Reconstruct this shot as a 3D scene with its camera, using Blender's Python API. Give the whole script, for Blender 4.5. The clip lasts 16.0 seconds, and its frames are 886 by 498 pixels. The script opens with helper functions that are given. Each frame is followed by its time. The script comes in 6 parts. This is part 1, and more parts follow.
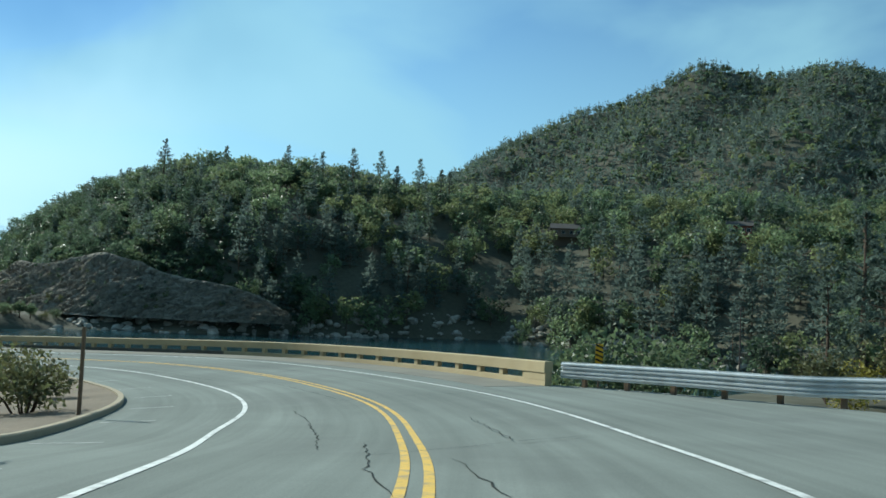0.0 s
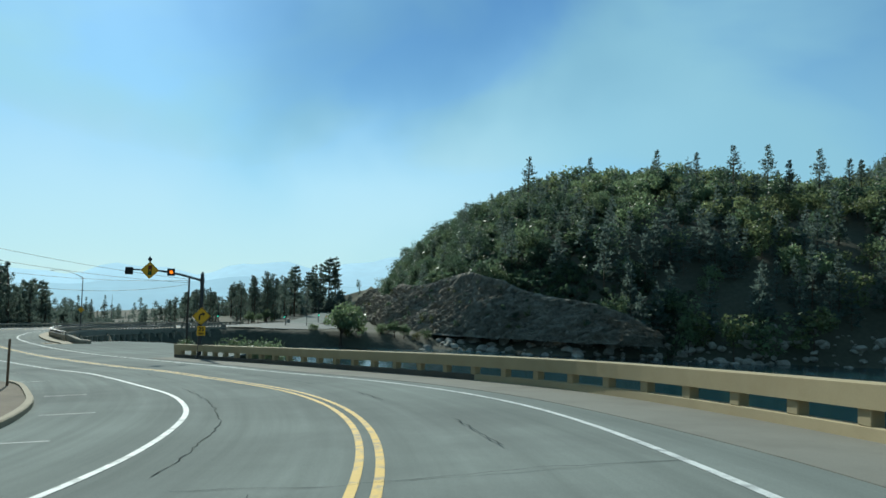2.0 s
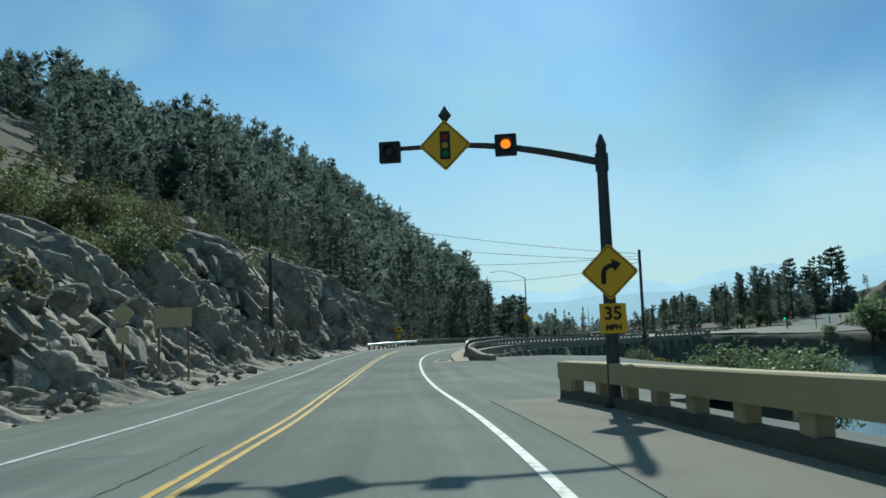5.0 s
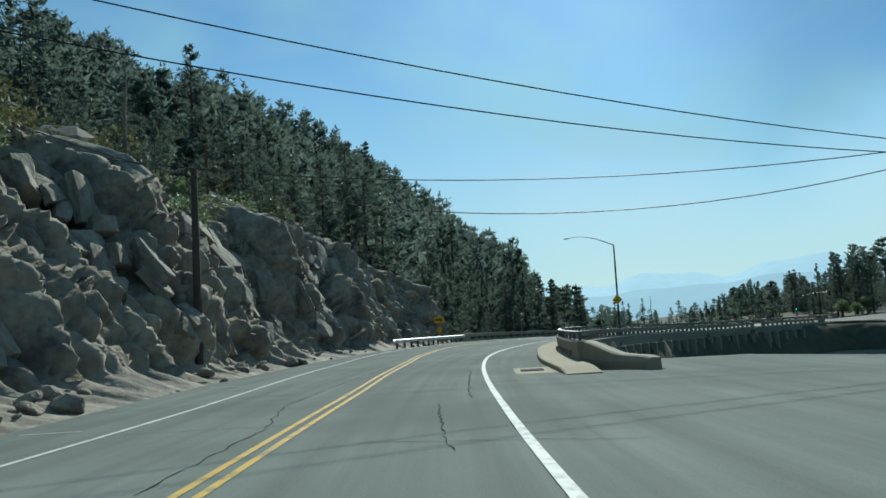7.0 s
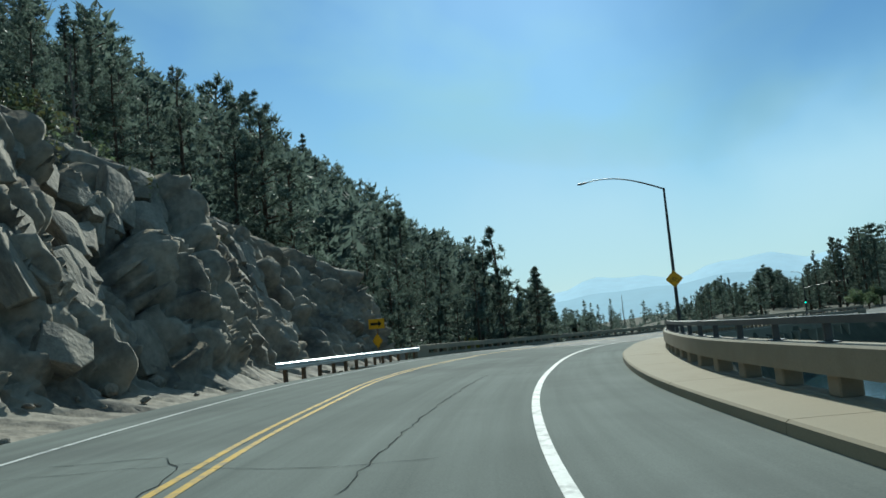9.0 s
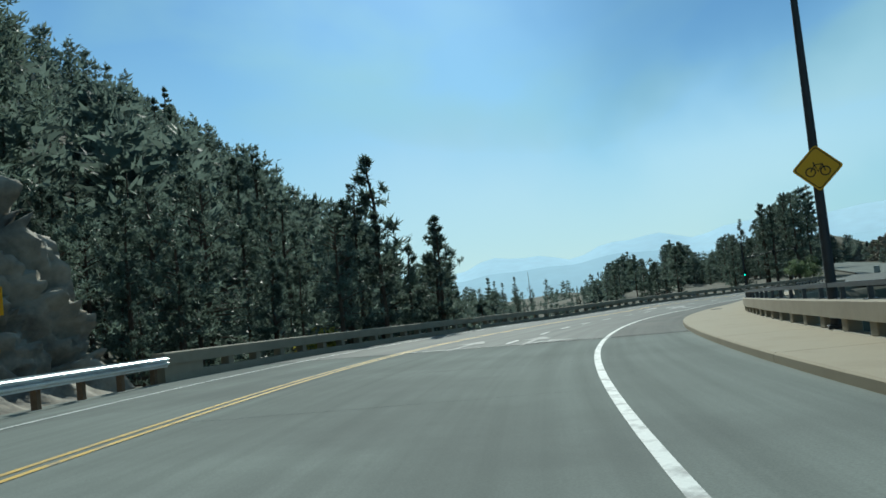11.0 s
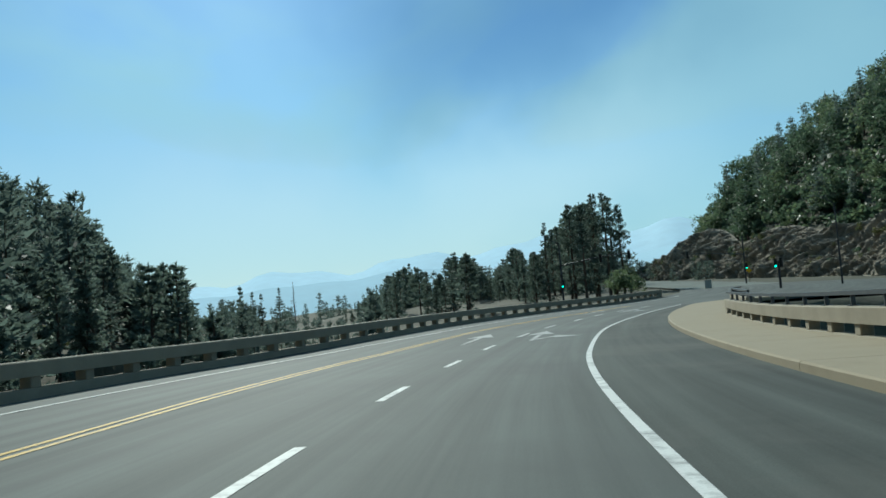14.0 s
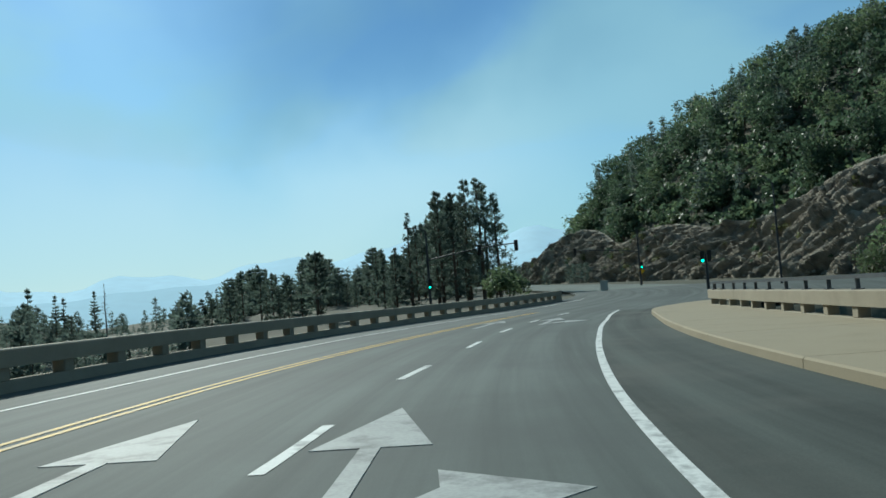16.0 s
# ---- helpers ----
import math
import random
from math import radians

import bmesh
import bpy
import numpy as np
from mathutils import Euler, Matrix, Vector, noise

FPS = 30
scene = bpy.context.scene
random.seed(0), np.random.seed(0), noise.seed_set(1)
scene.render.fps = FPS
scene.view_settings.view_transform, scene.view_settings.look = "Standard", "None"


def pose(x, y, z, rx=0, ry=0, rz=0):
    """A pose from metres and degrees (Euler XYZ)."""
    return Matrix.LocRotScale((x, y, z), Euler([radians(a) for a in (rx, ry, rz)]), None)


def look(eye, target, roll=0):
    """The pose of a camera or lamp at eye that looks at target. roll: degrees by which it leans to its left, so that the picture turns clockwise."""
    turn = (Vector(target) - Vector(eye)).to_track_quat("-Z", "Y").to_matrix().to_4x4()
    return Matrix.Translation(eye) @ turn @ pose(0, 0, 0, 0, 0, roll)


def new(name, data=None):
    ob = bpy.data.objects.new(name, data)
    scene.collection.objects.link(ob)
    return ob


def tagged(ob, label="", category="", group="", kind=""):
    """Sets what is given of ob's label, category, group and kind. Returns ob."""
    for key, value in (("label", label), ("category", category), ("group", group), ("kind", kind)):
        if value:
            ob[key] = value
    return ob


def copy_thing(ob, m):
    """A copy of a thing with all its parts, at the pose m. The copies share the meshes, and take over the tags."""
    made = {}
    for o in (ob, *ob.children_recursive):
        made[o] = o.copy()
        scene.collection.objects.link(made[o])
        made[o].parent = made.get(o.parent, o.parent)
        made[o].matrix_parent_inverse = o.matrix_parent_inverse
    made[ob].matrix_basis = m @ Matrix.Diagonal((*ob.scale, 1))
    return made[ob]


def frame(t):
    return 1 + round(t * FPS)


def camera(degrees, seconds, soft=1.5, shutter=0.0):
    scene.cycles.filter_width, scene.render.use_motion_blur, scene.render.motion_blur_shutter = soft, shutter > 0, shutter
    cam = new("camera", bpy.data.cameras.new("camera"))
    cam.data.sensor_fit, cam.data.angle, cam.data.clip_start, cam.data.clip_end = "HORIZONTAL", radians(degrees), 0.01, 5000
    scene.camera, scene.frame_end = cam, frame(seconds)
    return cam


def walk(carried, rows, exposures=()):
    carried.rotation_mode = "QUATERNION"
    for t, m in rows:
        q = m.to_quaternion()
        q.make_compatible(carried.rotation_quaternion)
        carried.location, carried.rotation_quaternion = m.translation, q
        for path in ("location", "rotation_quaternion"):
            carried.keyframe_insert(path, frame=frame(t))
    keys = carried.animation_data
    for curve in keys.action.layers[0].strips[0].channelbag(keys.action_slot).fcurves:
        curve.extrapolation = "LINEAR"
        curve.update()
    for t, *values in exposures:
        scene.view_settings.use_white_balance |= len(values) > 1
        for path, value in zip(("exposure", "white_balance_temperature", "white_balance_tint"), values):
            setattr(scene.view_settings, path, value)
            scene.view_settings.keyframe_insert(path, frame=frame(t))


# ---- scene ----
cam = camera(61.1, 16.0, soft=1.6)
METRES, EYE = 230.0, 1.4
ROWS = [
    (0.0, 0, 0, -0.00013, -0.16, 2.78, -2.5),
    (0.5, 0.0027, 0.0347, -0.00270, 6.19, 2.62, -2.9),
    (1.0, 0.0016, 0.0657, -0.00614, 12.93, 2.73, -2.69),
    (1.5, -0.0033, 0.0942, -0.00861, 20.5, 3.18, -1.97),
    (2.0, -0.011, 0.1201, -0.01075, 28.36, 3.72, -1.47),
    (2.5, -0.023, 0.1452, -0.01272, 35.45, 4.15, -1.27),
    (3.0, -0.0375, 0.1677, -0.01448, 41.85, 4.34, -1.27),
    (3.5, -0.0557, 0.1894, -0.01624, 48.27, 4.4, -0.78),
    (4.0, -0.0775, 0.2094, -0.01800, 54.82, 4.58, 0.24),
    (4.5, -0.1017, 0.2268, -0.01973, 60.86, 4.83, 1.24),
    (7.0, -0.249, 0.2931, -0.02782, 67.11, 4.75, 3.24),
    (7.5, -0.2821, 0.3068, -0.02908, 66.61, 4.84, 3.72),
    (8.0, -0.3146, 0.3207, -0.03017, 65.96, 5.14, 4.23),
    (8.5, -0.3465, 0.3355, -0.03109, 65, 5.34, 4.75),
    (9.0, -0.3776, 0.3512, -0.03192, 63.55, 5.3, 5.19),
    (9.5, -0.4069, 0.3676, -0.03268, 61.7, 4.92, 5.6),
    (12.0, -0.5394, 0.4673, -0.03695, 51.19, 2.64, 5.28),
    (12.5, -0.561, 0.4891, -0.03797, 48.42, 2.82, 4.88),
    (13.0, -0.5817, 0.5118, -0.03904, 45.32, 3.11, 4.8),
    (13.5, -0.6004, 0.5338, -0.04013, 42.18, 3.08, 4.71),
    (14.0, -0.6175, 0.5567, -0.04123, 39.08, 2.87, 4.62),
    (14.5, -0.6346, 0.5814, -0.04231, 36.18, 2.66, 4.62),
    (15.0, -0.6486, 0.6042, -0.04325, 33.7, 2.54, 4.65),
    (15.5, -0.6622, 0.6285, -0.04425, 31.25, 2.49, 4.57),
    (16.0, -0.6761, 0.6536, -0.04518, 28.69, 2.52, 4.37),
]
EXPOSURES = [(0.0, 0.5, 6000, -2), (1.0, 0.38, 6000, -2), (2.0, 0.2, 6000, -3), (3.0, 0.1, 6000, -3), (16.0, 0.08, 6000, -3)]
walk(cam, [(t, pose(METRES * x, METRES * y, EYE + METRES * z, 90 + pitch, roll, yaw)) for t, x, y, z, yaw, pitch, roll in ROWS], EXPOSURES)

# ---- sky and sun ----
SUN_AZIMUTH, SUN_HEIGHT = radians(-53.5), radians(32.5)     # azimuth from +y, clockwise
world = bpy.data.worlds.new("smoky_sky")
scene.world = world
world.use_nodes = True
wn, wl = world.node_tree.nodes, world.node_tree.links
wn.clear()
w_out, w_bg = wn.new("ShaderNodeOutputWorld"), wn.new("ShaderNodeBackground")
w_sky, w_co, w_sep = wn.new("ShaderNodeTexSky"), wn.new("ShaderNodeTexCoord"), wn.new("ShaderNodeSeparateXYZ")
w_sky.sky_type, w_sky.sun_disc = "NISHITA", False
w_sky.sun_elevation, w_sky.sun_rotation = SUN_HEIGHT, SUN_AZIMUTH
w_sky.altitude, w_sky.air_density, w_sky.dust_density, w_sky.ozone_density = 2000, 1.0, 0.4, 3.0
w_map = wn.new("ShaderNodeMapping")
w_map.inputs["Scale"].default_value = (1.0, 1.0, 2.2)
w_noise = wn.new("ShaderNodeTexNoise")
w_noise.inputs["Scale"].default_value, w_noise.inputs["Detail"].default_value = 1.9, 5.0
w_noise.inputs["Roughness"].default_value, w_noise.inputs["Distortion"].default_value = 0.45, 0.5
w_ramp = wn.new("ShaderNodeMapRange")
w_ramp.inputs["From Min"].default_value, w_ramp.inputs["From Max"].default_value = 0.39, 0.66
w_ramp.interpolation_type = "SMOOTHSTEP"
w_low = wn.new("ShaderNodeMapRange")                          # smoke lies thick near the horizon
w_low.inputs["From Min"].default_value, w_low.inputs["From Max"].default_value = 0.0, 0.5
w_low.inputs["To Min"].default_value, w_low.inputs["To Max"].default_value = 0.85, 0.0
w_low.interpolation_type = "SMOOTHSTEP"
w_mul, w_max = wn.new("ShaderNodeMath"), wn.new("ShaderNodeMath")
w_mul.operation, w_mul.inputs[1].default_value = "MULTIPLY", 0.8
w_max.operation = "MAXIMUM"
w_mix, w_tint = wn.new("ShaderNodeMix"), wn.new("ShaderNodeMix")
w_mix.data_type = w_tint.data_type = "RGBA"
w_tint.blend_type = "MULTIPLY"
w_tint.inputs["Factor"].default_value = 1.0
w_tint.inputs["B"].default_value = (0.80, 1.0, 1.02, 1.0)
w_mix.inputs["B"].default_value = (3.05, 5.1, 6.0, 1.0)
wl.new(w_co.outputs["Generated"], w_map.inputs["Vector"])
wl.new(w_map.outputs["Vector"], w_noise.inputs["Vector"])
wl.new(w_co.outputs["Generated"], w_sep.inputs["Vector"])
wl.new(w_noise.outputs["Fac"], w_ramp.inputs["Value"])
wl.new(w_sep.outputs["Z"], w_low.inputs["Value"])
wl.new(w_ramp.outputs["Result"], w_mul.inputs[0])
wl.new(w_mul.outputs["Value"], w_max.inputs[0])
wl.new(w_low.outputs["Result"], w_max.inputs[1])
wl.new(w_sky.outputs["Color"], w_tint.inputs["A"])
wl.new(w_tint.outputs["Result"], w_mix.inputs["A"])
wl.new(w_max.outputs["Value"], w_mix.inputs["Factor"])
w_dot, w_fwd, w_lit = wn.new("ShaderNodeVectorMath"), wn.new("ShaderNodeMapRange"), wn.new("ShaderNodeMix")
w_dot.operation = "DOT_PRODUCT"                               # smoke is brightest round the sun
w_dot.inputs[1].default_value = (math.sin(SUN_AZIMUTH) * math.cos(SUN_HEIGHT), math.cos(SUN_AZIMUTH) * math.cos(SUN_HEIGHT), math.sin(SUN_HEIGHT))
w_fwd.inputs["From Min"].default_value, w_fwd.inputs["From Max"].default_value = -0.4, 1.0
w_fwd.inputs["To Min"].default_value, w_fwd.inputs["To Max"].default_value = 0.72, 1.08
w_lit.data_type, w_lit.blend_type = "RGBA", "MULTIPLY"
w_lit.inputs["Factor"].default_value = 1.0
wl.new(w_co.outputs["Generated"], w_dot.inputs[0])
wl.new(w_dot.outputs["Value"], w_fwd.inputs["Value"])
wl.new(w_mix.outputs["Result"], w_lit.inputs["A"])
wl.new(w_fwd.outputs["Result"], w_lit.inputs["B"])
w_wob, w_off, w_way = wn.new("ShaderNodeTexNoise"), wn.new("ShaderNodeVectorMath"), wn.new("ShaderNodeVectorMath")
w_wob.inputs["Scale"].default_value, w_wob.inputs["Detail"].default_value = 3.2, 4.0
w_off.operation, w_way.operation = "MULTIPLY_ADD", "ADD"
w_off.inputs[1].default_value, w_off.inputs[2].default_value = (0.36, 0.36, 0.36), (-0.18, -0.18, -0.18)
wl.new(w_co.outputs["Generated"], w_wob.inputs["Vector"])
wl.new(w_wob.outputs["Color"], w_off.inputs[0])
wl.new(w_co.outputs["Generated"], w_way.inputs[0])
wl.new(w_off.outputs["Vector"], w_way.inputs[1])
sky_colour = w_lit.outputs["Result"]


def smoke_bank(colour, azimuth, height, tall, core, edge, tint, amount):
    """A drifting bank of smoke round one way in the sky, with a ragged soft edge; tall: how flat it lies."""
    a, h = radians(azimuth), radians(height)
    sub, squash, size, ramp, mix = wn.new("ShaderNodeVectorMath"), wn.new("ShaderNodeVectorMath"), wn.new("ShaderNodeVectorMath"), wn.new("ShaderNodeMapRange"), wn.new("ShaderNodeMix")
    sub.operation, squash.operation, size.operation = "SUBTRACT", "MULTIPLY", "LENGTH"
    sub.inputs[1].default_value = (-math.sin(a) * math.cos(h), math.cos(a) * math.cos(h), math.sin(h))
    squash.inputs[1].default_value = (1.0, 1.0, tall)
    ramp.interpolation_type = "SMOOTHSTEP"
    ramp.inputs["From Min"].default_value, ramp.inputs["From Max"].default_value = core, edge
    ramp.inputs["To Min"].default_value, ramp.inputs["To Max"].default_value = amount, 0.0
    mix.data_type, mix.blend_type = "RGBA", "MULTIPLY"
    mix.inputs["B"].default_value = (*tint, 1.0)
    wl.new(w_way.outputs["Vector"], sub.inputs[0])
    wl.new(sub.outputs["Vector"], squash.inputs[0])
    wl.new(squash.outputs["Vector"], size.inputs[0])
    wl.new(size.outputs["Value"], ramp.inputs["Value"])
    wl.new(ramp.outputs["Result"], mix.inputs["Factor"])
    wl.new(colour, mix.inputs["A"])
    return mix.outputs["Result"]


sky_colour = smoke_bank(sky_colour, 31, 23, 1.6, 0.05, 0.42, (0.66, 0.72, 0.80), 1.0)
sky_colour = smoke_bank(sky_colour, 26, 9, 1.8, 0.08, 0.36, (1.22, 1.12, 1.06), 0.9)
sky_colour = smoke_bank(sky_colour, 50, 3, 3.0, 0.05, 0.75, (1.42, 1.13, 1.04), 0.9)
sky_colour = smoke_bank(sky_colour, 56, 33, 1.0, 0.0, 0.42, (1.45, 1.32, 1.2), 1.0)      # glare of the sun through the smoke
wl.new(sky_colour, w_bg.inputs["Color"])
w_bg.inputs["Strength"].default_value = 0.10
wl.new(w_bg.outputs["Background"], w_out.inputs["Surface"])

sun = new("sun", bpy.data.lights.new("sun", "SUN"))
sun.data.energy, sun.data.angle, sun.data.color = 4.3, radians(0.9), (1.0, 0.94, 0.84)
sun.matrix_world = look(Vector((math.sin(SUN_AZIMUTH) * math.cos(SUN_HEIGHT), math.cos(SUN_AZIMUTH) * math.cos(SUN_HEIGHT), math.sin(SUN_HEIGHT))) * 200, (0, 0, 0))


# ---- materials ----
def material(name, color, rough=0.8, metal=0.0, vary=0.25, scale=3.0, fine=60.0, bump=0.2, bump_dist=0.02, dark=None, stain=0.0, stain_scale=0.35,
             random=0.0, island=0.0, hue=0.0, translucent=0.0, spec=0.3, pass_gain=1.7, streak=0.0):
    """A surface with colour variation at two scales, relief and an optional stain colour."""
    m = bpy.data.materials.new(name)
    m.use_nodes = True
    n, l = m.node_tree.nodes, m.node_tree.links
    p = n["Principled BSDF"]
    p.inputs["Roughness"].default_value, p.inputs["Metallic"].default_value = rough, metal
    p.inputs["Specular IOR Level"].default_value = spec
    co = n.new("ShaderNodeTexCoord")
    big, small = n.new("ShaderNodeTexNoise"), n.new("ShaderNodeTexNoise")
    big.inputs["Scale"].default_value, small.inputs["Scale"].default_value = scale, fine
    big.inputs["Detail"].default_value = 6.0
    small.inputs["Detail"].default_value = 3.0
    for t in (big, small):
        l.new(co.outputs["Object"], t.inputs["Vector"])
    add = n.new("ShaderNodeMath")
    add.operation = "ADD"
    l.new(big.outputs["Fac"], add.inputs[0])
    l.new(small.outputs["Fac"], add.inputs[1])
    val = n.new("ShaderNodeMapRange")
    val.inputs["From Min"].default_value, val.inputs["From Max"].default_value = 0.6, 1.4
    val.inputs["To Min"].default_value, val.inputs["To Max"].default_value = 1 - vary, 1 + vary
    l.new(add.outputs["Value"], val.inputs["Value"])
    hsv = n.new("ShaderNodeHueSaturation")
    hsv.inputs["Color"].default_value = (*color, 1)
    value = val.outputs["Result"]
    for amount, node, out in ((random, "ShaderNodeObjectInfo", "Random"), (island, "ShaderNodeNewGeometry", "Random Per Island")):
        if amount:
            info, r, mul = n.new(node), n.new("ShaderNodeMapRange"), n.new("ShaderNodeMath")
            r.inputs["To Min"].default_value, r.inputs["To Max"].default_value = 1 - amount, 1 + amount
            mul.operation = "MULTIPLY"
            l.new(info.outputs[out], r.inputs["Value"])
            l.new(r.outputs["Result"], mul.inputs[0])
            l.new(value, mul.inputs[1])
            value = mul.outputs["Value"]
            if hue:
                hr = n.new("ShaderNodeMapRange")
                hr.inputs["To Min"].default_value, hr.inputs["To Max"].default_value = 0.5 - hue, 0.5 + hue
                l.new(info.outputs[out], hr.inputs["Value"])
                l.new(hr.outputs["Result"], hsv.inputs["Hue"])
    if streak:                       # traffic wear drawn out along the lanes
        uv, mp, sn, sr2, mul = n.new("ShaderNodeUVMap"), n.new("ShaderNodeMapping"), n.new("ShaderNodeTexNoise"), n.new("ShaderNodeMapRange"), n.new("ShaderNodeMath")
        uv.uv_map = "lanes"
        mp.inputs["Scale"].default_value = (0.035, 1.5, 1.0)
        sn.inputs["Scale"].default_value, sn.inputs["Detail"].default_value, sn.inputs["Roughness"].default_value = 1.0, 7.0, 0.62
        sr2.inputs["From Min"].default_value, sr2.inputs["From Max"].default_value = 0.32, 0.68
        sr2.inputs["To Min"].default_value, sr2.inputs["To Max"].default_value = 1 - streak, 1 + streak
        mul.operation = "MULTIPLY"
        l.new(uv.outputs["UV"], mp.inputs["Vector"])
        l.new(mp.outputs["Vector"], sn.inputs["Vector"])
        l.new(sn.outputs["Fac"], sr2.inputs["Value"])
        l.new(sr2.outputs["Result"], mul.inputs[0])
        l.new(value, mul.inputs[1])
        value = mul.outputs["Value"]
    l.new(value, hsv.inputs["Value"])
    colour = hsv.outputs["Color"]
    if dark is not None:
        st, sr, mix = n.new("ShaderNodeTexNoise"), n.new("ShaderNodeMapRange"), n.new("ShaderNodeMix")
        st.inputs["Scale"].default_value, st.inputs["Detail"].default_value = stain_scale, 8.0
        st.inputs["Roughness"].default_value = 0.65
        l.new(co.outputs["Object"], st.inputs["Vector"])
        sr.inputs["From Min"].default_value, sr.inputs["From Max"].default_value = 0.48, 0.66
        sr.inputs["To Max"].default_value = stain
        l.new(st.outputs["Fac"], sr.inputs["Value"])
        mix.data_type = "RGBA"
        mix.inputs["B"].default_value = (*dark, 1)
        l.new(colour, mix.inputs["A"])
        l.new(sr.outputs["Result"], mix.inputs["Factor"])
        colour = mix.outputs["Result"]
    l.new(colour, p.inputs["Base Color"])
    if bump:
        b = n.new("ShaderNodeBump")
        b.inputs["Strength"].default_value, b.inputs["Distance"].default_value = bump, bump_dist
        l.new(add.outputs["Value"], b.inputs["Height"])
        l.new(b.outputs["Normal"], p.inputs["Normal"])
    if translucent:
        tr, ms = n.new("ShaderNodeBsdfTranslucent"), n.new("ShaderNodeMixShader")
        ms.inputs["Fac"].default_value = translucent
        gain = n.new("ShaderNodeVectorMath")          # leaves pass more light than they throw back
        gain.operation, gain.inputs["Scale"].default_value = "SCALE", pass_gain
        l.new(colour, gain.inputs[0])
        l.new(gain.outputs["Vector"], tr.inputs["Color"])
        l.new(p.outputs["BSDF"], ms.inputs[1])
        l.new(tr.outputs["BSDF"], ms.inputs[2])
        l.new(ms.outputs["Shader"], n["Material Output"].inputs["Surface"])
    return m


def glowing(name, color, strength):
    m = bpy.data.materials.new(name)
    m.use_nodes = True
    p = m.node_tree.nodes["Principled BSDF"]
    p.inputs["Base Color"].default_value = (*color, 1)
    p.inputs["Emission Color"].default_value = (*color, 1)
    p.inputs["Emission Strength"].default_value = strength
    return m


def paint(name, color, wear):
    """Worn road paint: the asphalt shows through in flecks."""
    return material(name, color, rough=0.7, vary=0.12, scale=1.5, fine=25, bump=0.1, dark=(0.17, 0.175, 0.17), stain=wear, stain_scale=3.0)


ASPHALT_OLD = material("asphalt_old", (0.182, 0.2, 0.182), rough=0.95, vary=0.20, scale=0.22, fine=45, bump=0.25, bump_dist=0.008, dark=(0.125, 0.133, 0.125), stain=0.5, stain_scale=0.16, spec=0.06, streak=0.16)
ASPHALT_NEW = material("asphalt_new", (0.088, 0.1, 0.092), rough=0.82, vary=0.16, scale=0.25, fine=60, bump=0.2, bump_dist=0.006, dark=(0.066, 0.071, 0.069), stain=0.45, stain_scale=0.2, spec=0.22, streak=0.3)
ASPHALT_DARK = material("asphalt_dark", (0.058, 0.066, 0.059), rough=0.85, vary=0.25, scale=0.2, fine=50, bump=0.2, bump_dist=0.006, dark=(0.10, 0.10, 0.088), stain=0.6, stain_scale=0.25, spec=0.2, streak=0.35)
TAR = material("tar", (0.05, 0.055, 0.053), rough=0.95, vary=0.3, bump=0.1, spec=0.02)
CONCRETE = material("concrete", (0.29, 0.255, 0.19), rough=0.85, vary=0.14, scale=1.2, fine=40, bump=0.2, bump_dist=0.006, dark=(0.22, 0.19, 0.14), stain=0.45, stain_scale=0.9)
CONCRETE_TAN = material("concrete_tan", (0.37, 0.30, 0.175), rough=0.8, vary=0.10, scale=0.8, fine=40, bump=0.15, bump_dist=0.005, dark=(0.30, 0.23, 0.12), stain=0.4, stain_scale=0.9)
CONCRETE_DARK = material("concrete_dark", (0.115, 0.1, 0.075), rough=0.9, vary=0.2, scale=0.8, fine=30, bump=0.2, bump_dist=0.006, dark=(0.06, 0.055, 0.045), stain=0.5, stain_scale=0.7)
PAVING = material("paving", (0.3, 0.255, 0.175), rough=0.88, vary=0.12, scale=0.6, fine=50, bump=0.2, bump_dist=0.006, dark=(0.215, 0.178, 0.118), stain=0.5, stain_scale=0.6)
APRON = material("apron_concrete", (0.205, 0.198, 0.168), rough=0.9, vary=0.14, scale=0.4, fine=40, bump=0.2, bump_dist=0.006, dark=(0.15, 0.14, 0.118), stain=0.6, stain_scale=0.3, spec=0.1)
WHITE_PAINT = paint("white_paint", (0.62, 0.63, 0.6), 0.75)
WHITE_FADED = paint("white_faded", (0.42, 0.43, 0.41), 0.85)
ARROW_PAINT = material("arrow_paint", (0.33, 0.34, 0.325), rough=0.7, vary=0.2, scale=1.0, fine=25, bump=0.1, dark=(0.12, 0.125, 0.118), stain=0.95, stain_scale=1.6)
ARROW_WORN = material("arrow_worn", (0.22, 0.23, 0.22), rough=0.75, vary=0.25, scale=0.8, fine=25, bump=0.1, dark=(0.095, 0.105, 0.098), stain=1.0, stain_scale=2.2)
YELLOW_PAINT = paint("yellow_paint", (0.62, 0.40, 0.085), 0.75)
GALVANISED = material("galvanised", (0.62, 0.65, 0.66), rough=0.42, metal=0.55, vary=0.1, scale=2, fine=30, bump=0.05, dark=(0.35, 0.36, 0.36), stain=0.4, stain_scale=1.2)
DARK_STEEL = material("dark_steel", (0.055, 0.058, 0.062), rough=0.5, metal=0.4, vary=0.2, bump=0.05)
RAIL_STEEL = material("rail_steel", (0.10, 0.105, 0.11), rough=0.45, metal=0.5, vary=0.2, bump=0.05)
POST_WOOD = material("post_wood", (0.16, 0.11, 0.07), rough=0.9, vary=0.3, scale=4, fine=50, bump=0.4)
POLE_WOOD = material("pole_wood", (0.075, 0.06, 0.05), rough=0.9, vary=0.3, scale=4, fine=50, bump=0.4)
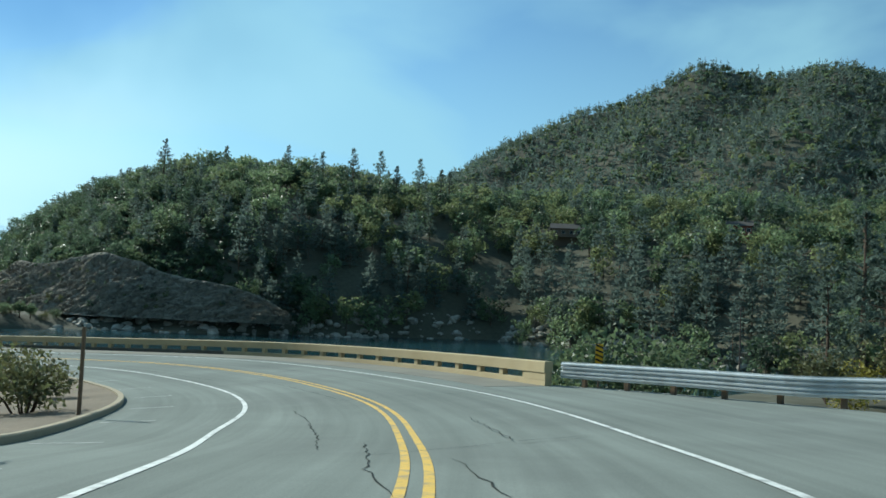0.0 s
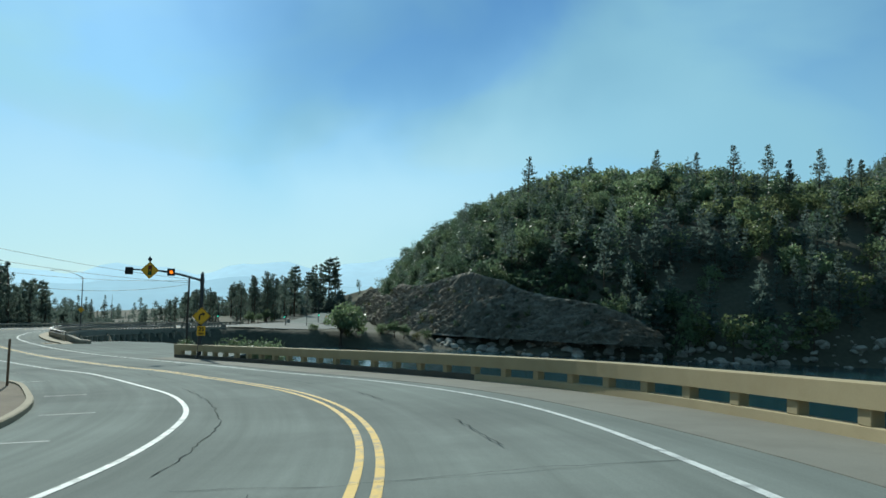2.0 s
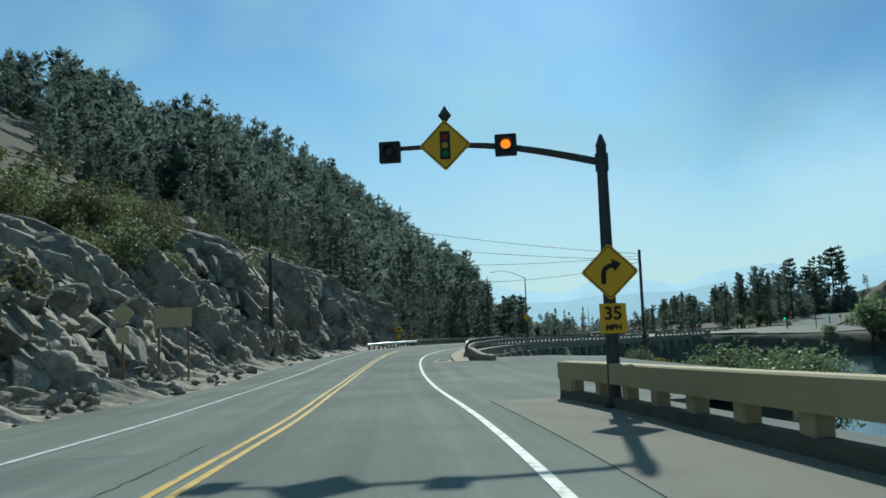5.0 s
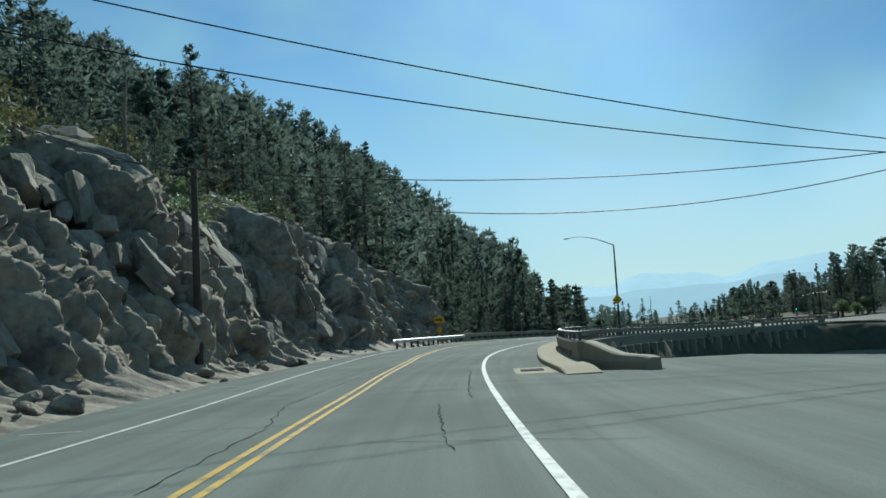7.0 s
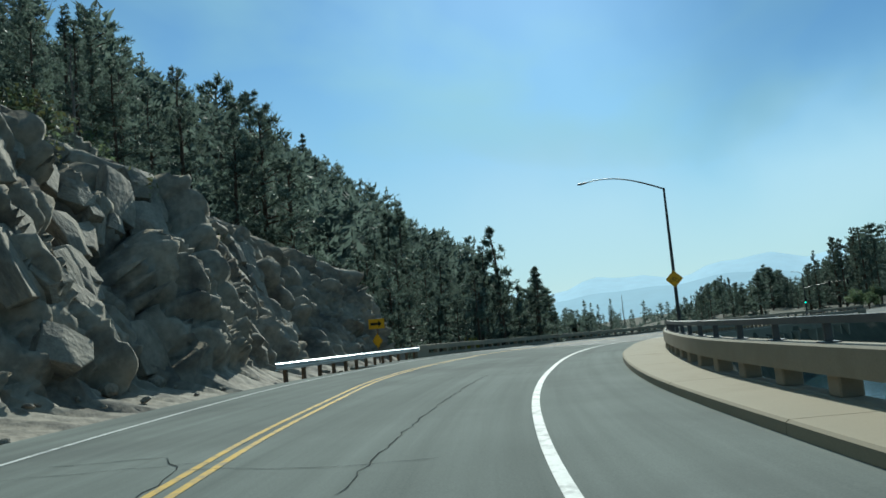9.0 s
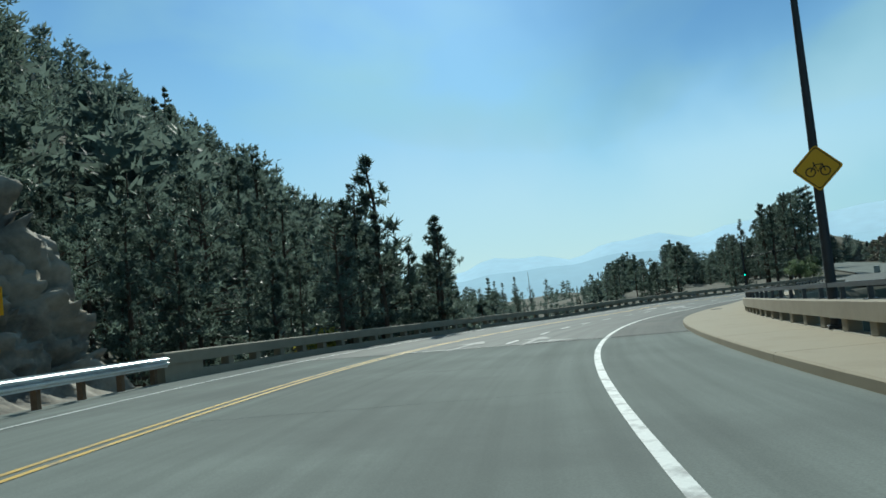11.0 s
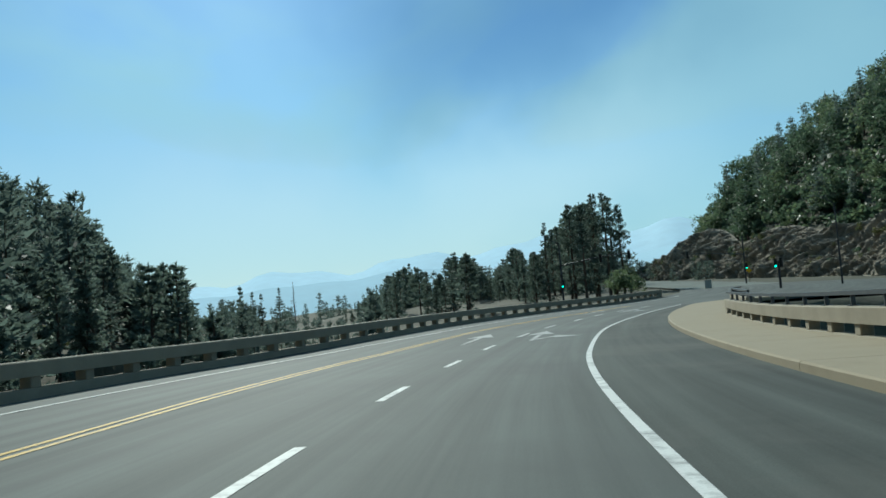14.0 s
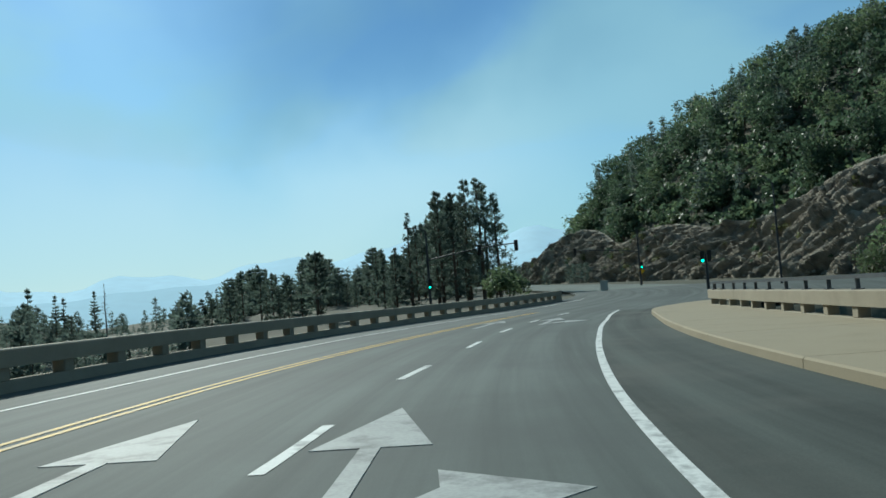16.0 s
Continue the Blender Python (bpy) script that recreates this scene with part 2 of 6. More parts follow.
SIGN_YELLOW = material("sign_yellow", (0.75, 0.40, 0.02), rough=0.45, vary=0.06, bump=0.0)
SIGN_BACK = material("sign_back", (0.42, 0.41, 0.37), rough=0.5, metal=0.3, vary=0.1, bump=0.03)
BOARD = material("sign_board", (0.43, 0.37, 0.235), rough=0.75, vary=0.15, scale=2, fine=30, bump=0.1, dark=(0.26, 0.22, 0.14), stain=0.4, stain_scale=1.5)
SIGN_BLACK = material("sign_black", (0.012, 0.012, 0.012), rough=0.5, vary=0.1, bump=0.0)
HOUSING = material("housing", (0.02, 0.021, 0.023), rough=0.55, vary=0.1, bump=0.0)
AMBER = glowing("amber_lens", (1.0, 0.21, 0.01), 1.3)
GREEN = glowing("green_lens", (0.05, 0.9, 0.55), 3.0)
LENS_OFF = material("lens_off", (0.03, 0.025, 0.02), rough=0.3, vary=0.1, bump=0.0)
ROCK = material("rock", (0.265, 0.24, 0.195), rough=0.85, vary=0.4, scale=0.9, fine=3.0, bump=0.6, bump_dist=0.12, dark=(0.075, 0.072, 0.066), stain=0.9, stain_scale=0.42)
ROCK_PALE = material("rock_pale", (0.33, 0.295, 0.235), rough=0.92, vary=0.35, scale=0.7, fine=6, bump=1.0, bump_dist=0.2, dark=(0.095, 0.085, 0.07), stain=0.8, stain_scale=0.5, random=0.2)
ROCK_SHORE = material("rock_shore", (0.36, 0.33, 0.275), rough=0.92, vary=0.25, scale=0.8, fine=9, bump=0.5, bump_dist=0.05, dark=(0.15, 0.135, 0.11), stain=0.6, stain_scale=0.5, random=0.25)
DIRT = material("dirt", (0.17, 0.135, 0.095), rough=0.95, vary=0.3, scale=0.4, fine=12, bump=0.5, bump_dist=0.05, dark=(0.085, 0.075, 0.055), stain=0.6, stain_scale=0.15)
FOREST_FLOOR = material("forest_floor", (0.072, 0.072, 0.05), rough=0.95, vary=0.35, scale=0.06, fine=0.8, bump=0.5, bump_dist=0.3, dark=(0.09, 0.08, 0.056), stain=0.4, stain_scale=0.03)
BARK = material("bark", (0.085, 0.062, 0.045), rough=0.95, vary=0.35, scale=3, fine=20, bump=0.6, bump_dist=0.03, random=0.2)
DEADWOOD = material("deadwood", (0.17, 0.155, 0.14), rough=0.9, vary=0.25, bump=0.4)
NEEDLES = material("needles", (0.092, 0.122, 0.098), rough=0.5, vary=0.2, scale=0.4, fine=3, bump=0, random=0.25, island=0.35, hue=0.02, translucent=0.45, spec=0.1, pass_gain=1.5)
# distant smoke haze put into the colour: paler and bluer than the near needles
NEEDLES_HAZE = material("needles_haze", (0.10, 0.132, 0.112), rough=0.6, vary=0.18, scale=0.05, fine=0.4, bump=0, island=0.14, translucent=0.5, spec=0.1, pass_gain=1.45)
LEAVES = material("leaves", (0.115, 0.155, 0.08), rough=0.45, vary=0.3, scale=0.1, fine=0.5, bump=0, island=0.2, hue=0.012, random=0.2, translucent=0.5, spec=0.25, pass_gain=1.45)
LEAVES_DARK = material("leaves_dark", (0.064, 0.097, 0.058), rough=0.45, vary=0.3, scale=0.1, fine=0.5, bump=0, island=0.2, hue=0.012, translucent=0.5, spec=0.25, pass_gain=1.45)
LEAVES_OLIVE = material("leaves_olive", (0.14, 0.165, 0.075), rough=0.45, vary=0.3, scale=0.1, fine=0.5, bump=0, island=0.2, hue=0.012, translucent=0.5, spec=0.25, pass_gain=1.45)
LEAVES_YELLOW = material("leaves_yellow", (0.21, 0.19, 0.035), rough=0.6, vary=0.25, scale=0.6, fine=3, bump=0, island=0.3, translucent=0.35)
SCRUB = material("scrub", (0.11, 0.115, 0.05), rough=0.7, vary=0.3, scale=0.5, fine=3, bump=0, island=0.4, hue=0.02, random=0.3, translucent=0.25)
ROOF = material("roof", (0.07, 0.065, 0.06), rough=0.85, vary=0.2)
HOUSE_RED = material("house_red", (0.22, 0.075, 0.05), rough=0.8, vary=0.15)
HOUSE_BROWN = material("house_brown", (0.15, 0.11, 0.08), rough=0.8, vary=0.15)
GLASS_DARK = material("glass_dark", (0.02, 0.025, 0.03), rough=0.08, vary=0.05, bump=0, spec=0.6)
CABLE = material("cable", (0.015, 0.015, 0.016), rough=0.6, vary=0.1, bump=0)
GRATE = material("grate", (0.04, 0.038, 0.036), rough=0.85, metal=0.0, vary=0.2, bump=0)

WATER = bpy.data.materials.new("lake_water")
WATER.use_nodes = True
_n, _l = WATER.node_tree.nodes, WATER.node_tree.links
_n["Principled BSDF"].inputs["Base Color"].default_value = (0.015, 0.045, 0.055, 1)
_n["Principled BSDF"].inputs["Roughness"].default_value = 0.12
_w, _b = _n.new("ShaderNodeTexNoise"), _n.new("ShaderNodeBump")
_w.inputs["Scale"].default_value, _w.inputs["Detail"].default_value = 0.9, 4.0
_b.inputs["Strength"].default_value, _b.inputs["Distance"].default_value = 0.25, 0.2
_c = _n.new("ShaderNodeTexCoord")
_l.new(_c.outputs["Object"], _w.inputs["Vector"])
_l.new(_w.outputs["Fac"], _b.inputs["Height"])
_l.new(_b.outputs["Normal"], _n["Principled BSDF"].inputs["Normal"])


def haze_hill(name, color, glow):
    """Plain backdrop of far hills: thick smoke put into their colour and glow."""
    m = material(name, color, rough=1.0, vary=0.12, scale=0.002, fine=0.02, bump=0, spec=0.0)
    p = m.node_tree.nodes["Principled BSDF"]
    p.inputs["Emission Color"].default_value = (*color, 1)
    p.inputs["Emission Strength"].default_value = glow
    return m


# ---- geometry helpers ----
def mesh_of(name, verts, faces, mat, smooth=False):
    me = bpy.data.meshes.new(name)
    me.from_pydata([tuple(v) for v in verts], [], faces)
    me.materials.append(mat)
    if smooth:
        me.polygons.foreach_set("use_smooth", [True] * len(me.polygons))
    me.update()
    return me


def child(ob, parent):
    if parent is not None:
        ob.parent = parent
    return ob


def part_mesh(name, me, parent=None, label=""):
    ob = child(new(name, me), parent)
    return tagged(ob, label)


def part(name, bm, mat, parent=None, label=""):
    """Links a bmesh as one mesh object under a thing."""
    me = bpy.data.meshes.new(name)
    bmesh.ops.recalc_face_normals(bm, faces=bm.faces)
    bm.to_mesh(me)
    bm.free()
    me.materials.append(mat)
    return part_mesh(name, me, parent, label)


def thing(name, m=None, label="", category="", group="", kind=""):
    ob = new(name)
    ob.empty_display_size = 0.2
    if m is not None:
        ob.matrix_world = m
    return tagged(ob, label, category, group, kind)


def box_bm(sx, sy, sz, at=(0, 0, 0), bevel=0.0, turn=None, bm=None):
    """A box whose base centre lies at the given place; bevelled edges."""
    out = bm or bmesh.new()
    made = bmesh.ops.create_cube(out, size=1.0)["verts"]
    bmesh.ops.scale(out, vec=(sx, sy, sz), verts=made)
    if bevel:
        edges = list({e for v in made for e in v.link_edges})
        res = bmesh.ops.bevel(out, geom=edges, offset=bevel, segments=1, affect="EDGES")
        made = list({v for f in res["faces"] for v in f.verts} | {v for v in made if v.is_valid})
    if turn is not None:
        bmesh.ops.transform(out, matrix=turn, verts=made)
    bmesh.ops.translate(out, vec=Vector(at) + Vector((0, 0, sz / 2)), verts=made)
    return out


def tube_bm(points, radii, sides=8, bm=None, caps=True):
    """A round bar along points, with a radius at each."""
    out = bm or bmesh.new()
    pts = [Vector(p) for p in points]
    rings = []
    for i, p in enumerate(pts):
        d = (pts[min(i + 1, len(pts) - 1)] - pts[max(i - 1, 0)]).normalized()
        a = d.orthogonal().normalized() if abs(d.z) > 0.95 else d.cross(Vector((0, 0, 1))).normalized()
        b = d.cross(a)
        r = radii[i] if hasattr(radii, "__len__") else radii
        rings.append([out.verts.new(p + (a * math.cos(k * math.tau / sides) + b * math.sin(k * math.tau / sides)) * r) for k in range(sides)])
    for r0, r1 in zip(rings, rings[1:]):
        for k in range(sides):
            out.faces.new((r0[k], r0[(k + 1) % sides], r1[(k + 1) % sides], r1[k]))
    if caps:
        out.faces.new(rings[0])
        out.faces.new(rings[-1][::-1])
    return out


def prism_bm(outline, depth, bm=None):
    """A flat plate in the xz plane, with its outline (x, z), of some depth along y."""
    out = bm or bmesh.new()
    a = [out.verts.new((x, -depth / 2, z)) for x, z in outline]
    b = [out.verts.new((x, depth / 2, z)) for x, z in outline]
    out.faces.new(a)
    out.faces.new(b[::-1])
    for i in range(len(a)):
        j = (i + 1) % len(a)
        out.faces.new((a[i], b[i], b[j], a[j]))
    return out


# ---- the line of the road ----
WAY = [(-4, -60, 1.2), (-2, -30, 0.6), (0, 0, -0.03), (0.4, 15.1, -1.41), (-2.5, 27.6, -2.47), (-8.6, 38.6, -3.33), (-17.8, 48.2, -4.14),
       (-29.4, 55.7, -4.93), (-42.7, 61.6, -5.71), (-57.3, 67.4, -6.4), (-72.4, 73.8, -6.94), (-86.8, 80.8, -7.34), (-100.2, 88.6, -7.69), (-112.8, 97.7, -8.05),
       (-124.1, 107.5, -8.5), (-133.8, 117.7, -8.98), (-142, 128, -9.48), (-149.2, 139, -9.95), (-155.5, 150.3, -10.39), (-160, 159.5, -10.59), (-163.7, 168.8, -10.79),
       (-166.6, 178.3, -10.99), (-168.6, 188.1, -11.19), (-170.1, 203, -11.39), (-171.7, 217.9, -11.49), (-177, 237.2, -11.59), (-188.3, 259.5, -11.69), (-229.3, 322.3, -11.69),
       (-273, 389.3, -11.69)]


def spline(points, n=24):
    p = np.array(points, float)
    p = np.vstack([2 * p[0] - p[1], p, 2 * p[-1] - p[-2]])
    u = np.linspace(0, 1, n, endpoint=False)[:, None]
    out = []
    for i in range(1, len(p) - 2):
        a, b, c, d = p[i - 1], p[i], p[i + 1], p[i + 2]
        out.append(0.5 * (2 * b + (c - a) * u + (2 * a - 5 * b + 4 * c - d) * u ** 2 + (3 * b - a - 3 * c + d) * u ** 3))
    return np.vstack(out + [p[-2:-1]])


LINE = spline(WAY)
LEN = np.concatenate([[0], np.cumsum(np.linalg.norm(np.diff(LINE[:, :2], axis=0), axis=1))])
LEN -= LEN[48]                       # 0 where the drive begins
_t = np.gradient(LINE[:, :2], axis=0)
TAN = _t / np.linalg.norm(_t, axis=1)[:, None]


def cross_fall(s, o):
    """The cross fall: the half of the road left of the driving line leans into each bend."""
    return np.interp(s, [-60, 0, 15, 40, 55, 70, 100, 112, 125, 145, 165, 250, 285], [-0.01, -0.03, -0.05, -0.05, -0.025, 0.0, -0.01, -0.01, 0.0, 0.004, 0.006, 0.005, 0.0]) * np.clip(np.asarray(o) + 1.0, 0, 12)


def at(s, o=0.0, h=0.0):
    """The place s metres along the road, o to the left of the driving line, h above the road."""
    x, y, z = (np.interp(s, LEN, LINE[:, k]) for k in range(3))
    z = z + float(cross_fall(s, o))
    tx, ty = np.interp(s, LEN, TAN[:, 0]), np.interp(s, LEN, TAN[:, 1])
    d = math.hypot(tx, ty)
    return Vector((x - ty / d * o, y + tx / d * o, z + h))


def heading(s):
    """Turn about z that lays local +y along the road."""
    return math.degrees(math.atan2(-np.interp(s, LEN, TAN[:, 0]), np.interp(s, LEN, TAN[:, 1])))


def road_so(x, y):
    """s, o and the road's height for arrays of places."""
    x, y = np.atleast_1d(x).astype(float), np.atleast_1d(y).astype(float)
    s, o, z = np.empty_like(x), np.empty_like(x), np.empty_like(x)
    for i in range(0, len(x), 4000):
        dx, dy = x[i:i + 4000, None] - LINE[None, :, 0], y[i:i + 4000, None] - LINE[None, :, 1]
        k = np.argmin(dx * dx + dy * dy, axis=1)
        r = np.arange(len(k))
        s[i:i + 4000], z[i:i + 4000] = LEN[k], LINE[k, 2]
        cr = TAN[k, 0] * dy[r, k] - TAN[k, 1] * dx[r, k]
        o[i:i + 4000] = np.sign(cr) * np.hypot(dx[r, k], dy[r, k])
    return s, o, z


def table(rows, smooth=0.0):
    """A function of s by its rows; smooth: metres over which its bends are rounded."""
    a = np.array(rows, float)
    if not smooth:
        return lambda s: np.interp(s, a[:, 0], a[:, 1])
    g = np.arange(a[0, 0], a[-1, 0] + 0.25, 0.25)
    k = np.hanning(int(smooth / 0.25) | 1)
    v = np.convolve(np.pad(np.interp(g, a[:, 0], a[:, 1]), len(k) // 2, mode="edge"), k / k.sum(), mode="valid")
    return lambda s: np.interp(s, g, v)


RIGHT_LINE = table([(-60, -3.4), (8, -3.32), (18, -3.32), (24, -3.34), (30, -3.13), (37, -3.06), (43, -3.35), (46, -3.44), (50, -3.24), (56, -2.53), (64, -1.19), (69, -1.02), (80, -1.27), (99, -1.14), (113, -1.13), (122, -0.97), (131, -0.76), (138, -0.6), (145, -0.65), (151, -0.78), (157, -0.97), (166, -1.1), (182, -1.18), (196, -1.41), (210, -1.33), (216, -1.24), (224, -1.2), (229, -1.33), (234, -1.48), (239, -1.67), (245, -2.06), (252, -2.42), (262, -2.6), (267, -2.36), (285, -1.5)], 9)
YELLOW_LINE = table([(-60, 0.5), (0, 0.4), (7, 0.55), (13, 1.03), (22, 1.08), (29, 1.2), (35, 1.11), (43, 1.03), (48, 1.13), (50, 1.26), (54, 1.55), (58, 2.08), (64, 2.61), (70, 2.93), (76, 3.05), (86, 2.86), (105, 2.59), (113, 2.59), (120, 2.63), (130, 2.97), (138, 3.41), (141, 3.79), (146, 4.17), (150, 4.53), (156, 5.24), (165, 5.69), (185, 6.3), (199, 6.45), (212, 6.45), (219, 6.6), (227, 6.5), (232, 6.1), (238, 5.6), (244, 5.3), (250, 4.7), (260, 3.75), (285, 3.0)], 9)
LEFT_LINE = table([(-60, 3.3), (6, 3.52), (9, 3.86), (15, 4.86), (22, 4.63), (28, 4.6), (35, 4.67), (42, 4.64), (48, 4.59), (51, 4.81), (54, 5.0), (60, 5.69), (72, 6.35), (78, 6.55), (87, 6.49), (101, 6.42), (117, 6.26), (125, 6.55), (130, 6.84), (138, 7.26), (150, 8.4), (157, 9.0), (165, 9.2), (175, 9.8), (189, 10.4), (206, 10.6), (220, 10.4), (228, 10.0), (233, 9.3), (238, 8.5), (244, 7.9), (250, 7.65), (258, 7.2), (270, 6.4), (285, 5.8)], 9)
WALL_1 = table([(28, -7.3), (46, -7.2), (50, -7.0), (56, -6.0), (62, -5.0), (68, -4.45), (76, -4.35), (85, -4.3), (88, -3.9)], 8)
KERB_2 = table([(121, -3.4), (130, -3.15), (138, -3.2), (147, -3.13), (154, -3.25), (161, -3.45), (168, -3.85), (180, -4.1), (200, -4.2), (213, -4.45), (229, -4.6), (241, -4.5), (259, -4.55), (268, -4.2), (274, -5.5), (280, -9)], 8)
WALL_2 = table([(120, -4.5), (127, -4.35), (139, -4.3), (147, -4.3), (155, -4.75), (166, -5.4), (180, -6.3), (195, -7.0), (209, -7.2), (237, -7.2), (243, -7.2)], 8)
WALL_3 = table([(244, -8.3), (254, -8.1), (262, -7.6), (268, -6.8), (272, -7.2)])
LEFT_WALL = table([(184, 12.2), (200, 12.3), (224, 12.3), (230, 11.7), (236, 10.8), (244, 10.2), (251, 10.1), (262, 9.6), (275, 8.8), (283, 8.0), (300, 7.4)], 8)
KERB_LEFT = table([(-60, 6.2), (2, 6.3), (6, 6.6), (9, 7.1), (13.5, 7.9), (21, 8.3), (32, 8.15), (46, 8.2), (52, 8.6), (57, 9.1), (63, 9.4), (66, 10.2)], 6)
TOE = table([(-60, 12), (-5, 11), (10, 12), (40, 12.5), (60, 11.5), (81, 10.2), (90, 10.2), (98, 9.3), (106, 8.7), (121, 9.1), (131, 9.1), (150, 9.8), (161, 10.8), (172, 12.0), (190, 12.6)])


def sweep(profile, s0, s1, step, off, rise=0.0):
    """A bar along the road with a closed cross section (left, up); returns verts and faces."""
    n = max(2, int(round((s1 - s0) / step)) + 1)
    verts, faces, k = [], [], len(profile)
    for s in np.linspace(s0, s1, n):
        o = off(s) if callable(off) else off
        for u, v in profile:
            verts.append(at(s, o + u, rise + v))
    for i in range(n - 1):
        for j in range(k):
            a, b = i * k + j, i * k + (j + 1) % k
            faces.append((a, b, b + k, a + k))
    faces += [tuple(range(k))[::-1], tuple(range((n - 1) * k, n * k))]
    return verts, faces


def fix_normals(me):
    bm = bmesh.new()
    bm.from_mesh(me)
    bmesh.ops.recalc_face_normals(bm, faces=bm.faces)
    bm.to_mesh(me)
    bm.free()
    return me


def swept(name, profile, s0, s1, step, off, mat, parent=None, label="", rise=0.0):
    return part_mesh(name, fix_normals(mesh_of(name, *sweep(profile, s0, s1, step, off, rise), mat)), parent, label)


def strip(name, s0, s1, step, left, right, mat, rise, parent=None, thick=0.0, cols=1):
    """A sheet on the road between two offsets; with thickness when given."""
    n = max(2, int(round((s1 - s0) / step)) + 1)
    verts, faces = [], []
    c = cols + 1
    for s in np.linspace(s0, s1, n):
        a, b = (f(s) if callable(f) else f for f in (left, right))
        verts += [at(s, a + (b - a) * j / cols, rise) for j in range(c)]
    faces = [(i * c + j, i * c + j + 1, (i + 1) * c + j + 1, (i + 1) * c + j) for i in range(n - 1) for j in range(cols)]
    me = mesh_of(name, verts, faces, mat)
    along = np.repeat(np.linspace(s0, s1, n), c)
    across = np.concatenate([np.linspace(*(float(f(s) if callable(f) else f) for f in (left, right)), c) for s in np.linspace(s0, s1, n)])
    index = np.empty(len(me.loops), np.int32)
    me.loops.foreach_get("vertex_index", index)
    me.uv_layers.new(name="lanes").data.foreach_set("uv", np.stack([along[index], across[index]], 1).astype(np.float32).ravel())
    ob = part_mesh(name, me, parent)
    if thick:
        mod = ob.modifiers.new("thickness", "SOLIDIFY")
        mod.thickness, mod.offset = thick, -1
    return ob


# ---- the land ----
LAKE = -16.0


def poly_near(x, y, rows):
    """Signed distance (left positive) to a polyline with attributes, and the attributes there."""
    p = np.array(rows, float)
    best = np.full(len(x), 1e18)
    sign, attr, total = np.zeros(len(x)), np.zeros((len(x), p.shape[1] - 2)), np.zeros(len(x))
    for a, b in zip(p, p[1:]):
        d = b[:2] - a[:2]
        u = np.clip(((x - a[0]) * d[0] + (y - a[1]) * d[1]) / (d @ d), 0, 1)
        dx, dy = x - a[0] - u * d[0], y - a[1] - u * d[1]
        q = dx * dx + dy * dy
        m = q < best
        best[m] = q[m]
        sign[m] = np.sign(d[0] * dy[m] - d[1] * dx[m])
        w = 1 / (q + 4.0) ** 2.5
        total += w
        attr += (a[2:] + u[:, None] * (b[2:] - a[2:])) * w[:, None]
    return np.sqrt(best) * sign, attr / total[:, None]


# toe of the hill on the left: x, y, height, height of the rock cut, slope above it
HILL_TOE = [(*at(s, TOE(s))[:2], at(s)[2] - 0.3, c, g) for s, c, g in ((-60, 0.5, 0.2), (-20, 0.5, 0.2), (10, 0.8, 0.22), (40, 0.9, 0.32), (60, 1.2, 0.42), (80, 2.0, 0.48), (95, 3.4, 0.52),
            (110, 5.5, 0.57), (125, 6.5, 0.59), (140, 7.0, 0.60), (160, 7.5, 0.6), (172, 7, 0.6))]
HILL_TOE += [(-148, 107, -12, 4, 0.64), (-190, 134, -18, 0, 0.73), (-260, 184, -17, 0, 0.77), (-340, 245, -14, 0, 0.77), (-470, 322, -14, 0, 0.75), (-800, 515, -20, 0, 0.45), (-2500, 1500, -60, 0, 0.3)]
# foot of the wooded hill across the lake: x, y, height, rise, reach
SHORE = [(900, -300, -17, 45, 80), (330, -20, -17, 45, 80), (150, 105, -17, 42, 75), (66, 182, -17, 48, 75), (15, 243, -17, 69, 76), (-60, 226, -15, 71, 66), (-112, 226, -11.6, 66, 62), (-150, 254, -11.6, 67, 60),
         (-200, 320, -11.6, 82, 52), (-252, 388, -11.8, 74, 42), (-272, 420, -12, 5, 45), (-284, 440, -12, 1, 60), (-310, 480, -12.5, 2, 70), (-420, 640, -20, 2, 90), (-700, 1000, -30, 2, 120), (-1500, 2200, -40, 2, 150)]
DROP_LEFT = table([(-60, 0.0), (180, 0.0), (190, 0.9), (284, 0.9), (300, 0.12), (500, 0.06)])
EDGE_RIGHT = table([(-60, 22), (5, 17), (20, 13.5), (28, 8.6), (46, 7.8), (56, 6.6), (68, 5.2), (86, 5.0), (90, 10), (96, 14.5), (122, 14.6), (127, 12), (132, 5.3), (147, 5.2), (166, 6.3), (195, 7.9), (240, 8.2), (260, 9.2), (270, 9.2), (283, 28), (300, 55), (500, 90)])
DROP_RIGHT = table([(-60, 0.45), (20, 0.6), (28, 0.9), (120, 0.9), (130, 2.5), (262, 2.5), (275, 0.5), (300, 0.2), (500, 0.2)])
PEAK = table([(-860, 5), (-310, 15), (-70, 120), (40, 205), (220, 290), (420, 370), (640, 395), (940, 380), (1540, 300), (2640, 150)])


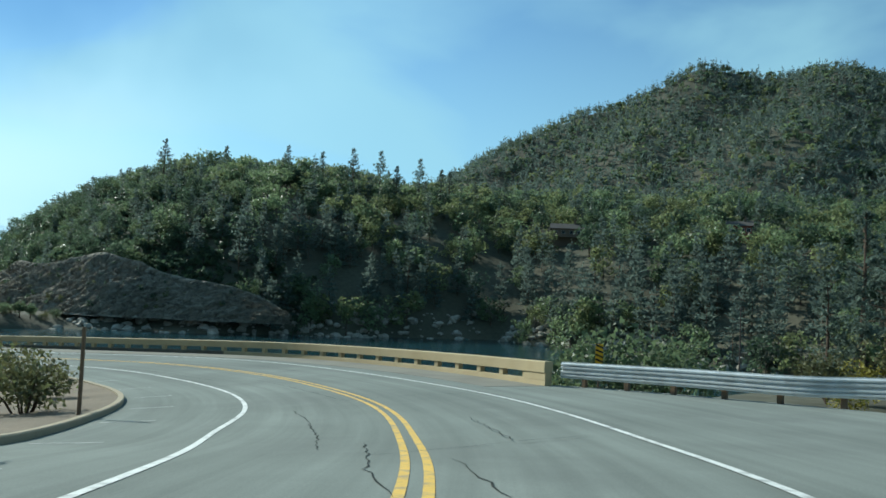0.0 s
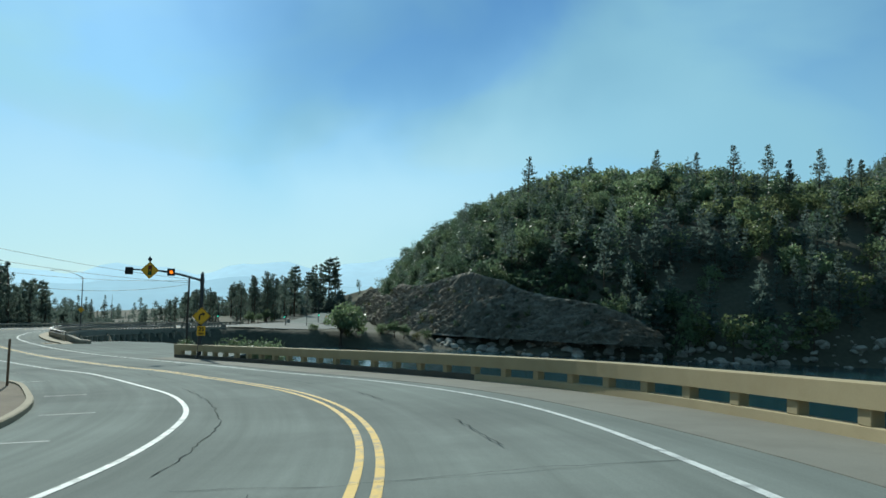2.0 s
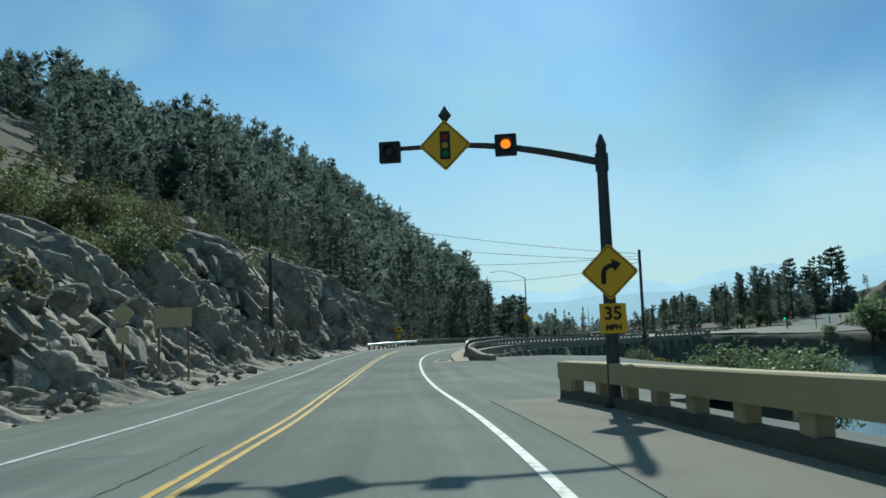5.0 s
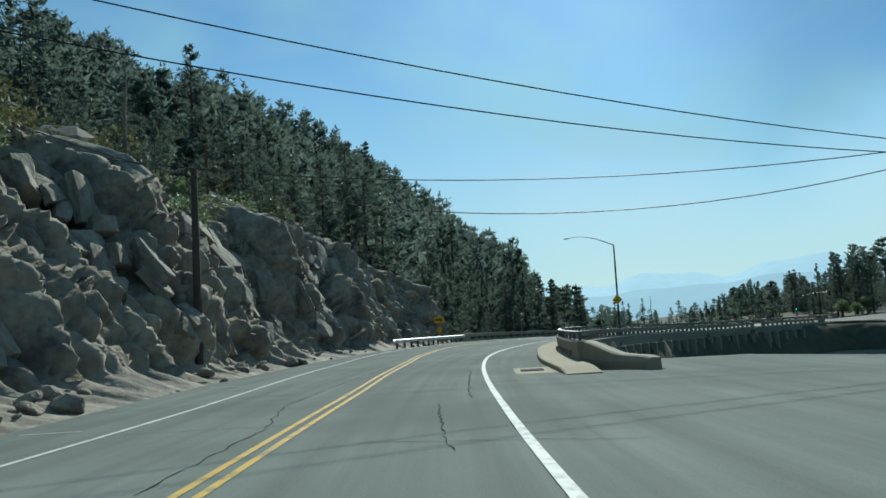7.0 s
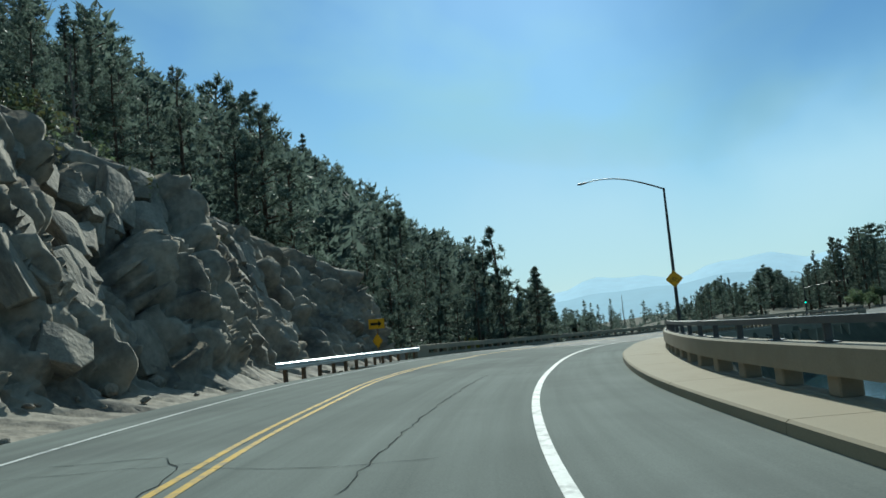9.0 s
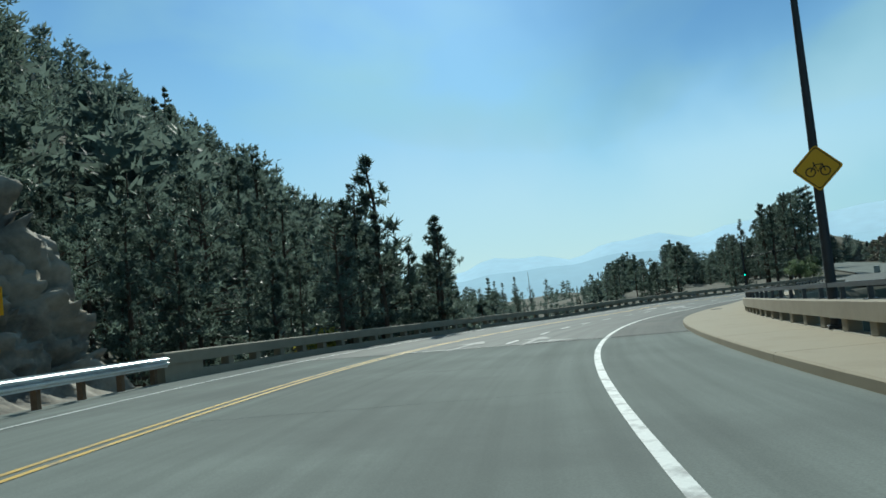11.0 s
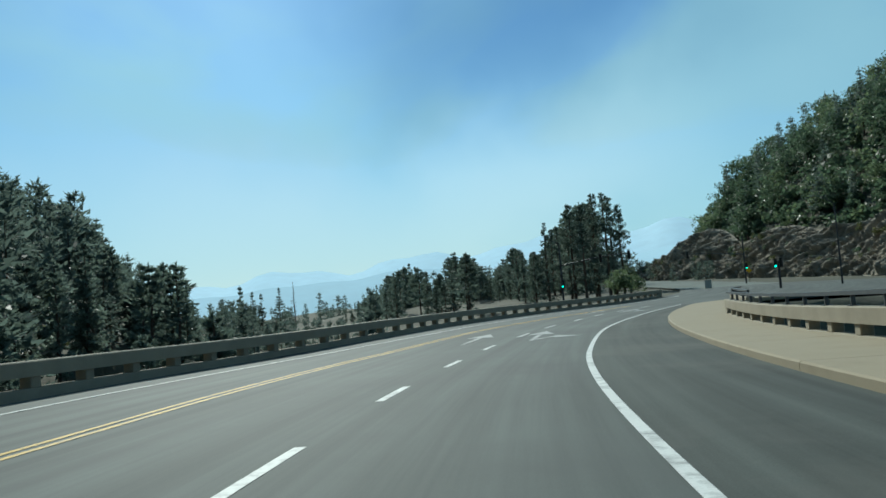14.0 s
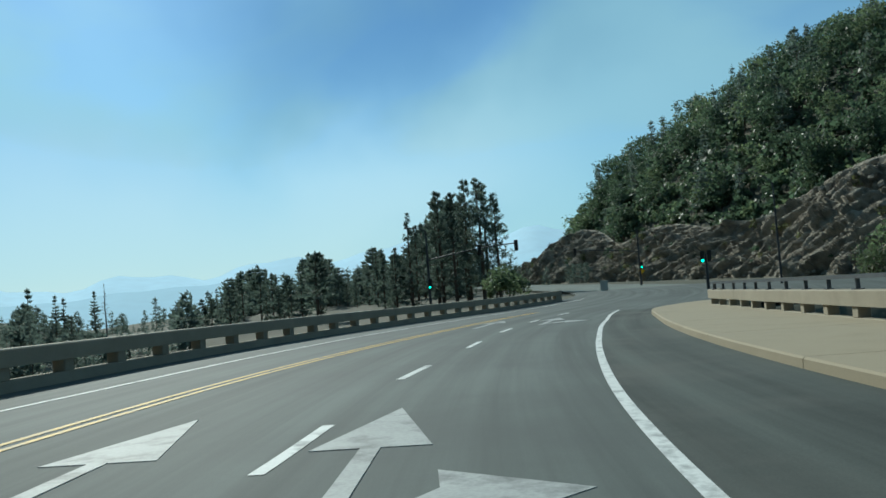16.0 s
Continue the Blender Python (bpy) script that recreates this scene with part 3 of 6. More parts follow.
def land(x, y, rough=True):
    """Height of the ground at arrays of places."""
    x, y = np.atleast_1d(x).astype(float), np.atleast_1d(y).astype(float)
    s, o, zr = road_so(x, y)
    zr = zr + cross_fall(s, o)
    z_left = np.maximum(zr - 0.35 - DROP_LEFT(s) * np.maximum(0, o - np.interp(s, [180, 190, 284, 300], [30, 13.2, 10.5, 12])), -48)
    d, a = poly_near(x, y, HILL_TOE)
    up = np.clip((d - 4.8) / 4.7, 0, 1) * a[:, 1] + a[:, 2] * np.minimum(np.maximum(0, d - 7.5), 105) + 0.25 * np.maximum(0, d - 113)
    z_left = np.where(d > 0, np.maximum(z_left, a[:, 0] + np.minimum(up, 130)), z_left)
    z_right = np.maximum(zr - 0.35 - DROP_RIGHT(s) * np.maximum(0, -o - EDGE_RIGHT(s)), -20.0)
    bank = np.minimum(-2.8 - 0.5 * np.maximum(0, np.hypot(x - 30, y - 20) - 22), zr - 0.4)
    z_right = np.where(-o > EDGE_RIGHT(s), np.maximum(z_right, bank), z_right)
    z = np.where(o >= 0, z_left, z_right)
    d, a = poly_near(x, y, SHORE)
    d = -d - 5
    z = np.where(d > -14, np.maximum(z, a[:, 0] + np.where(d > 0, a[:, 1] * (1 - np.exp(-np.maximum(d, 0) / a[:, 2])), d * 0.35)), z)
    ridge = PEAK(x) * np.clip((y - 430) / 820, 0, 1) ** 1.15 * np.clip(1 - (y - 1250) / 1500, 0.1, 1)
    z = np.where((d > 0) & (y > 430), np.maximum(z, ridge), z)
    # the valley opens behind the nose of the cliff
    z = z - 32 * np.clip((-240 - x) / 40, 0, 1) * np.clip((y - 415) / 60, 0, 1) * np.clip((0.52 * (y - 139) + x + 149) / 40, 0, 1)
    if rough:
        far = np.clip((np.abs(o) - 20) / 60, 0, 1)
        z = z + far * (1.6 * np.sin(x * 0.071 + y * 0.043) * np.sin(y * 0.062 - x * 0.03) + 0.7 * np.sin(x * 0.21 + 1.3) * np.sin(y * 0.19))
        away = np.clip((np.hypot(x, y) - 500) / 500, 0, 1)
        z = z + away * 14 * (np.sin(x * 0.011 + 0.4) * np.sin(y * 0.013) + 0.6 * np.sin(x * 0.027 - y * 0.018))
    return z


def fast_mesh(name, verts, faces, mats, index=None, smooth=False):
    """A mesh from arrays of vertices and of triangles or quads."""
    verts, faces = np.asarray(verts, np.float32), np.asarray(faces, np.int32)
    me = bpy.data.meshes.new(name)
    k = faces.shape[1]
    me.vertices.add(len(verts))
    me.vertices.foreach_set("co", verts.ravel())
    me.loops.add(faces.size)
    me.loops.foreach_set("vertex_index", faces.ravel())
    me.polygons.add(len(faces))
    me.polygons.foreach_set("loop_start", np.arange(0, faces.size, k, dtype=np.int32))
    me.polygons.foreach_set("loop_total", np.full(len(faces), k, np.int32))
    for m in mats if isinstance(mats, (list, tuple)) else [mats]:
        me.materials.append(m)
    if index is not None:
        me.polygons.foreach_set("material_index", np.asarray(index, np.int32))
    if smooth:
        me.polygons.foreach_set("use_smooth", np.ones(len(faces), bool))
    me.update(calc_edges=True)
    return me


def grid_faces(nx, ny):
    i = np.arange(nx * ny).reshape(nx, ny)
    return np.stack([i[:-1, :-1], i[1:, :-1], i[1:, 1:], i[:-1, 1:]], -1).reshape(-1, 4)


gx = np.concatenate([-300 - np.geomspace(14, 4500, 18)[::-1], np.arange(-300, 90, 3.0), np.arange(90, 1300, 14.0), np.geomspace(1330, 4800, 8)])
gy = np.concatenate([-40 - np.geomspace(10, 4500, 16)[::-1], np.arange(-40, 430, 3.0), np.arange(430, 1340, 14.0), np.geomspace(1370, 4800, 8)])
X, Y = np.meshgrid(gx, gy, indexing="ij")
Z = land(X.ravel(), Y.ravel())
tagged(new("ground", fast_mesh("ground", np.stack([X.ravel(), Y.ravel(), Z], 1), grid_faces(*X.shape), FOREST_FLOOR, smooth=True)),
       "dry forest floor and hill slopes around the mountain road", "ground", kind="structure")

lx, ly = np.linspace(-230, 900, 30), np.linspace(-300, 420, 30)
X, Y = np.meshgrid(lx, ly, indexing="ij")
tagged(new("water", fast_mesh("water", np.stack([X.ravel(), Y.ravel(), np.full(X.size, LAKE)], 1), grid_faces(*X.shape), WATER)),
       "dark calm lake water below the road", "water", kind="structure")

# ---- road and paved places ----
left_edge = lambda s: min(TOE(s) + 0.2, KERB_LEFT(s)) if s < 172 else min(12.2, LEFT_WALL(s) + 0.3)
right_edge = lambda s: np.interp(s, [-60, 5, 20, 28, 28.5, 86, 89, 92, 120.5, 122, 270, 275, 284, 300, 330], [-22, -16.5, -13.6, -8.4, -7.4, -6, -8, -10, -10, -4.5, -4.5, -9, -26, -28, -9])
road_old = strip("road", -60, 188.8, 0.8, left_edge, right_edge, ASPHALT_OLD, 0.0, thick=0.12, cols=6)
tagged(road_old, "worn grey asphalt road with cracks and faded lines", "road", kind="structure")
road_new = strip("road", 188.8, 330, 0.8, left_edge, right_edge, ASPHALT_NEW, 0.0, thick=0.12, cols=6)
tagged(road_new, "smooth darker asphalt road on the dam bridge", "road", kind="structure")
far_road = strip("road", 330, LEN[-1], 2.0, 6.5, -8.0, ASPHALT_OLD, 0.0, thick=0.12)
tagged(far_road, "pale asphalt highway bending round the rock cliff", "road", kind="structure")
lot = strip("pavement", 86, 128, 1.0, lambda s: right_edge(s) + 0.05 if s < 120.6 else -6.5, lambda s: np.interp(s, [86, 90, 96, 122, 128], [-7, -10.5, -14.5, -14.5, -11]), ASPHALT_OLD, -0.01, thick=0.12, cols=4)
tagged(lot, "grey asphalt of the turnout beside the road", "pavement", kind="structure")
apron = strip("pavement", 28, 88, 1.0, lambda s: (WALL_1(s) + 2.6) * (1 - np.clip((s - 38) / 24, 0, 1)) + (RIGHT_LINE(s) - 0.85) * np.clip((s - 38) / 24, 0, 1), lambda s: WALL_1(s) - 0.1, APRON, 0.012, thick=0.1, cols=2)
tagged(apron, "pale concrete apron along the roadside parapet", "pavement", kind="structure")


shoulder = strip("pavement", 188.9, 272, 1.0, lambda s: RIGHT_LINE(s) - 0.06, lambda s: KERB_2(s) + 0.03, ASPHALT_DARK, 0.004, cols=2)
tagged(shoulder, "darker stained asphalt shoulder along the footway kerb", "pavement", kind="structure")


# ---- painted lines ----
def line(name, s0, s1, off, width, mat, label, step=0.7):
    ob = strip(name, s0, s1, step, lambda s: off(s) + width / 2, lambda s: off(s) - width / 2, mat, 0.008)
    return tagged(ob, label, "road marking", kind="structure")


line("edge_line", -60, 86, RIGHT_LINE, 0.15, WHITE_PAINT, "white edge line painted along the road")
line("edge_line", 86, 272, RIGHT_LINE, 0.15, WHITE_PAINT, "white edge line painted along the road")
line("edge_line", -60, 300, LEFT_LINE, 0.13, WHITE_PAINT, "white edge line on the far side of the road")
for side in (-0.14, 0.14):
    line("centre_line", -60, 275, lambda s: YELLOW_LINE(s) + side, 0.12, YELLOW_PAINT, "yellow line of the double centre marking")
lane = lambda s: np.interp(s, [190, 197, 205, 212, 225, 231, 237, 243, 249, 285], [2.55, 2.3, 2.5, 2.5, 2.39, 2.3, 1.85, 1.6, 1.1, 0.4])
for a in (190.3, 197.4, 204.0, 209.8, 216.1, 222.8, 229.5, 236.2, 242.9, 249.6, 256.3, 263.0, 269.7):
    tagged(strip("lane_dash", a, a + 2.3, 0.6, lambda s: lane(s) + 0.075, lambda s: lane(s) - 0.075, WHITE_PAINT, 0.006), "short white lane dash on dark asphalt", "road marking", group="lane dashes")
for s0 in (3, 8.3, 13.4, 19.3, 25, 31, 37, 43, 49, 56.3, 65, 74, 84, 94, 113, 124, 136):
    b = min(KERB_LEFT(s0), TOE(s0)) - 0.35
    a = b - 1.25
    tagged(strip("stall_mark", s0, s0 + 0.12, 0.12, a, b, WHITE_FADED, 0.006), "faded white parking stall mark on the shoulder", "road marking", group="parking stall marks")
tagged(strip("joint_line", 188.9, 189.12, 0.22, 6.4, -1.0, WHITE_FADED, 0.006), "pale line across the road at the bridge joint", "road marking", kind="structure")
tagged(strip("joint_line", 188.7, 188.86, 0.16, 12, -4.2, TAR, 0.004), "dark bridge joint across the road", "road marking", kind="structure")


def arrow(s0, o0, turning, mat, length=6.3):
    """A lane arrow: shaft, head, and a branch to the right when the lane also turns."""
    root = tagged(new("lane_arrow"), "worn white straight and turn arrow painted on the lane" if turning else "worn white straight arrow painted on the lane", "road marking", group="lane arrows")

    def put(pts, name="arrow_head"):
        n = len(pts)
        verts = [at(s0 + v, o0 + u, 0.009) for u, v in pts] + [at(s0 + v, o0 + u, -0.01) for u, v in pts]
        faces = [tuple(range(n)), tuple(range(2 * n - 1, n - 1, -1))] + [(k, n + k, n + (k + 1) % n, (k + 1) % n) for k in range(n)]
        part_mesh(name, fix_normals(mesh_of(name, verts, faces, mat)), root)

    put([(0.1, 0), (-0.1, 0), (-0.1, length - 2.4), (0.1, length - 2.4)], "shaft")
    put([(0.6, length - 2.45), (-0.6, length - 2.45), (0.0, length)])
    if turning:
        put([(-0.1, 0.5), (-0.1, 1.2), (-0.78, 2.25), (-0.82, 1.65)], "branch")
        put([(-0.72, 2.8), (-0.85, 1.1), (-1.88, 2.0)])
    return root


for s0, mat in ((188.2, ARROW_WORN), (233.2, ARROW_PAINT), (260.0, ARROW_PAINT)):
    arrow(s0, lane(s0 + 3) + 1.85, False, mat)
    arrow(s0, lane(s0 + 3) - 0.85, True, mat)

# tar-filled cracks
rng = random.Random(7)


def crack(s0, o0, ds, do, n, wander, width):
    pts, s, o = [], s0, o0
    for i in range(n + 1):
        pts.append((s0 + ds * i / n + rng.uniform(-1, 1) * wander * (1 if abs(do) > abs(ds) else 0.3), o0 + do * i / n + rng.uniform(-1, 1) * wander * (1 if abs(ds) > abs(do) else 0.3)))
    verts, faces = [], []
    for i, (s, o) in enumerate(pts):
        w = width * rng.uniform(0.3, 1.0) * (0.35 if i in (0, n) else 1)
        a = pts[max(i - 1, 0)]
        b = pts[min(i + 1, n)]
        tx, ty = b[0] - a[0], b[1] - a[1]
        d = math.hypot(tx, ty) or 1
        verts += [at(s - ty / d * w, o + tx / d * w, 0.009), at(s + ty / d * w, o - tx / d * w, 0.009)]
    for i in range(n):
        faces.append((2 * i, 2 * i + 1, 2 * i + 3, 2 * i + 2))
    return verts, faces


cv, cf = [], []
def add_crack(*a):
    v, f = crack(*a)
    k = len(cv)
    cv.extend(v)
    cf.extend(tuple(i + k for i in q) for q in f)
def long_crack(stops, width):
    """A crack through several places (along, across)."""
    for (s0, o0), (s1, o1) in zip(stops, stops[1:]):
        run = math.hypot(s1 - s0, o1 - o0)
        add_crack(s0, o0, s1 - s0, o1 - o0, max(3, int(run / 0.3)), 0.05, width)


for stops in ([(6.9, 0.8), (8.8, 1.3), (12.4, 1.7)], [(11.2, 2.3), (17.2, 3.0), (20.8, 3.4)], [(7.0, -0.3), (10.0, 0.3)], [(12.8, -0.8), (17.3, -0.6)], [(24.5, 1.8), (28.4, 2.1), (36.3, 2.3)],
              [(37.8, 3.8), (42.7, 3.8), (45.4, 3.8), (52.1, 4.2), (57.3, 4.5)], [(39.2, -0.9), (43.4, -0.9)], [(48.3, -0.3), (51.6, -0.3)], [(55.8, 0.1), (59.2, 0.2), (64.8, 0.7)],
              [(61.6, 0.3), (63.5, 0.4), (66.8, 1.0)], [(62.3, 4.0), (65.9, 4.3), (67.7, 4.0), (81.2, 3.7)], [(106.0, 3.2), (111.5, 3.2), (115.8, 3.9), (131.9, 3.5)], [(107.5, -0.1), (109.1, 0.0), (114.2, 0.2)],
              [(115.0, -0.5), (124.9, -0.4), (127.0, -0.3)], [(137.6, 1.5), (141.6, 1.4), (154.8, 1.1)], [(138.2, 3.7), (139.9, 4.0), (141.1, 4.7), (141.0, 6.5)]):
    long_crack(stops, 0.015)
for stops in ([(10.4, 1.5), (14.1, -2.5)], [(23.6, 2.7), (24.7, -1.6), (27.0, -6.6)], [(36.7, 3.3), (36.6, 1.4), (38.0, -3.3)], [(66.8, 5.4), (66.6, -0.3)], [(108.9, 1.3), (107.6, -2.7)], [(122.5, 4.2), (122.1, 1.6)], [(139.9, 4.0), (139.2, 1.8), (139.3, 0.6)]):
    long_crack(stops, 0.012)
s = 80.0
while s < 184:                       # finer cracks across the lanes
    a, b = rng.choice([(YELLOW_LINE(s) + rng.uniform(0, 2.5), RIGHT_LINE(s) + rng.uniform(-1, 1)), (LEFT_LINE(s), YELLOW_LINE(s) - rng.uniform(0, 2))])
    add_crack(s, a, rng.uniform(-0.5, 0.5), b - a, 16, 0.06, 0.011)
    s += rng.uniform(5, 11)
tagged(part_mesh("tar_cracks", fix_normals(mesh_of("tar_cracks", cv, cf, TAR))), "dark tar-filled cracks across the old asphalt", "road crack", kind="stuff")


# ---- rock faces ----
def cells(p, seeds, push, tilt, rnd):
    """Blocky relief: each point takes the push and the tilted face of its nearest seed."""
    best, second = np.full(len(p), 1e18), np.full(len(p), 1e18)
    near = np.zeros(len(p), int)
    order = np.argsort(seeds[:, 0])
    seeds = seeds[order]
    reach = np.searchsorted(seeds[:, 0], p[:, 0])
    for i in range(-60, 60):
        k = np.clip(reach + i, 0, len(seeds) - 1)
        q = ((p - seeds[k]) ** 2).sum(1)
        second = np.where((k != near) & (q > best), np.minimum(second, q), second)
        m = q < best
        second[m] = np.where(k[m] != near[m], best[m], second[m])
        best[m], near[m] = q[m], k[m]
    amount = rnd.uniform(-1, 1, len(seeds)) * push
    slope = rnd.uniform(-1, 1, (len(seeds), p.shape[1])) * tilt
    crack = np.clip(1 - (np.sqrt(second) - np.sqrt(best)) / 0.22, 0, 1)
    return amount[near] + ((p - seeds[near]) * slope[near]).sum(1) - crack * push * 0.7


def cliff(name, place, length, height, step, sizes, label, mat, lean=0.35, squash=0.45):
    """A rock face: place(u, v) gives its mean surface and outward way for arrays of metres along and up."""
    nu, nv = int(length / step) + 1, int(height / step) + 1
    U, V = np.meshgrid(np.linspace(0, length, nu), np.linspace(0, height, nv), indexing="ij")
    u, v = U.ravel(), V.ravel()
    rnd = np.random.RandomState(11)
    base, out = place(u, v)
    p = np.stack([u + lean * v, v * squash], 1)
    disp = np.zeros(len(u))
    for size, push, tilt in sizes:
        n = int(length * height * squash * 1.4 / size ** 2) + 10
        seeds = np.stack([rnd.uniform(-5, length + lean * height + 5, n), rnd.uniform(-1, height * squash + 1, n)], 1)
        jig = np.stack([np.sin(v * 2.1 / size + u / size), np.sin(u * 1.7 / size)], 1) * size * 0.05
        disp += cells(p + jig, seeds, push, tilt, rnd)
    fade = np.clip(v / 1.2, 0.15, 1) * np.clip((height - v) / 2.5, 0.1, 1)
    return tagged(new(name, fast_mesh(name, base + out * (disp * fade)[:, None], grid_faces(nu, nv)[:, ::-1], mat)), label, "cliff", kind="structure")


CUT = table([(40, 1.4), (60, 2.0), (75, 2.8), (86, 4.0), (95, 5.6), (105, 7.6), (113, 8.8), (125, 9.8), (140, 10.4), (160, 10.8), (172, 10), (182, 6)])
LEAN = table([(40, 1.5), (70, 1.25), (90, 1.0), (110, 0.8), (130, 0.55), (150, 0.45), (182, 0.5)])


def back_of(h, s):
    """How far the cut lies behind its toe at a height: first a bank of rubble and dirt, then rock."""
    bank = np.interp(s, [75, 88, 116, 128], [2.2, 3.5, 3.5, 2.2])
    return np.where(h < 0.7, h / 0.7 * bank, bank + (h - 0.7) * LEAN(s))


def left_face(u, v):
    s = 40 + u
    h = v / 13.0 * (CUT(s) + 2.5)
    back = back_of(h, s) + np.maximum(0, h - CUT(s) + 1.0) * 1.3
    wave = 0.8 * np.sin(s * 0.23) + 0.6 * np.sin(s * 0.61 + 1.0)
    o = TOE(s) + 0.1 + back + wave * np.clip(h / 3, 0, 1)
    base = np.array([at(a, b, c - 0.15) for a, b, c in zip(s, o, h)])
    front = np.array([at(a, b - 1.0, c + 0.35) for a, b, c in zip(s, o, h)])
    way = front - base
    return base, way / np.linalg.norm(way, axis=1)[:, None]


cliff("rock_face", left_face, 142, 13, 0.17, ((3.4, 0.95, 0.2), (1.6, 0.6, 0.4), (0.8, 0.36, 0.5), (0.42, 0.16, 0.5)), "fractured brown granite road cut in shade", ROCK)

face_left = bpy.data.objects["rock_face"]
CLIFF_FOOT = spline([(-44, 225, 0), (-62, 226, 0), (-80, 226, 0), (-96, 226, 0), (-116, 232, 0), (-150, 257, 0), (-202, 323, 0), (-254, 386, 0), (-269, 408, 0), (-262, 432, 0)], 30)
CF_LEN = np.concatenate([[0], np.cumsum(np.linalg.norm(np.diff(CLIFF_FOOT[:, :2], axis=0), axis=1))])


def right_face(u, v):
    x, y = np.interp(u, CF_LEN, CLIFF_FOOT[:, 0]), np.interp(u, CF_LEN, CLIFF_FOOT[:, 1])
    tx, ty = np.interp(u + 4, CF_LEN, CLIFF_FOOT[:, 0]) - np.interp(u - 4, CF_LEN, CLIFF_FOOT[:, 0]), np.interp(u + 4, CF_LEN, CLIFF_FOOT[:, 1]) - np.interp(u - 4, CF_LEN, CLIFF_FOOT[:, 1])
    d = np.hypot(tx, ty)
    nx, ny = -ty / d, tx / d          # towards the road
    top = np.interp(u, [0, 20, 50, 90, 115, 172, 215, 245, 262, 281, 307, 332], [2.5, 9, 18, 18, 15.5, 10, 11, 14, 13, 8.5, 2.5, 1.5]) + np.minimum(1.5, (332 - u) / 25) * np.sin(u * 0.11)
    h = v / 26 * top
    back = h * 0.72 - 2.0 + 2.2 * np.sin(u * 0.09) * np.clip(h / 8, 0, 1)
    base = np.stack([x - nx * back, y - ny * back, np.full(len(u), -12.2) + h], 1)
    return base, np.stack([nx * 0.8, ny * 0.8, np.full(len(u), 0.6)], 1)


cliff("rock_face", right_face, float(CF_LEN[-1]), 26, 0.3, ((7, 1.0, 0.2), (2.2, 0.55, 0.6), (1.0, 0.42, 0.9), (0.55, 0.2, 0.9)), "pale broken rock cliff below the wooded hill", ROCK_PALE, 1.0, 0.32)


def block_mesh(seed, mat):
    """An angular slab of rock: a box cut by a few slanted planes."""
    rnd = np.random.RandomState(seed)
    bm = bmesh.new()
    bmesh.ops.create_cube(bm, size=2.0)
    for k in range(5):
        n = Vector(rnd.normal(size=3)).normalized()
        geom = bm.verts[:] + bm.edges[:] + bm.faces[:]
        cut = bmesh.ops.bisect_plane(bm, geom=geom, plane_co=n * rnd.uniform(0.75, 1.1), plane_no=n, clear_outer=True)
        bmesh.ops.holes_fill(bm, edges=[e for e in cut["geom_cut"] if isinstance(e, bmesh.types.BMEdge)])
    bmesh.ops.bevel(bm, geom=bm.edges[:], offset=0.05, segments=1, affect="EDGES")
    bmesh.ops.recalc_face_normals(bm, faces=bm.faces)
    me = bpy.data.meshes.new("block")
    bm.to_mesh(me)
    bm.free()
    me.materials.append(mat)
    return me


BLOCKS = [block_mesh(k, ROCK) for k in range(9)]
face = face_left
rng = random.Random(5)
for k in range(220):
    s = 92 + 80 * rng.random()
    h = rng.uniform(0.15, 0.85) * CUT(s)
    back = float(back_of(h, s))
    back += (0.8 * math.sin(s * 0.23) + 0.6 * math.sin(s * 0.61 + 1.0)) * min(1, h / 3)
    tall = rng.uniform(0.4, 1.25)
    ob = part_mesh("block", rng.choice(BLOCKS), face)
    ob.matrix_local = pose(*at(s, TOE(s) + 0.75 + back, h), rng.uniform(-38, 12), -math.degrees(math.atan(LEAN(s))) + rng.uniform(-12, 14), heading(s) + rng.uniform(-22, 22)) @ Matrix.Diagonal((rng.uniform(0.25, 0.5), rng.uniform(0.35, 0.9), tall, 1))


# broken blocks standing out of the far cliff
PALE_BLOCKS = [block_mesh(k + 40, ROCK_PALE) for k in range(7)]
face = [o for o in bpy.data.objects if o.name.startswith("rock_face") and o is not face_left][0]
u, v = np.array([rng.uniform(25, 250) for k in range(300)]), np.array([26 * rng.random() ** 1.2 * 0.9 + 0.6 for k in range(300)])
spots, ways = right_face(u, v)
for q, w in zip(spots, ways):
    size = rng.uniform(0.16, 0.5)
    ob = part_mesh("block", rng.choice(PALE_BLOCKS), face)
    ob.matrix_local = pose(q[0] + w[0] * 0.2, q[1] + w[1] * 0.2, q[2] + 0.1, rng.uniform(-30, 30), rng.uniform(-50, 10), math.degrees(math.atan2(w[1], w[0])) + rng.uniform(-30, 30)) @ Matrix.Diagonal((size * rng.uniform(0.5, 0.9), size * rng.uniform(0.7, 1.2), size * rng.uniform(0.6, 1.2), 1))


# ---- parapets, kerbs and rails ----
def ring(s, o, h):
    return pose(*at(s, o, h), 0, 0, heading(s))


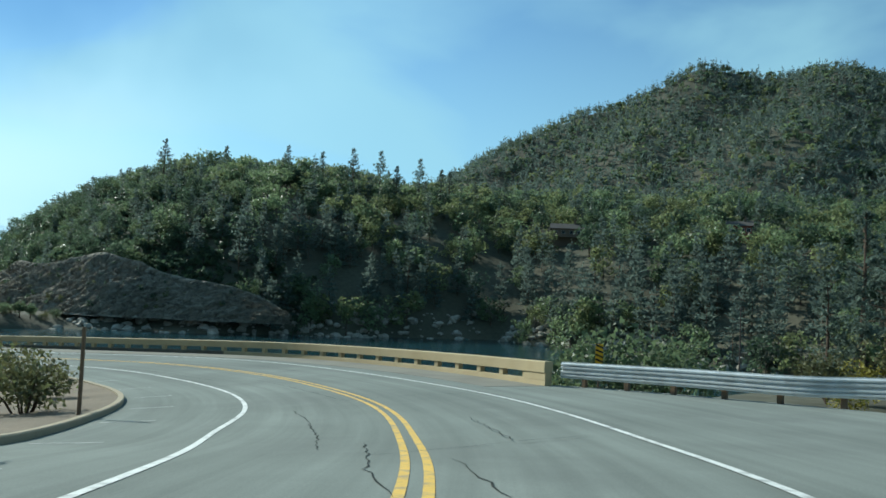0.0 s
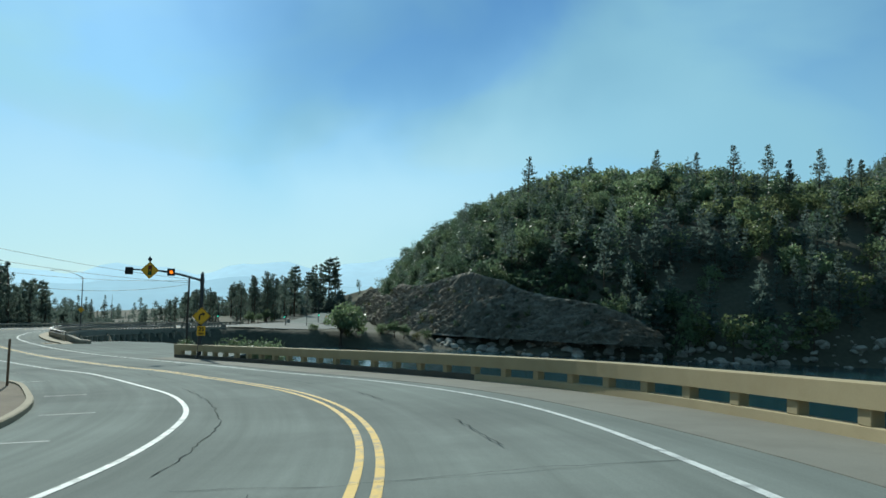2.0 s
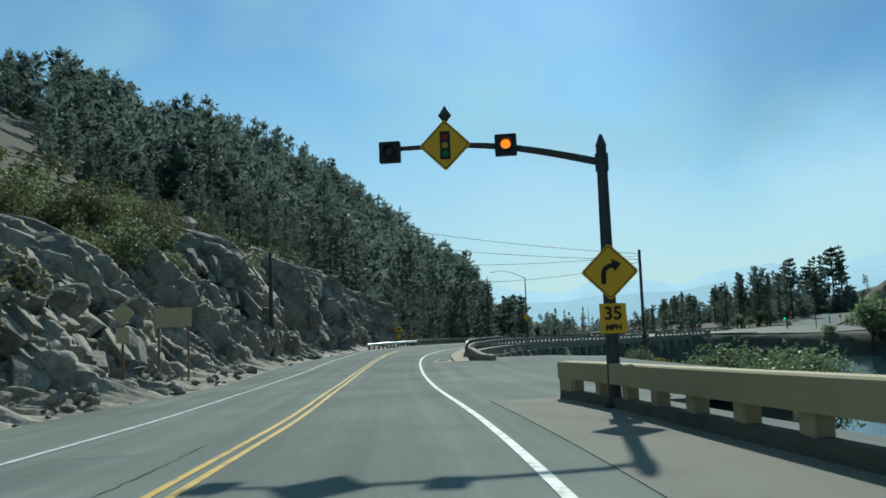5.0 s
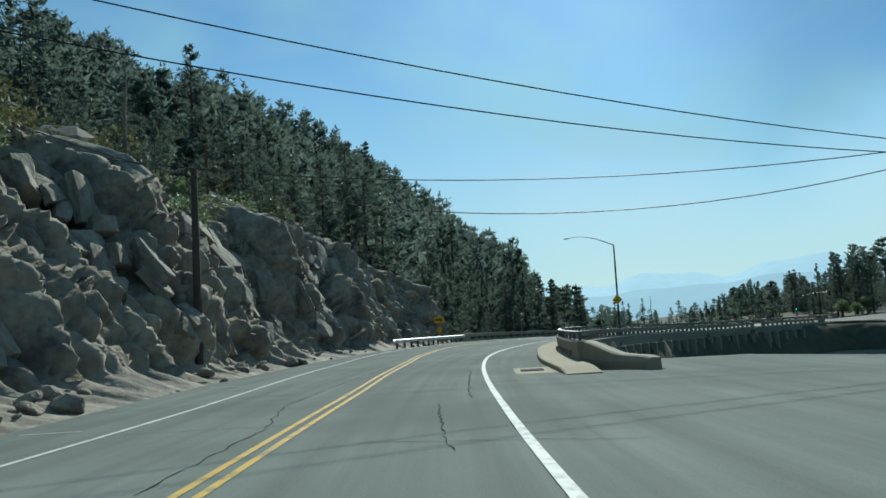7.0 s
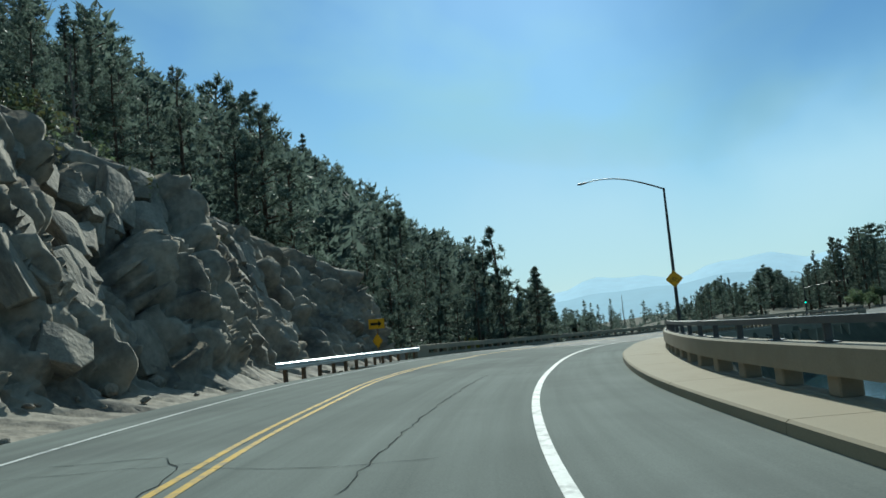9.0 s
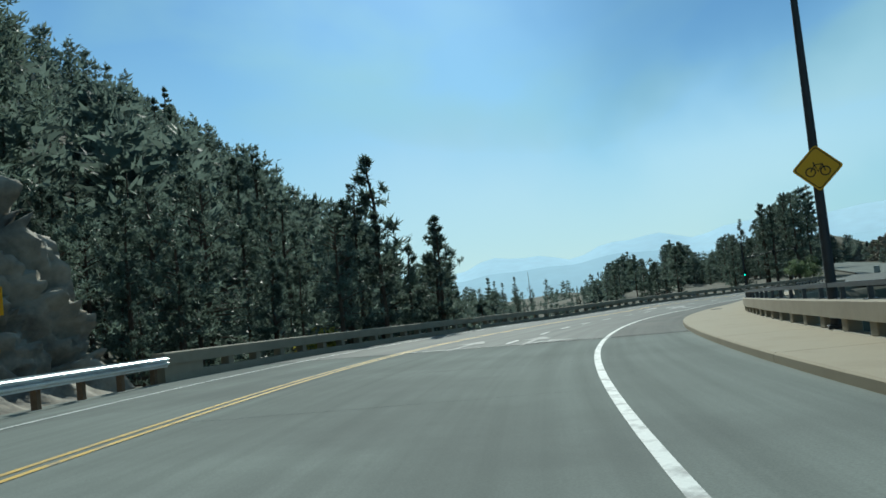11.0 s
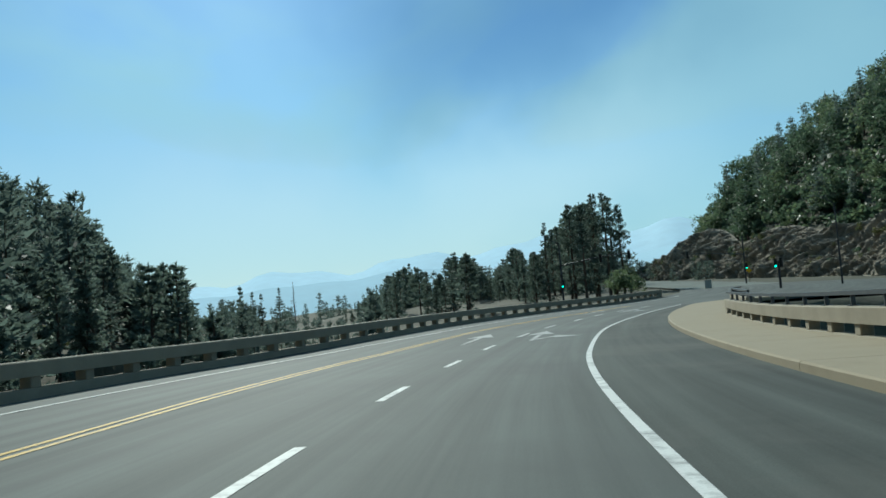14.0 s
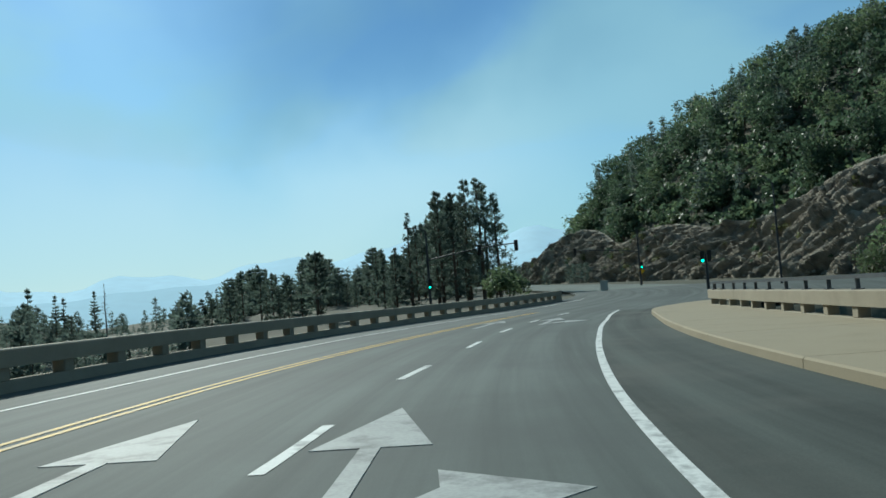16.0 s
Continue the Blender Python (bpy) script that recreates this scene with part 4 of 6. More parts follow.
def parapet(s0, s1, off, base, gap, top, width, spacing, mat, label, low=0.0, steel=False, cap0=1.6, cap1=1.6, out=-1, dark_from=None):
    """A concrete bridge rail: base beam, short posts, top beam, end blocks and, where it has one, a steel rail on top. out: side on which its thickness lies."""
    w = width * out
    root = thing("parapet", label=label, category="parapet", group="concrete parapets")
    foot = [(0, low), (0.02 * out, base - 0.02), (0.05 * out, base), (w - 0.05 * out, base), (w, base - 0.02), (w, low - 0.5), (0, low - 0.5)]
    swept("base_beam", foot, s0, dark_from or s1, 1.0, off, mat, root)
    # further along, the base beam takes a darker concrete
    if dark_from:
        swept("base_beam", foot, dark_from, s1, 1.0, off, CONCRETE_DARK, root, "darker concrete base beam")
    swept("top_beam", [(-0.03 * out, gap), (-0.03 * out, top - 0.03), (0.0, top), (w, top), (w + 0.03 * out, top - 0.03), (w + 0.03 * out, gap)], s0, s1, 1.0, off, mat, root)
    shared = None
    n = int(round((s1 - s0 - cap0 - cap1) / spacing))
    for k in range(n + 1):
        s = s0 + cap0 + (s1 - s0 - cap0 - cap1) * k / n
        if shared is None:
            bm = box_bm(width - 0.06, 0.36, gap - base + 0.02, bevel=0.02)
            post = part("post", bm, mat, root)
            shared = post.data
        else:
            post = part_mesh("post", shared, root)
        post.matrix_local = ring(s, off(s) + w / 2, base - 0.01)
    for a, b in ((s0, s0 + cap0), (s1 - cap1, s1)):
        if b > a + 0.3:
            swept("end_block", [(0.01 * out, base - 0.02), (0.01 * out, gap + 0.02), (w - 0.01 * out, gap + 0.02), (w - 0.01 * out, base - 0.02)], a, b, 0.8, off, mat, root)
    if steel:
        swept("rail_bar", [(0.08 * out, top + 0.26), (0.08 * out, top + 0.36), (0.22 * out, top + 0.36), (0.22 * out, top + 0.26)], s0 + 0.5, s1 - 0.3, 1.0, off, RAIL_STEEL, root, "dark steel handrail")
        shared = None
        for s in np.arange(s0 + 0.8, s1 - 0.3, 2.0):
            if shared is None:
                bm = box_bm(0.1, 0.06, 0.27, bevel=0.008)
                box_bm(0.24, 0.2, 0.025, (0.0, 0, 0.0), bm=bm)
                post = part("rail_post", bm, RAIL_STEEL, root, "dark steel rail post")
                shared = post.data
            else:
                post = part_mesh("rail_post", shared, root, "dark steel rail post")
            post.matrix_local = ring(s, off(s) + w / 2, top - 0.004)
    return root


parapet(28.0, 88.0, WALL_1, 0.24, 0.53, 0.98, 0.32, 1.75, CONCRETE_TAN, "tan concrete parapet with open slots along the road", cap0=1.5, cap1=1.0, dark_from=55.5)
parapet(126.0, 243.0, WALL_2, 0.2, 0.47, 0.86, 0.36, 2.0, CONCRETE, "weathered concrete bridge parapet with steel handrail", low=0.12, steel=True, cap0=2.5, cap1=0.8)
parapet(244.2, 271.0, WALL_3, 0.2, 0.47, 0.86, 0.36, 2.0, CONCRETE, "pale concrete parapet at the end of the bridge with steel handrail", low=0.12, steel=True, cap0=0.6, cap1=1.5)
parapet(183.0, 298.0, LEFT_WALL, 0.26, 0.54, 0.93, 0.4, 2.0, CONCRETE, "shaded concrete parapet with slots on the canyon side", cap0=2.0, cap1=2.0, out=1)

# solid flared end of the bridge parapet by the turnout
flare = table([(121.6, -5.9), (123.5, -5.1), (126, -4.5)])
verts, faces = [], []
for s in np.linspace(121.6, 126.0, 18):
    top = np.interp(s, [121.6, 121.9, 123.2, 125.4, 126], [0.36, 0.42, 0.46, 0.80, 0.86])
    o = flare(s)
    verts += [at(s, o, -0.3), at(s, o, 0.22), at(s, o - 0.08, top - 0.04), at(s, o - 0.16, top), at(s, o - 0.46, top), at(s, o - 0.5, -0.3)]
faces = [(6 * i + j, 6 * i + (j + 1) % 6, 6 * i + 6 + (j + 1) % 6, 6 * i + 6 + j) for i in range(17) for j in range(6)] + [tuple(range(6)), tuple(range(102, 108))]
tagged(part_mesh("end_wall", fix_normals(mesh_of("end_wall", verts, faces, CONCRETE))), "stained concrete end wall sloping down at the turnout", "concrete wall")

# footway with its kerb, in slabs between joints
kerb_pieces = []
for a in np.arange(121.0, 279.0, 6.0):
    b = min(a + 6.0, 280.0)
    n = 8
    verts, faces = [], []
    for s in np.linspace(a + 0.012, b - 0.012, n):
        k = KERB_2(s)
        w = max(min(WALL_2(s) if s < 243.5 else WALL_3(min(s, 272)) - max(0, s - 272) * 0.8, k - 0.4), k - 7)
        up = 0.17 * min(1, max(0.08, (s - 120.6) / 2.2))
        verts += [at(s, k + 0.02, -0.1), at(s, k + 0.01, up - 0.03), at(s, k - 0.03, up), at(s, k - 0.16, up), at(s, w, up + 0.01), at(s, w, -0.1)]
    faces = [(6 * i + j, 6 * i + (j + 1) % 6, 6 * i + 6 + (j + 1) % 6, 6 * i + 6 + j) for i in range(n - 1) for j in range(6)] + [tuple(range(6)), tuple(range(6 * n - 6, 6 * n))]
    kerb_pieces.append((verts, faces))
footway = tagged(new("footway"), "pale concrete footway with a raised kerb beside the bridge rail", "sidewalk", kind="structure")
for verts, faces in kerb_pieces:
    part_mesh("slab", fix_normals(mesh_of("slab", verts, faces, PAVING)), footway)

swept("kerb", [(0.0, -0.1), (0.0, 0.13), (0.03, 0.16), (0.2, 0.16), (0.2, -0.1)], -40, 64, 1.5, KERB_LEFT, PAVING)
tagged(bpy.data.objects["kerb"], "low concrete kerb at the edge of the parking strip", "kerb", kind="structure")
strip("verge", -60, 66, 1.5, 15.0, lambda s: KERB_LEFT(s) + 0.2, DIRT, 0.10, cols=3)
tagged(bpy.data.objects["verge"], "bare brown dirt verge behind the kerb", "ground", kind="structure")

# outer face of the dam bridge, seen across the lake
verts, faces = [], []
n = 60
for i, s in enumerate(np.linspace(124, 276, n)):
    w = (WALL_2(s) if s < 243.5 else WALL_3(s)) - 0.4
    verts += [at(s, w, 0.1), at(s, w - 0.25, 0.0), at(s, w - 0.25, -0.9), at(s, w + 0.1, -1.0), at(s, w - 0.9, -9.0)]
faces = [(5 * i + j, 5 * i + 5 + j, 5 * i + 6 + j, 5 * i + 1 + j) for i in range(n - 1) for j in range(4)]
dam = tagged(part_mesh("dam_wall", mesh_of("dam_wall", verts, faces, CONCRETE)), "dark shaded concrete side of the dam bridge above the lake", "dam", kind="structure")
shared = None
for s in np.arange(128, 274, 4.0):
    w = (WALL_2(s) if s < 243.5 else WALL_3(s)) - 0.95
    if shared is None:
        shared = part("rib", box_bm(0.9, 0.5, 8.0, bevel=0.04), CONCRETE, dam)
        rib = shared
    else:
        rib = part_mesh("rib", shared.data, dam)
    rib.matrix_local = ring(s, w, -8.9)


# ---- guard rails ----
W_BEAM = [(0.0, 0.48), (0.0, 0.52), (0.07, 0.56), (0.07, 0.61), (0.0, 0.65), (0.07, 0.69), (0.07, 0.74), (0.0, 0.78), (0.0, 0.82), (-0.006, 0.82), (-0.006, 0.78), (0.062, 0.74), (0.062, 0.69), (-0.006, 0.65), (0.062, 0.61), (0.062, 0.56), (-0.006, 0.52), (-0.006, 0.48)]


def guard_rail(points, label, drop=0.0, post_mat=POST_WOOD, beams=1):
    """A corrugated steel rail on blocked posts along ground points; its face looks to the left of the way."""
    pts = spline(points, 10)
    root = thing("guard_rail", label=label, category="guard rail", group="steel guard rails")
    verts, k = [], len(W_BEAM)
    tans = np.gradient(pts[:, :2], axis=0)
    tans /= np.linalg.norm(tans, axis=1)[:, None]
    n = len(pts)
    for lower in (0.0, 0.31)[:beams]:
        for p, t in zip(pts, tans):
            verts += [(p[0] - t[1] * u, p[1] + t[0] * u, p[2] + v + drop - lower) for u, v in W_BEAM]
    faces = []
    for b in range(beams):
        z = b * n * k
        faces += [(z + i * k + j, z + i * k + (j + 1) % k, z + (i + 1) * k + (j + 1) % k, z + (i + 1) * k + j) for i in range(n - 1) for j in range(k)] + [tuple(range(z, z + k)), tuple(range(z + (n - 1) * k, z + n * k))]
    part_mesh("rail_beam", fix_normals(mesh_of("rail_beam", verts, faces, GALVANISED)), root, "galvanised corrugated steel beam")
    run = np.concatenate([[0], np.cumsum(np.linalg.norm(np.diff(pts[:, :2], axis=0), axis=1))])
    first = None
    for d in np.arange(0.4, run[-1], 1.9):
        x, y, z = (np.interp(d, run, pts[:, j]) for j in range(3))
        tx, ty = np.interp(d, run, tans[:, 0]), np.interp(d, run, tans[:, 1])
        if first is None:
            bm = box_bm(0.16, 0.18, 1.35, (0.28, 0, -0.6), bevel=0.01)
            box_bm(0.19, 0.16, 0.34, (0.105, 0, 0.46), bevel=0.01, bm=bm)
            first = part("post", bm, post_mat, root, "weathered wooden post with spacer block")
            post = first
        else:
            post = part_mesh("post", first.data, root, "weathered wooden post with spacer block")
        post.matrix_local = pose(x, y, z + drop, 0, 0, math.degrees(math.atan2(-tx, ty)))
    return root


guard_rail([(24, 10, -0.2), (18.5, 16.8, -1.1), (13.3, 22.3, -1.75), (11.3, 23.9, -1.95), (8.7, 26.7, -2.15), (5.0, 30.4, -2.44)], "shiny galvanised double guard rail joining the tan parapet", drop=0.14, beams=2)
guard_rail([tuple(at(s, o)) for s, o in ((160, 10.6), (166, 10.5), (172, 10.9), (178, 11.6), (183, 12.1))][::-1], "galvanised guard rail below the rock face", post_mat=POST_WOOD)


# ---- signs and signals ----
def rotated(outline, deg):
    c, s = math.cos(radians(deg)), math.sin(radians(deg))
    return [(x * c - z * s, x * s + z * c) for x, z in outline]


def rounded_square(a, r=0.06):
    pts = []
    for cx, cz, start in ((a - r, a - r, 0), (-a + r, a - r, 90), (-a + r, -a + r, 180), (a - r, -a + r, 270)):
        pts += [(cx + r * math.cos(radians(start + k * 30)), cz + r * math.sin(radians(start + k * 30))) for k in range(4)]
    return pts


def lettering(text, size, mat, parent, x, z, y=-0.02):
    cu = bpy.data.curves.new("lettering", "FONT")
    cu.body, cu.size, cu.align_x, cu.align_y, cu.extrude, cu.offset = text, size, "CENTER", "CENTER", 0.003, 0.008
    tmp = bpy.data.objects.new("tmp", cu)
    scene.collection.objects.link(tmp)
    bpy.context.view_layer.update()
    me = bpy.data.meshes.new_from_object(tmp.evaluated_get(bpy.context.evaluated_depsgraph_get()))
    bpy.data.objects.remove(tmp)
    me.materials.clear()
    me.materials.append(mat)
    ob = part_mesh("lettering", me, parent)
    ob.matrix_local = pose(x, y, z, 90, 0, 0)
    return ob


def diamond(parent, side, x, z, y=-0.14, mat=SIGN_YELLOW):
    """A yellow diamond sign with a black border line; its face looks along -y."""
    plate = part("sign_plate", prism_bm(rotated(rounded_square(side / 2), 45), 0.012), mat, parent, "yellow diamond sign plate")
    plate.matrix_local = pose(x, y, z)
    bm = bmesh.new()
    outer, inner = rotated(rounded_square(side / 2 - 0.03), 45), rotated(rounded_square(side / 2 - 0.048), 45)
    a = [bm.verts.new((p[0], -0.009, p[1])) for p in outer]
    b = [bm.verts.new((p[0], -0.009, p[1])) for p in inner]
    for i in range(len(a)):
        j = (i + 1) % len(a)
        bm.faces.new((a[i], a[j], b[j], b[i]))
    part("border", bm, SIGN_BLACK, plate, "black border line")
    return plate


def ribbon_symbol(points, width, parent, head=0.0, name="symbol"):
    bm = bmesh.new()
    pts = [Vector(p) for p in points]
    row = []
    for i, p in enumerate(pts):
        d = (pts[min(i + 1, len(pts) - 1)] - pts[max(i - 1, 0)]).normalized()
        s = Vector((-d.y, d.x)) * width / 2
        row.append((bm.verts.new((p.x + s.x, -0.010, p.y + s.y)), bm.verts.new((p.x - s.x, -0.010, p.y - s.y))))
    for (a, b), (c, d) in zip(row, row[1:]):
        bm.faces.new((a, b, d, c))
    if head:
        d = (pts[-1] - pts[-2]).normalized()
        s = Vector((-d.y, d.x))
        tip = [pts[-1] + s * head * 0.75, pts[-1] - s * head * 0.75, pts[-1] + d * head]
        bm.faces.new([bm.verts.new((q.x, -0.010, q.y)) for q in tip])
    return part(name, bm, SIGN_BLACK, parent)


def disc_bm(r, depth, sides=20):
    return prism_bm([(r * math.cos(k * math.tau / sides), r * math.sin(k * math.tau / sides)) for k in range(sides)], depth)


# flashing warning mast at the end of the first parapet: local +x runs along the arm's opposite, -y faces the traffic
base = Vector((-42.9, 66.4, -5.75))
tip = Vector((-45.6, 62.3, 0.0))
turn = math.degrees(math.atan2(base.y - tip.y, base.x - tip.x))
reach = math.hypot(base.x - tip.x, base.y - tip.y)
mast = thing("warning_signal", pose(*base, 0, 0, turn), "dark steel mast with flashing amber beacons and yellow warning signs", "traffic signal")
part("pole", tube_bm([(0, 0, -0.3), (0, 0, 0.0), (0, 0, 3.0), (0, 0, 5.85)], [0.16, 0.15, 0.135, 0.115], 14), DARK_STEEL, mast)
part("base_plate", box_bm(0.5, 0.5, 0.05, bevel=0.01), DARK_STEEL, mast)
part("pole_cap", tube_bm([(0, 0, 5.84), (0, 0, 5.92), (0, 0, 6.1)], [0.13, 0.1, 0.03], 12), DARK_STEEL, mast)
arm_pts = [(-reach * u, 0, 5.45 + 0.62 * math.sin(min(u * 1.35, 1) * math.pi / 2)) for u in np.linspace(0, 1, 14)]
part("arm", tube_bm(arm_pts, list(np.linspace(0.09, 0.05, 14)), 10), DARK_STEEL, mast)
part("clamp", tube_bm([(0, 0, 5.25), (0, 0, 5.65)], 0.15, 12), DARK_STEEL, mast)
arm_z = 6.07
for x, lit in ((-2.15, True), (-reach + 0.05, False)):
    head = part("beacon", box_bm(0.5, 0.16, 0.5, (0, 0, -0.25), bevel=0.02), HOUSING, mast, "square black backplate with an amber beacon" if lit else "square black backplate with an unlit beacon")
    head.matrix_local = pose(x, -0.12, arm_z - 0.1)
    lens = part("lens", disc_bm(0.11 if lit else 0.1, 0.04), AMBER if lit else LENS_OFF, head, "glowing amber lens" if lit else "dark lens")
    lens.matrix_local = pose(0, -0.095, 0)
    visor = part("visor", tube_bm([(0, -0.08, 0), (0, -0.24, 0)], 0.135, 14, caps=False), HOUSING, head)
sign = diamond(mast, 0.86, -3.55, arm_z - 0.02, -0.16)
part("signal_symbol", box_bm(0.24, 0.004, 0.66, (0, -0.010, -0.33)), SIGN_BLACK, sign)
for k, m in ((0.2, "red"), (0.0, "amber"), (-0.2, "green")):
    col = {"red": (0.25, 0.02, 0.015), "amber": (0.45, 0.27, 0.03), "green": (0.02, 0.16, 0.06)}[m]
    d = part("dot", disc_bm(0.075, 0.004), material("dot_" + m, col, vary=0.05, bump=0), sign)
    d.matrix_local = pose(0, -0.016, k)
part("antenna", tube_bm([(-3.55, 0, arm_z + 0.55), (-3.55, 0, arm_z + 0.72), (-3.55, 0, arm_z + 0.95)], [0.03, 0.16, 0.01], 10), DARK_STEEL, mast, "small cone-shaped sensor on a short stem")
part("antenna_stem", tube_bm([(-3.55, 0, arm_z), (-3.55, 0, arm_z + 0.6)], 0.02, 6), DARK_STEEL, mast)
curve_sign = diamond(mast, 0.9, 0.02, 2.95, -0.19)
ribbon_symbol([(-0.14, -0.27), (-0.14, -0.05), (-0.11, 0.06), (-0.03, 0.12), (0.07, 0.14)], 0.11, curve_sign, head=0.2, name="curve_arrow")
plaque = part("speed_plaque", prism_bm([(-0.29, -0.33), (0.29, -0.33), (0.29, 0.33), (-0.29, 0.33)], 0.012), SIGN_YELLOW, mast, "yellow advisory speed plaque")
plaque.matrix_local = pose(0.04, -0.19, 1.92)
lettering("35", 0.40, SIGN_BLACK, plaque, 0, 0.10, -0.012)
lettering("MPH", 0.17, SIGN_BLACK, plaque, 0, -0.2, -0.012)


def street_lamp(place, turn, height, arm, label, sign=False):
    root = thing("street_lamp", pose(*place, 0, 0, turn), label, "street lamp", group="street lamps")
    part("pole", tube_bm([(0, 0, -0.5), (0, 0, height * 0.5), (0, 0, height)], [0.12, 0.095, 0.065], 12), DARK_STEEL, root)
    part("base_plate", box_bm(0.36, 0.36, 0.08, bevel=0.01), DARK_STEEL, root)
    pts = [(-arm * u, 0, height - 0.05 + 1.25 * math.sin(u * math.pi * 0.6)) for u in np.linspace(0, 1, 12)]
    part("arm", tube_bm(pts, list(np.linspace(0.05, 0.03, 12)), 8), DARK_STEEL, root)
    e = pts[-1]
    bm = tube_bm([(e[0] + 0.1, 0, e[2]), (e[0] - 0.1, 0, e[2]), (e[0] - 0.45, 0, e[2] - 0.04), (e[0] - 0.6, 0, e[2] - 0.06)], [0.04, 0.09, 0.1, 0.03], 10)
    bmesh.ops.scale(bm, vec=(1, 1.3, 0.75), space=Matrix.Translation((-e[0], 0, -e[2])), verts=bm.verts)
    part("lamp_head", bm, DARK_STEEL, root, "grey cobra-head lamp")
    if sign:
        plate = diamond(root, 0.75, 0.02, 3.6, -0.13)
        bm = bmesh.new()
        for cx in (-0.15, 0.15):
            ringv = [[bm.verts.new((cx + r * math.cos(k * math.tau / 18), -0.01, -0.08 + r * math.sin(k * math.tau / 18))) for k in range(18)] for r in (0.11, 0.085)]
            for k in range(18):
                bm.faces.new((ringv[0][k], ringv[0][(k + 1) % 18], ringv[1][(k + 1) % 18], ringv[1][k]))
        part("bicycle_wheels", bm, SIGN_BLACK, plate)
        ribbon_symbol([(-0.15, -0.08), (-0.06, 0.08), (0.1, 0.08), (0.15, -0.08)], 0.025, plate, name="bicycle_frame")
        ribbon_symbol([(0.1, 0.08), (0.0, -0.08), (-0.06, 0.08), (-0.08, 0.14)], 0.025, plate, name="bicycle_frame")
    return root


s_l, o_l = 179.7, -6.45
street_lamp(at(s_l, o_l, 0.2), heading(s_l) - 10, 9.3, 4.9, "tall dark street lamp with a yellow bicycle sign by the parapet", sign=True)
street_lamp(Vector((-161.5, 227, -11.6)), 5, 9.6, 2.4, "tall street lamp below the far cliff")


def road_sign(place, turn, height, plates, label, category="road sign", posts=1, mat=POST_WOOD):
    root = thing("road_sign", pose(*place, 0, 0, turn), label, category, group="road signs")
    for k in range(posts):
        x = 0 if posts == 1 else (-0.75 + 1.5 * k)
        p = part("post", box_bm(0.085, 0.085, height + 0.3, (x, 0, -0.3), bevel=0.01), mat, root)
    for fn in plates:
        fn(root)
    return root


def arrow_plate(root):
    p = part("sign_plate", prism_bm([(-0.75, -0.32), (0.75, -0.32), (0.75, 0.32), (-0.75, 0.32)], 0.012), SIGN_YELLOW, root, "wide yellow sign with a black arrow")
    p.matrix_local = pose(0, -0.07, 2.55)
    ribbon_symbol([(-0.55, 0), (0.2, 0)], 0.16, p, head=0.3, name="arrow_symbol")
    d = diamond(root, 0.7, 0, 1.45, -0.07)


road_sign(at(176.8, 12.3), heading(176.8) - 25, 2.9, [arrow_plate], "yellow curve arrow sign above a small yellow diamond", posts=1)


def back_diamond(root):
    p = part("sign_plate", prism_bm(rotated(rounded_square(0.38), 45), 0.012), BOARD, root, "bare tan back of a diamond sign")
    p.matrix_local = pose(0, -0.07, 3.1)
    p = part("sign_plate", prism_bm([(-0.28, -0.34), (0.28, -0.34), (0.28, 0.34), (-0.28, 0.34)], 0.012), BOARD, root, "bare tan back of a square plaque")
    p.matrix_local = pose(0, -0.07, 2.15)


def back_board(root):
    p = part("sign_plate", prism_bm([(-0.95, -0.5), (0.95, -0.5), (0.95, 0.5), (-0.95, 0.5)], 0.016), BOARD, root, "bare tan back of a wide sign board")
    p.matrix_local = pose(0, -0.08, 3.0)


road_sign(Vector((-65.9, 57.6, -6.2)), heading(102), 3.6, [back_diamond], "back of a diamond sign on a thin wooden post")
road_sign(Vector((-70.9, 60.3, -6.3)), heading(107), 3.5, [back_board], "back of a wide sign board on two wooden posts", posts=2)


def stripes(root):
    p = part("panel", box_bm(0.32, 0.02, 1.0, (0, -0.06, 0.75)), SIGN_YELLOW, root, "yellow marker panel with black diagonal bars")
    for k in range(5):
        z = 0.82 + k * 0.2
        bm = bmesh.new()
        bm.faces.new([bm.verts.new(v) for v in ((-0.16, -0.073, z + 0.06), (0.16, -0.073, z - 0.06), (0.16, -0.073, z + 0.02), (-0.16, -0.073, z + 0.14))])
        part("bar", bm, SIGN_BLACK, p)


road_sign(Vector((6.9, 32.3, -2.6)), -8, 1.8, [stripes], "striped yellow and black hazard marker at the parapet end", "hazard marker")
road_sign(at(21.5, 8.75), 3, 2.35, [], "thin leaning wooden post at the kerb", "post")
road_sign(Vector((-29.2, 44.2, -5.15)), 60, 2.2, [], "thin wooden post at the kerb", "post")


def utility_pole(place, height, label, turn=0, crossarm=True, thick=1.0):
    root = thing("utility_pole", pose(*place, 0, 0, turn), label, "utility pole", group="utility poles")
    part("pole", tube_bm([(0, 0, -1), (0, 0, height / 2), (0, 0, height)], [0.16 * thick, 0.135 * thick, 0.11 * thick], 10), POLE_WOOD, root)
    if crossarm:
        part("crossarm", box_bm(1.6, 0.1, 0.12, (0, 0.12, height - 0.6), bevel=0.01), POLE_WOOD, root)
        for x in (-0.7, 0.7):
            part("insulator", tube_bm([(x, 0.12, height - 0.48), (x, 0.12, height - 0.3)], 0.04, 8), LENS_OFF, root)
    return root


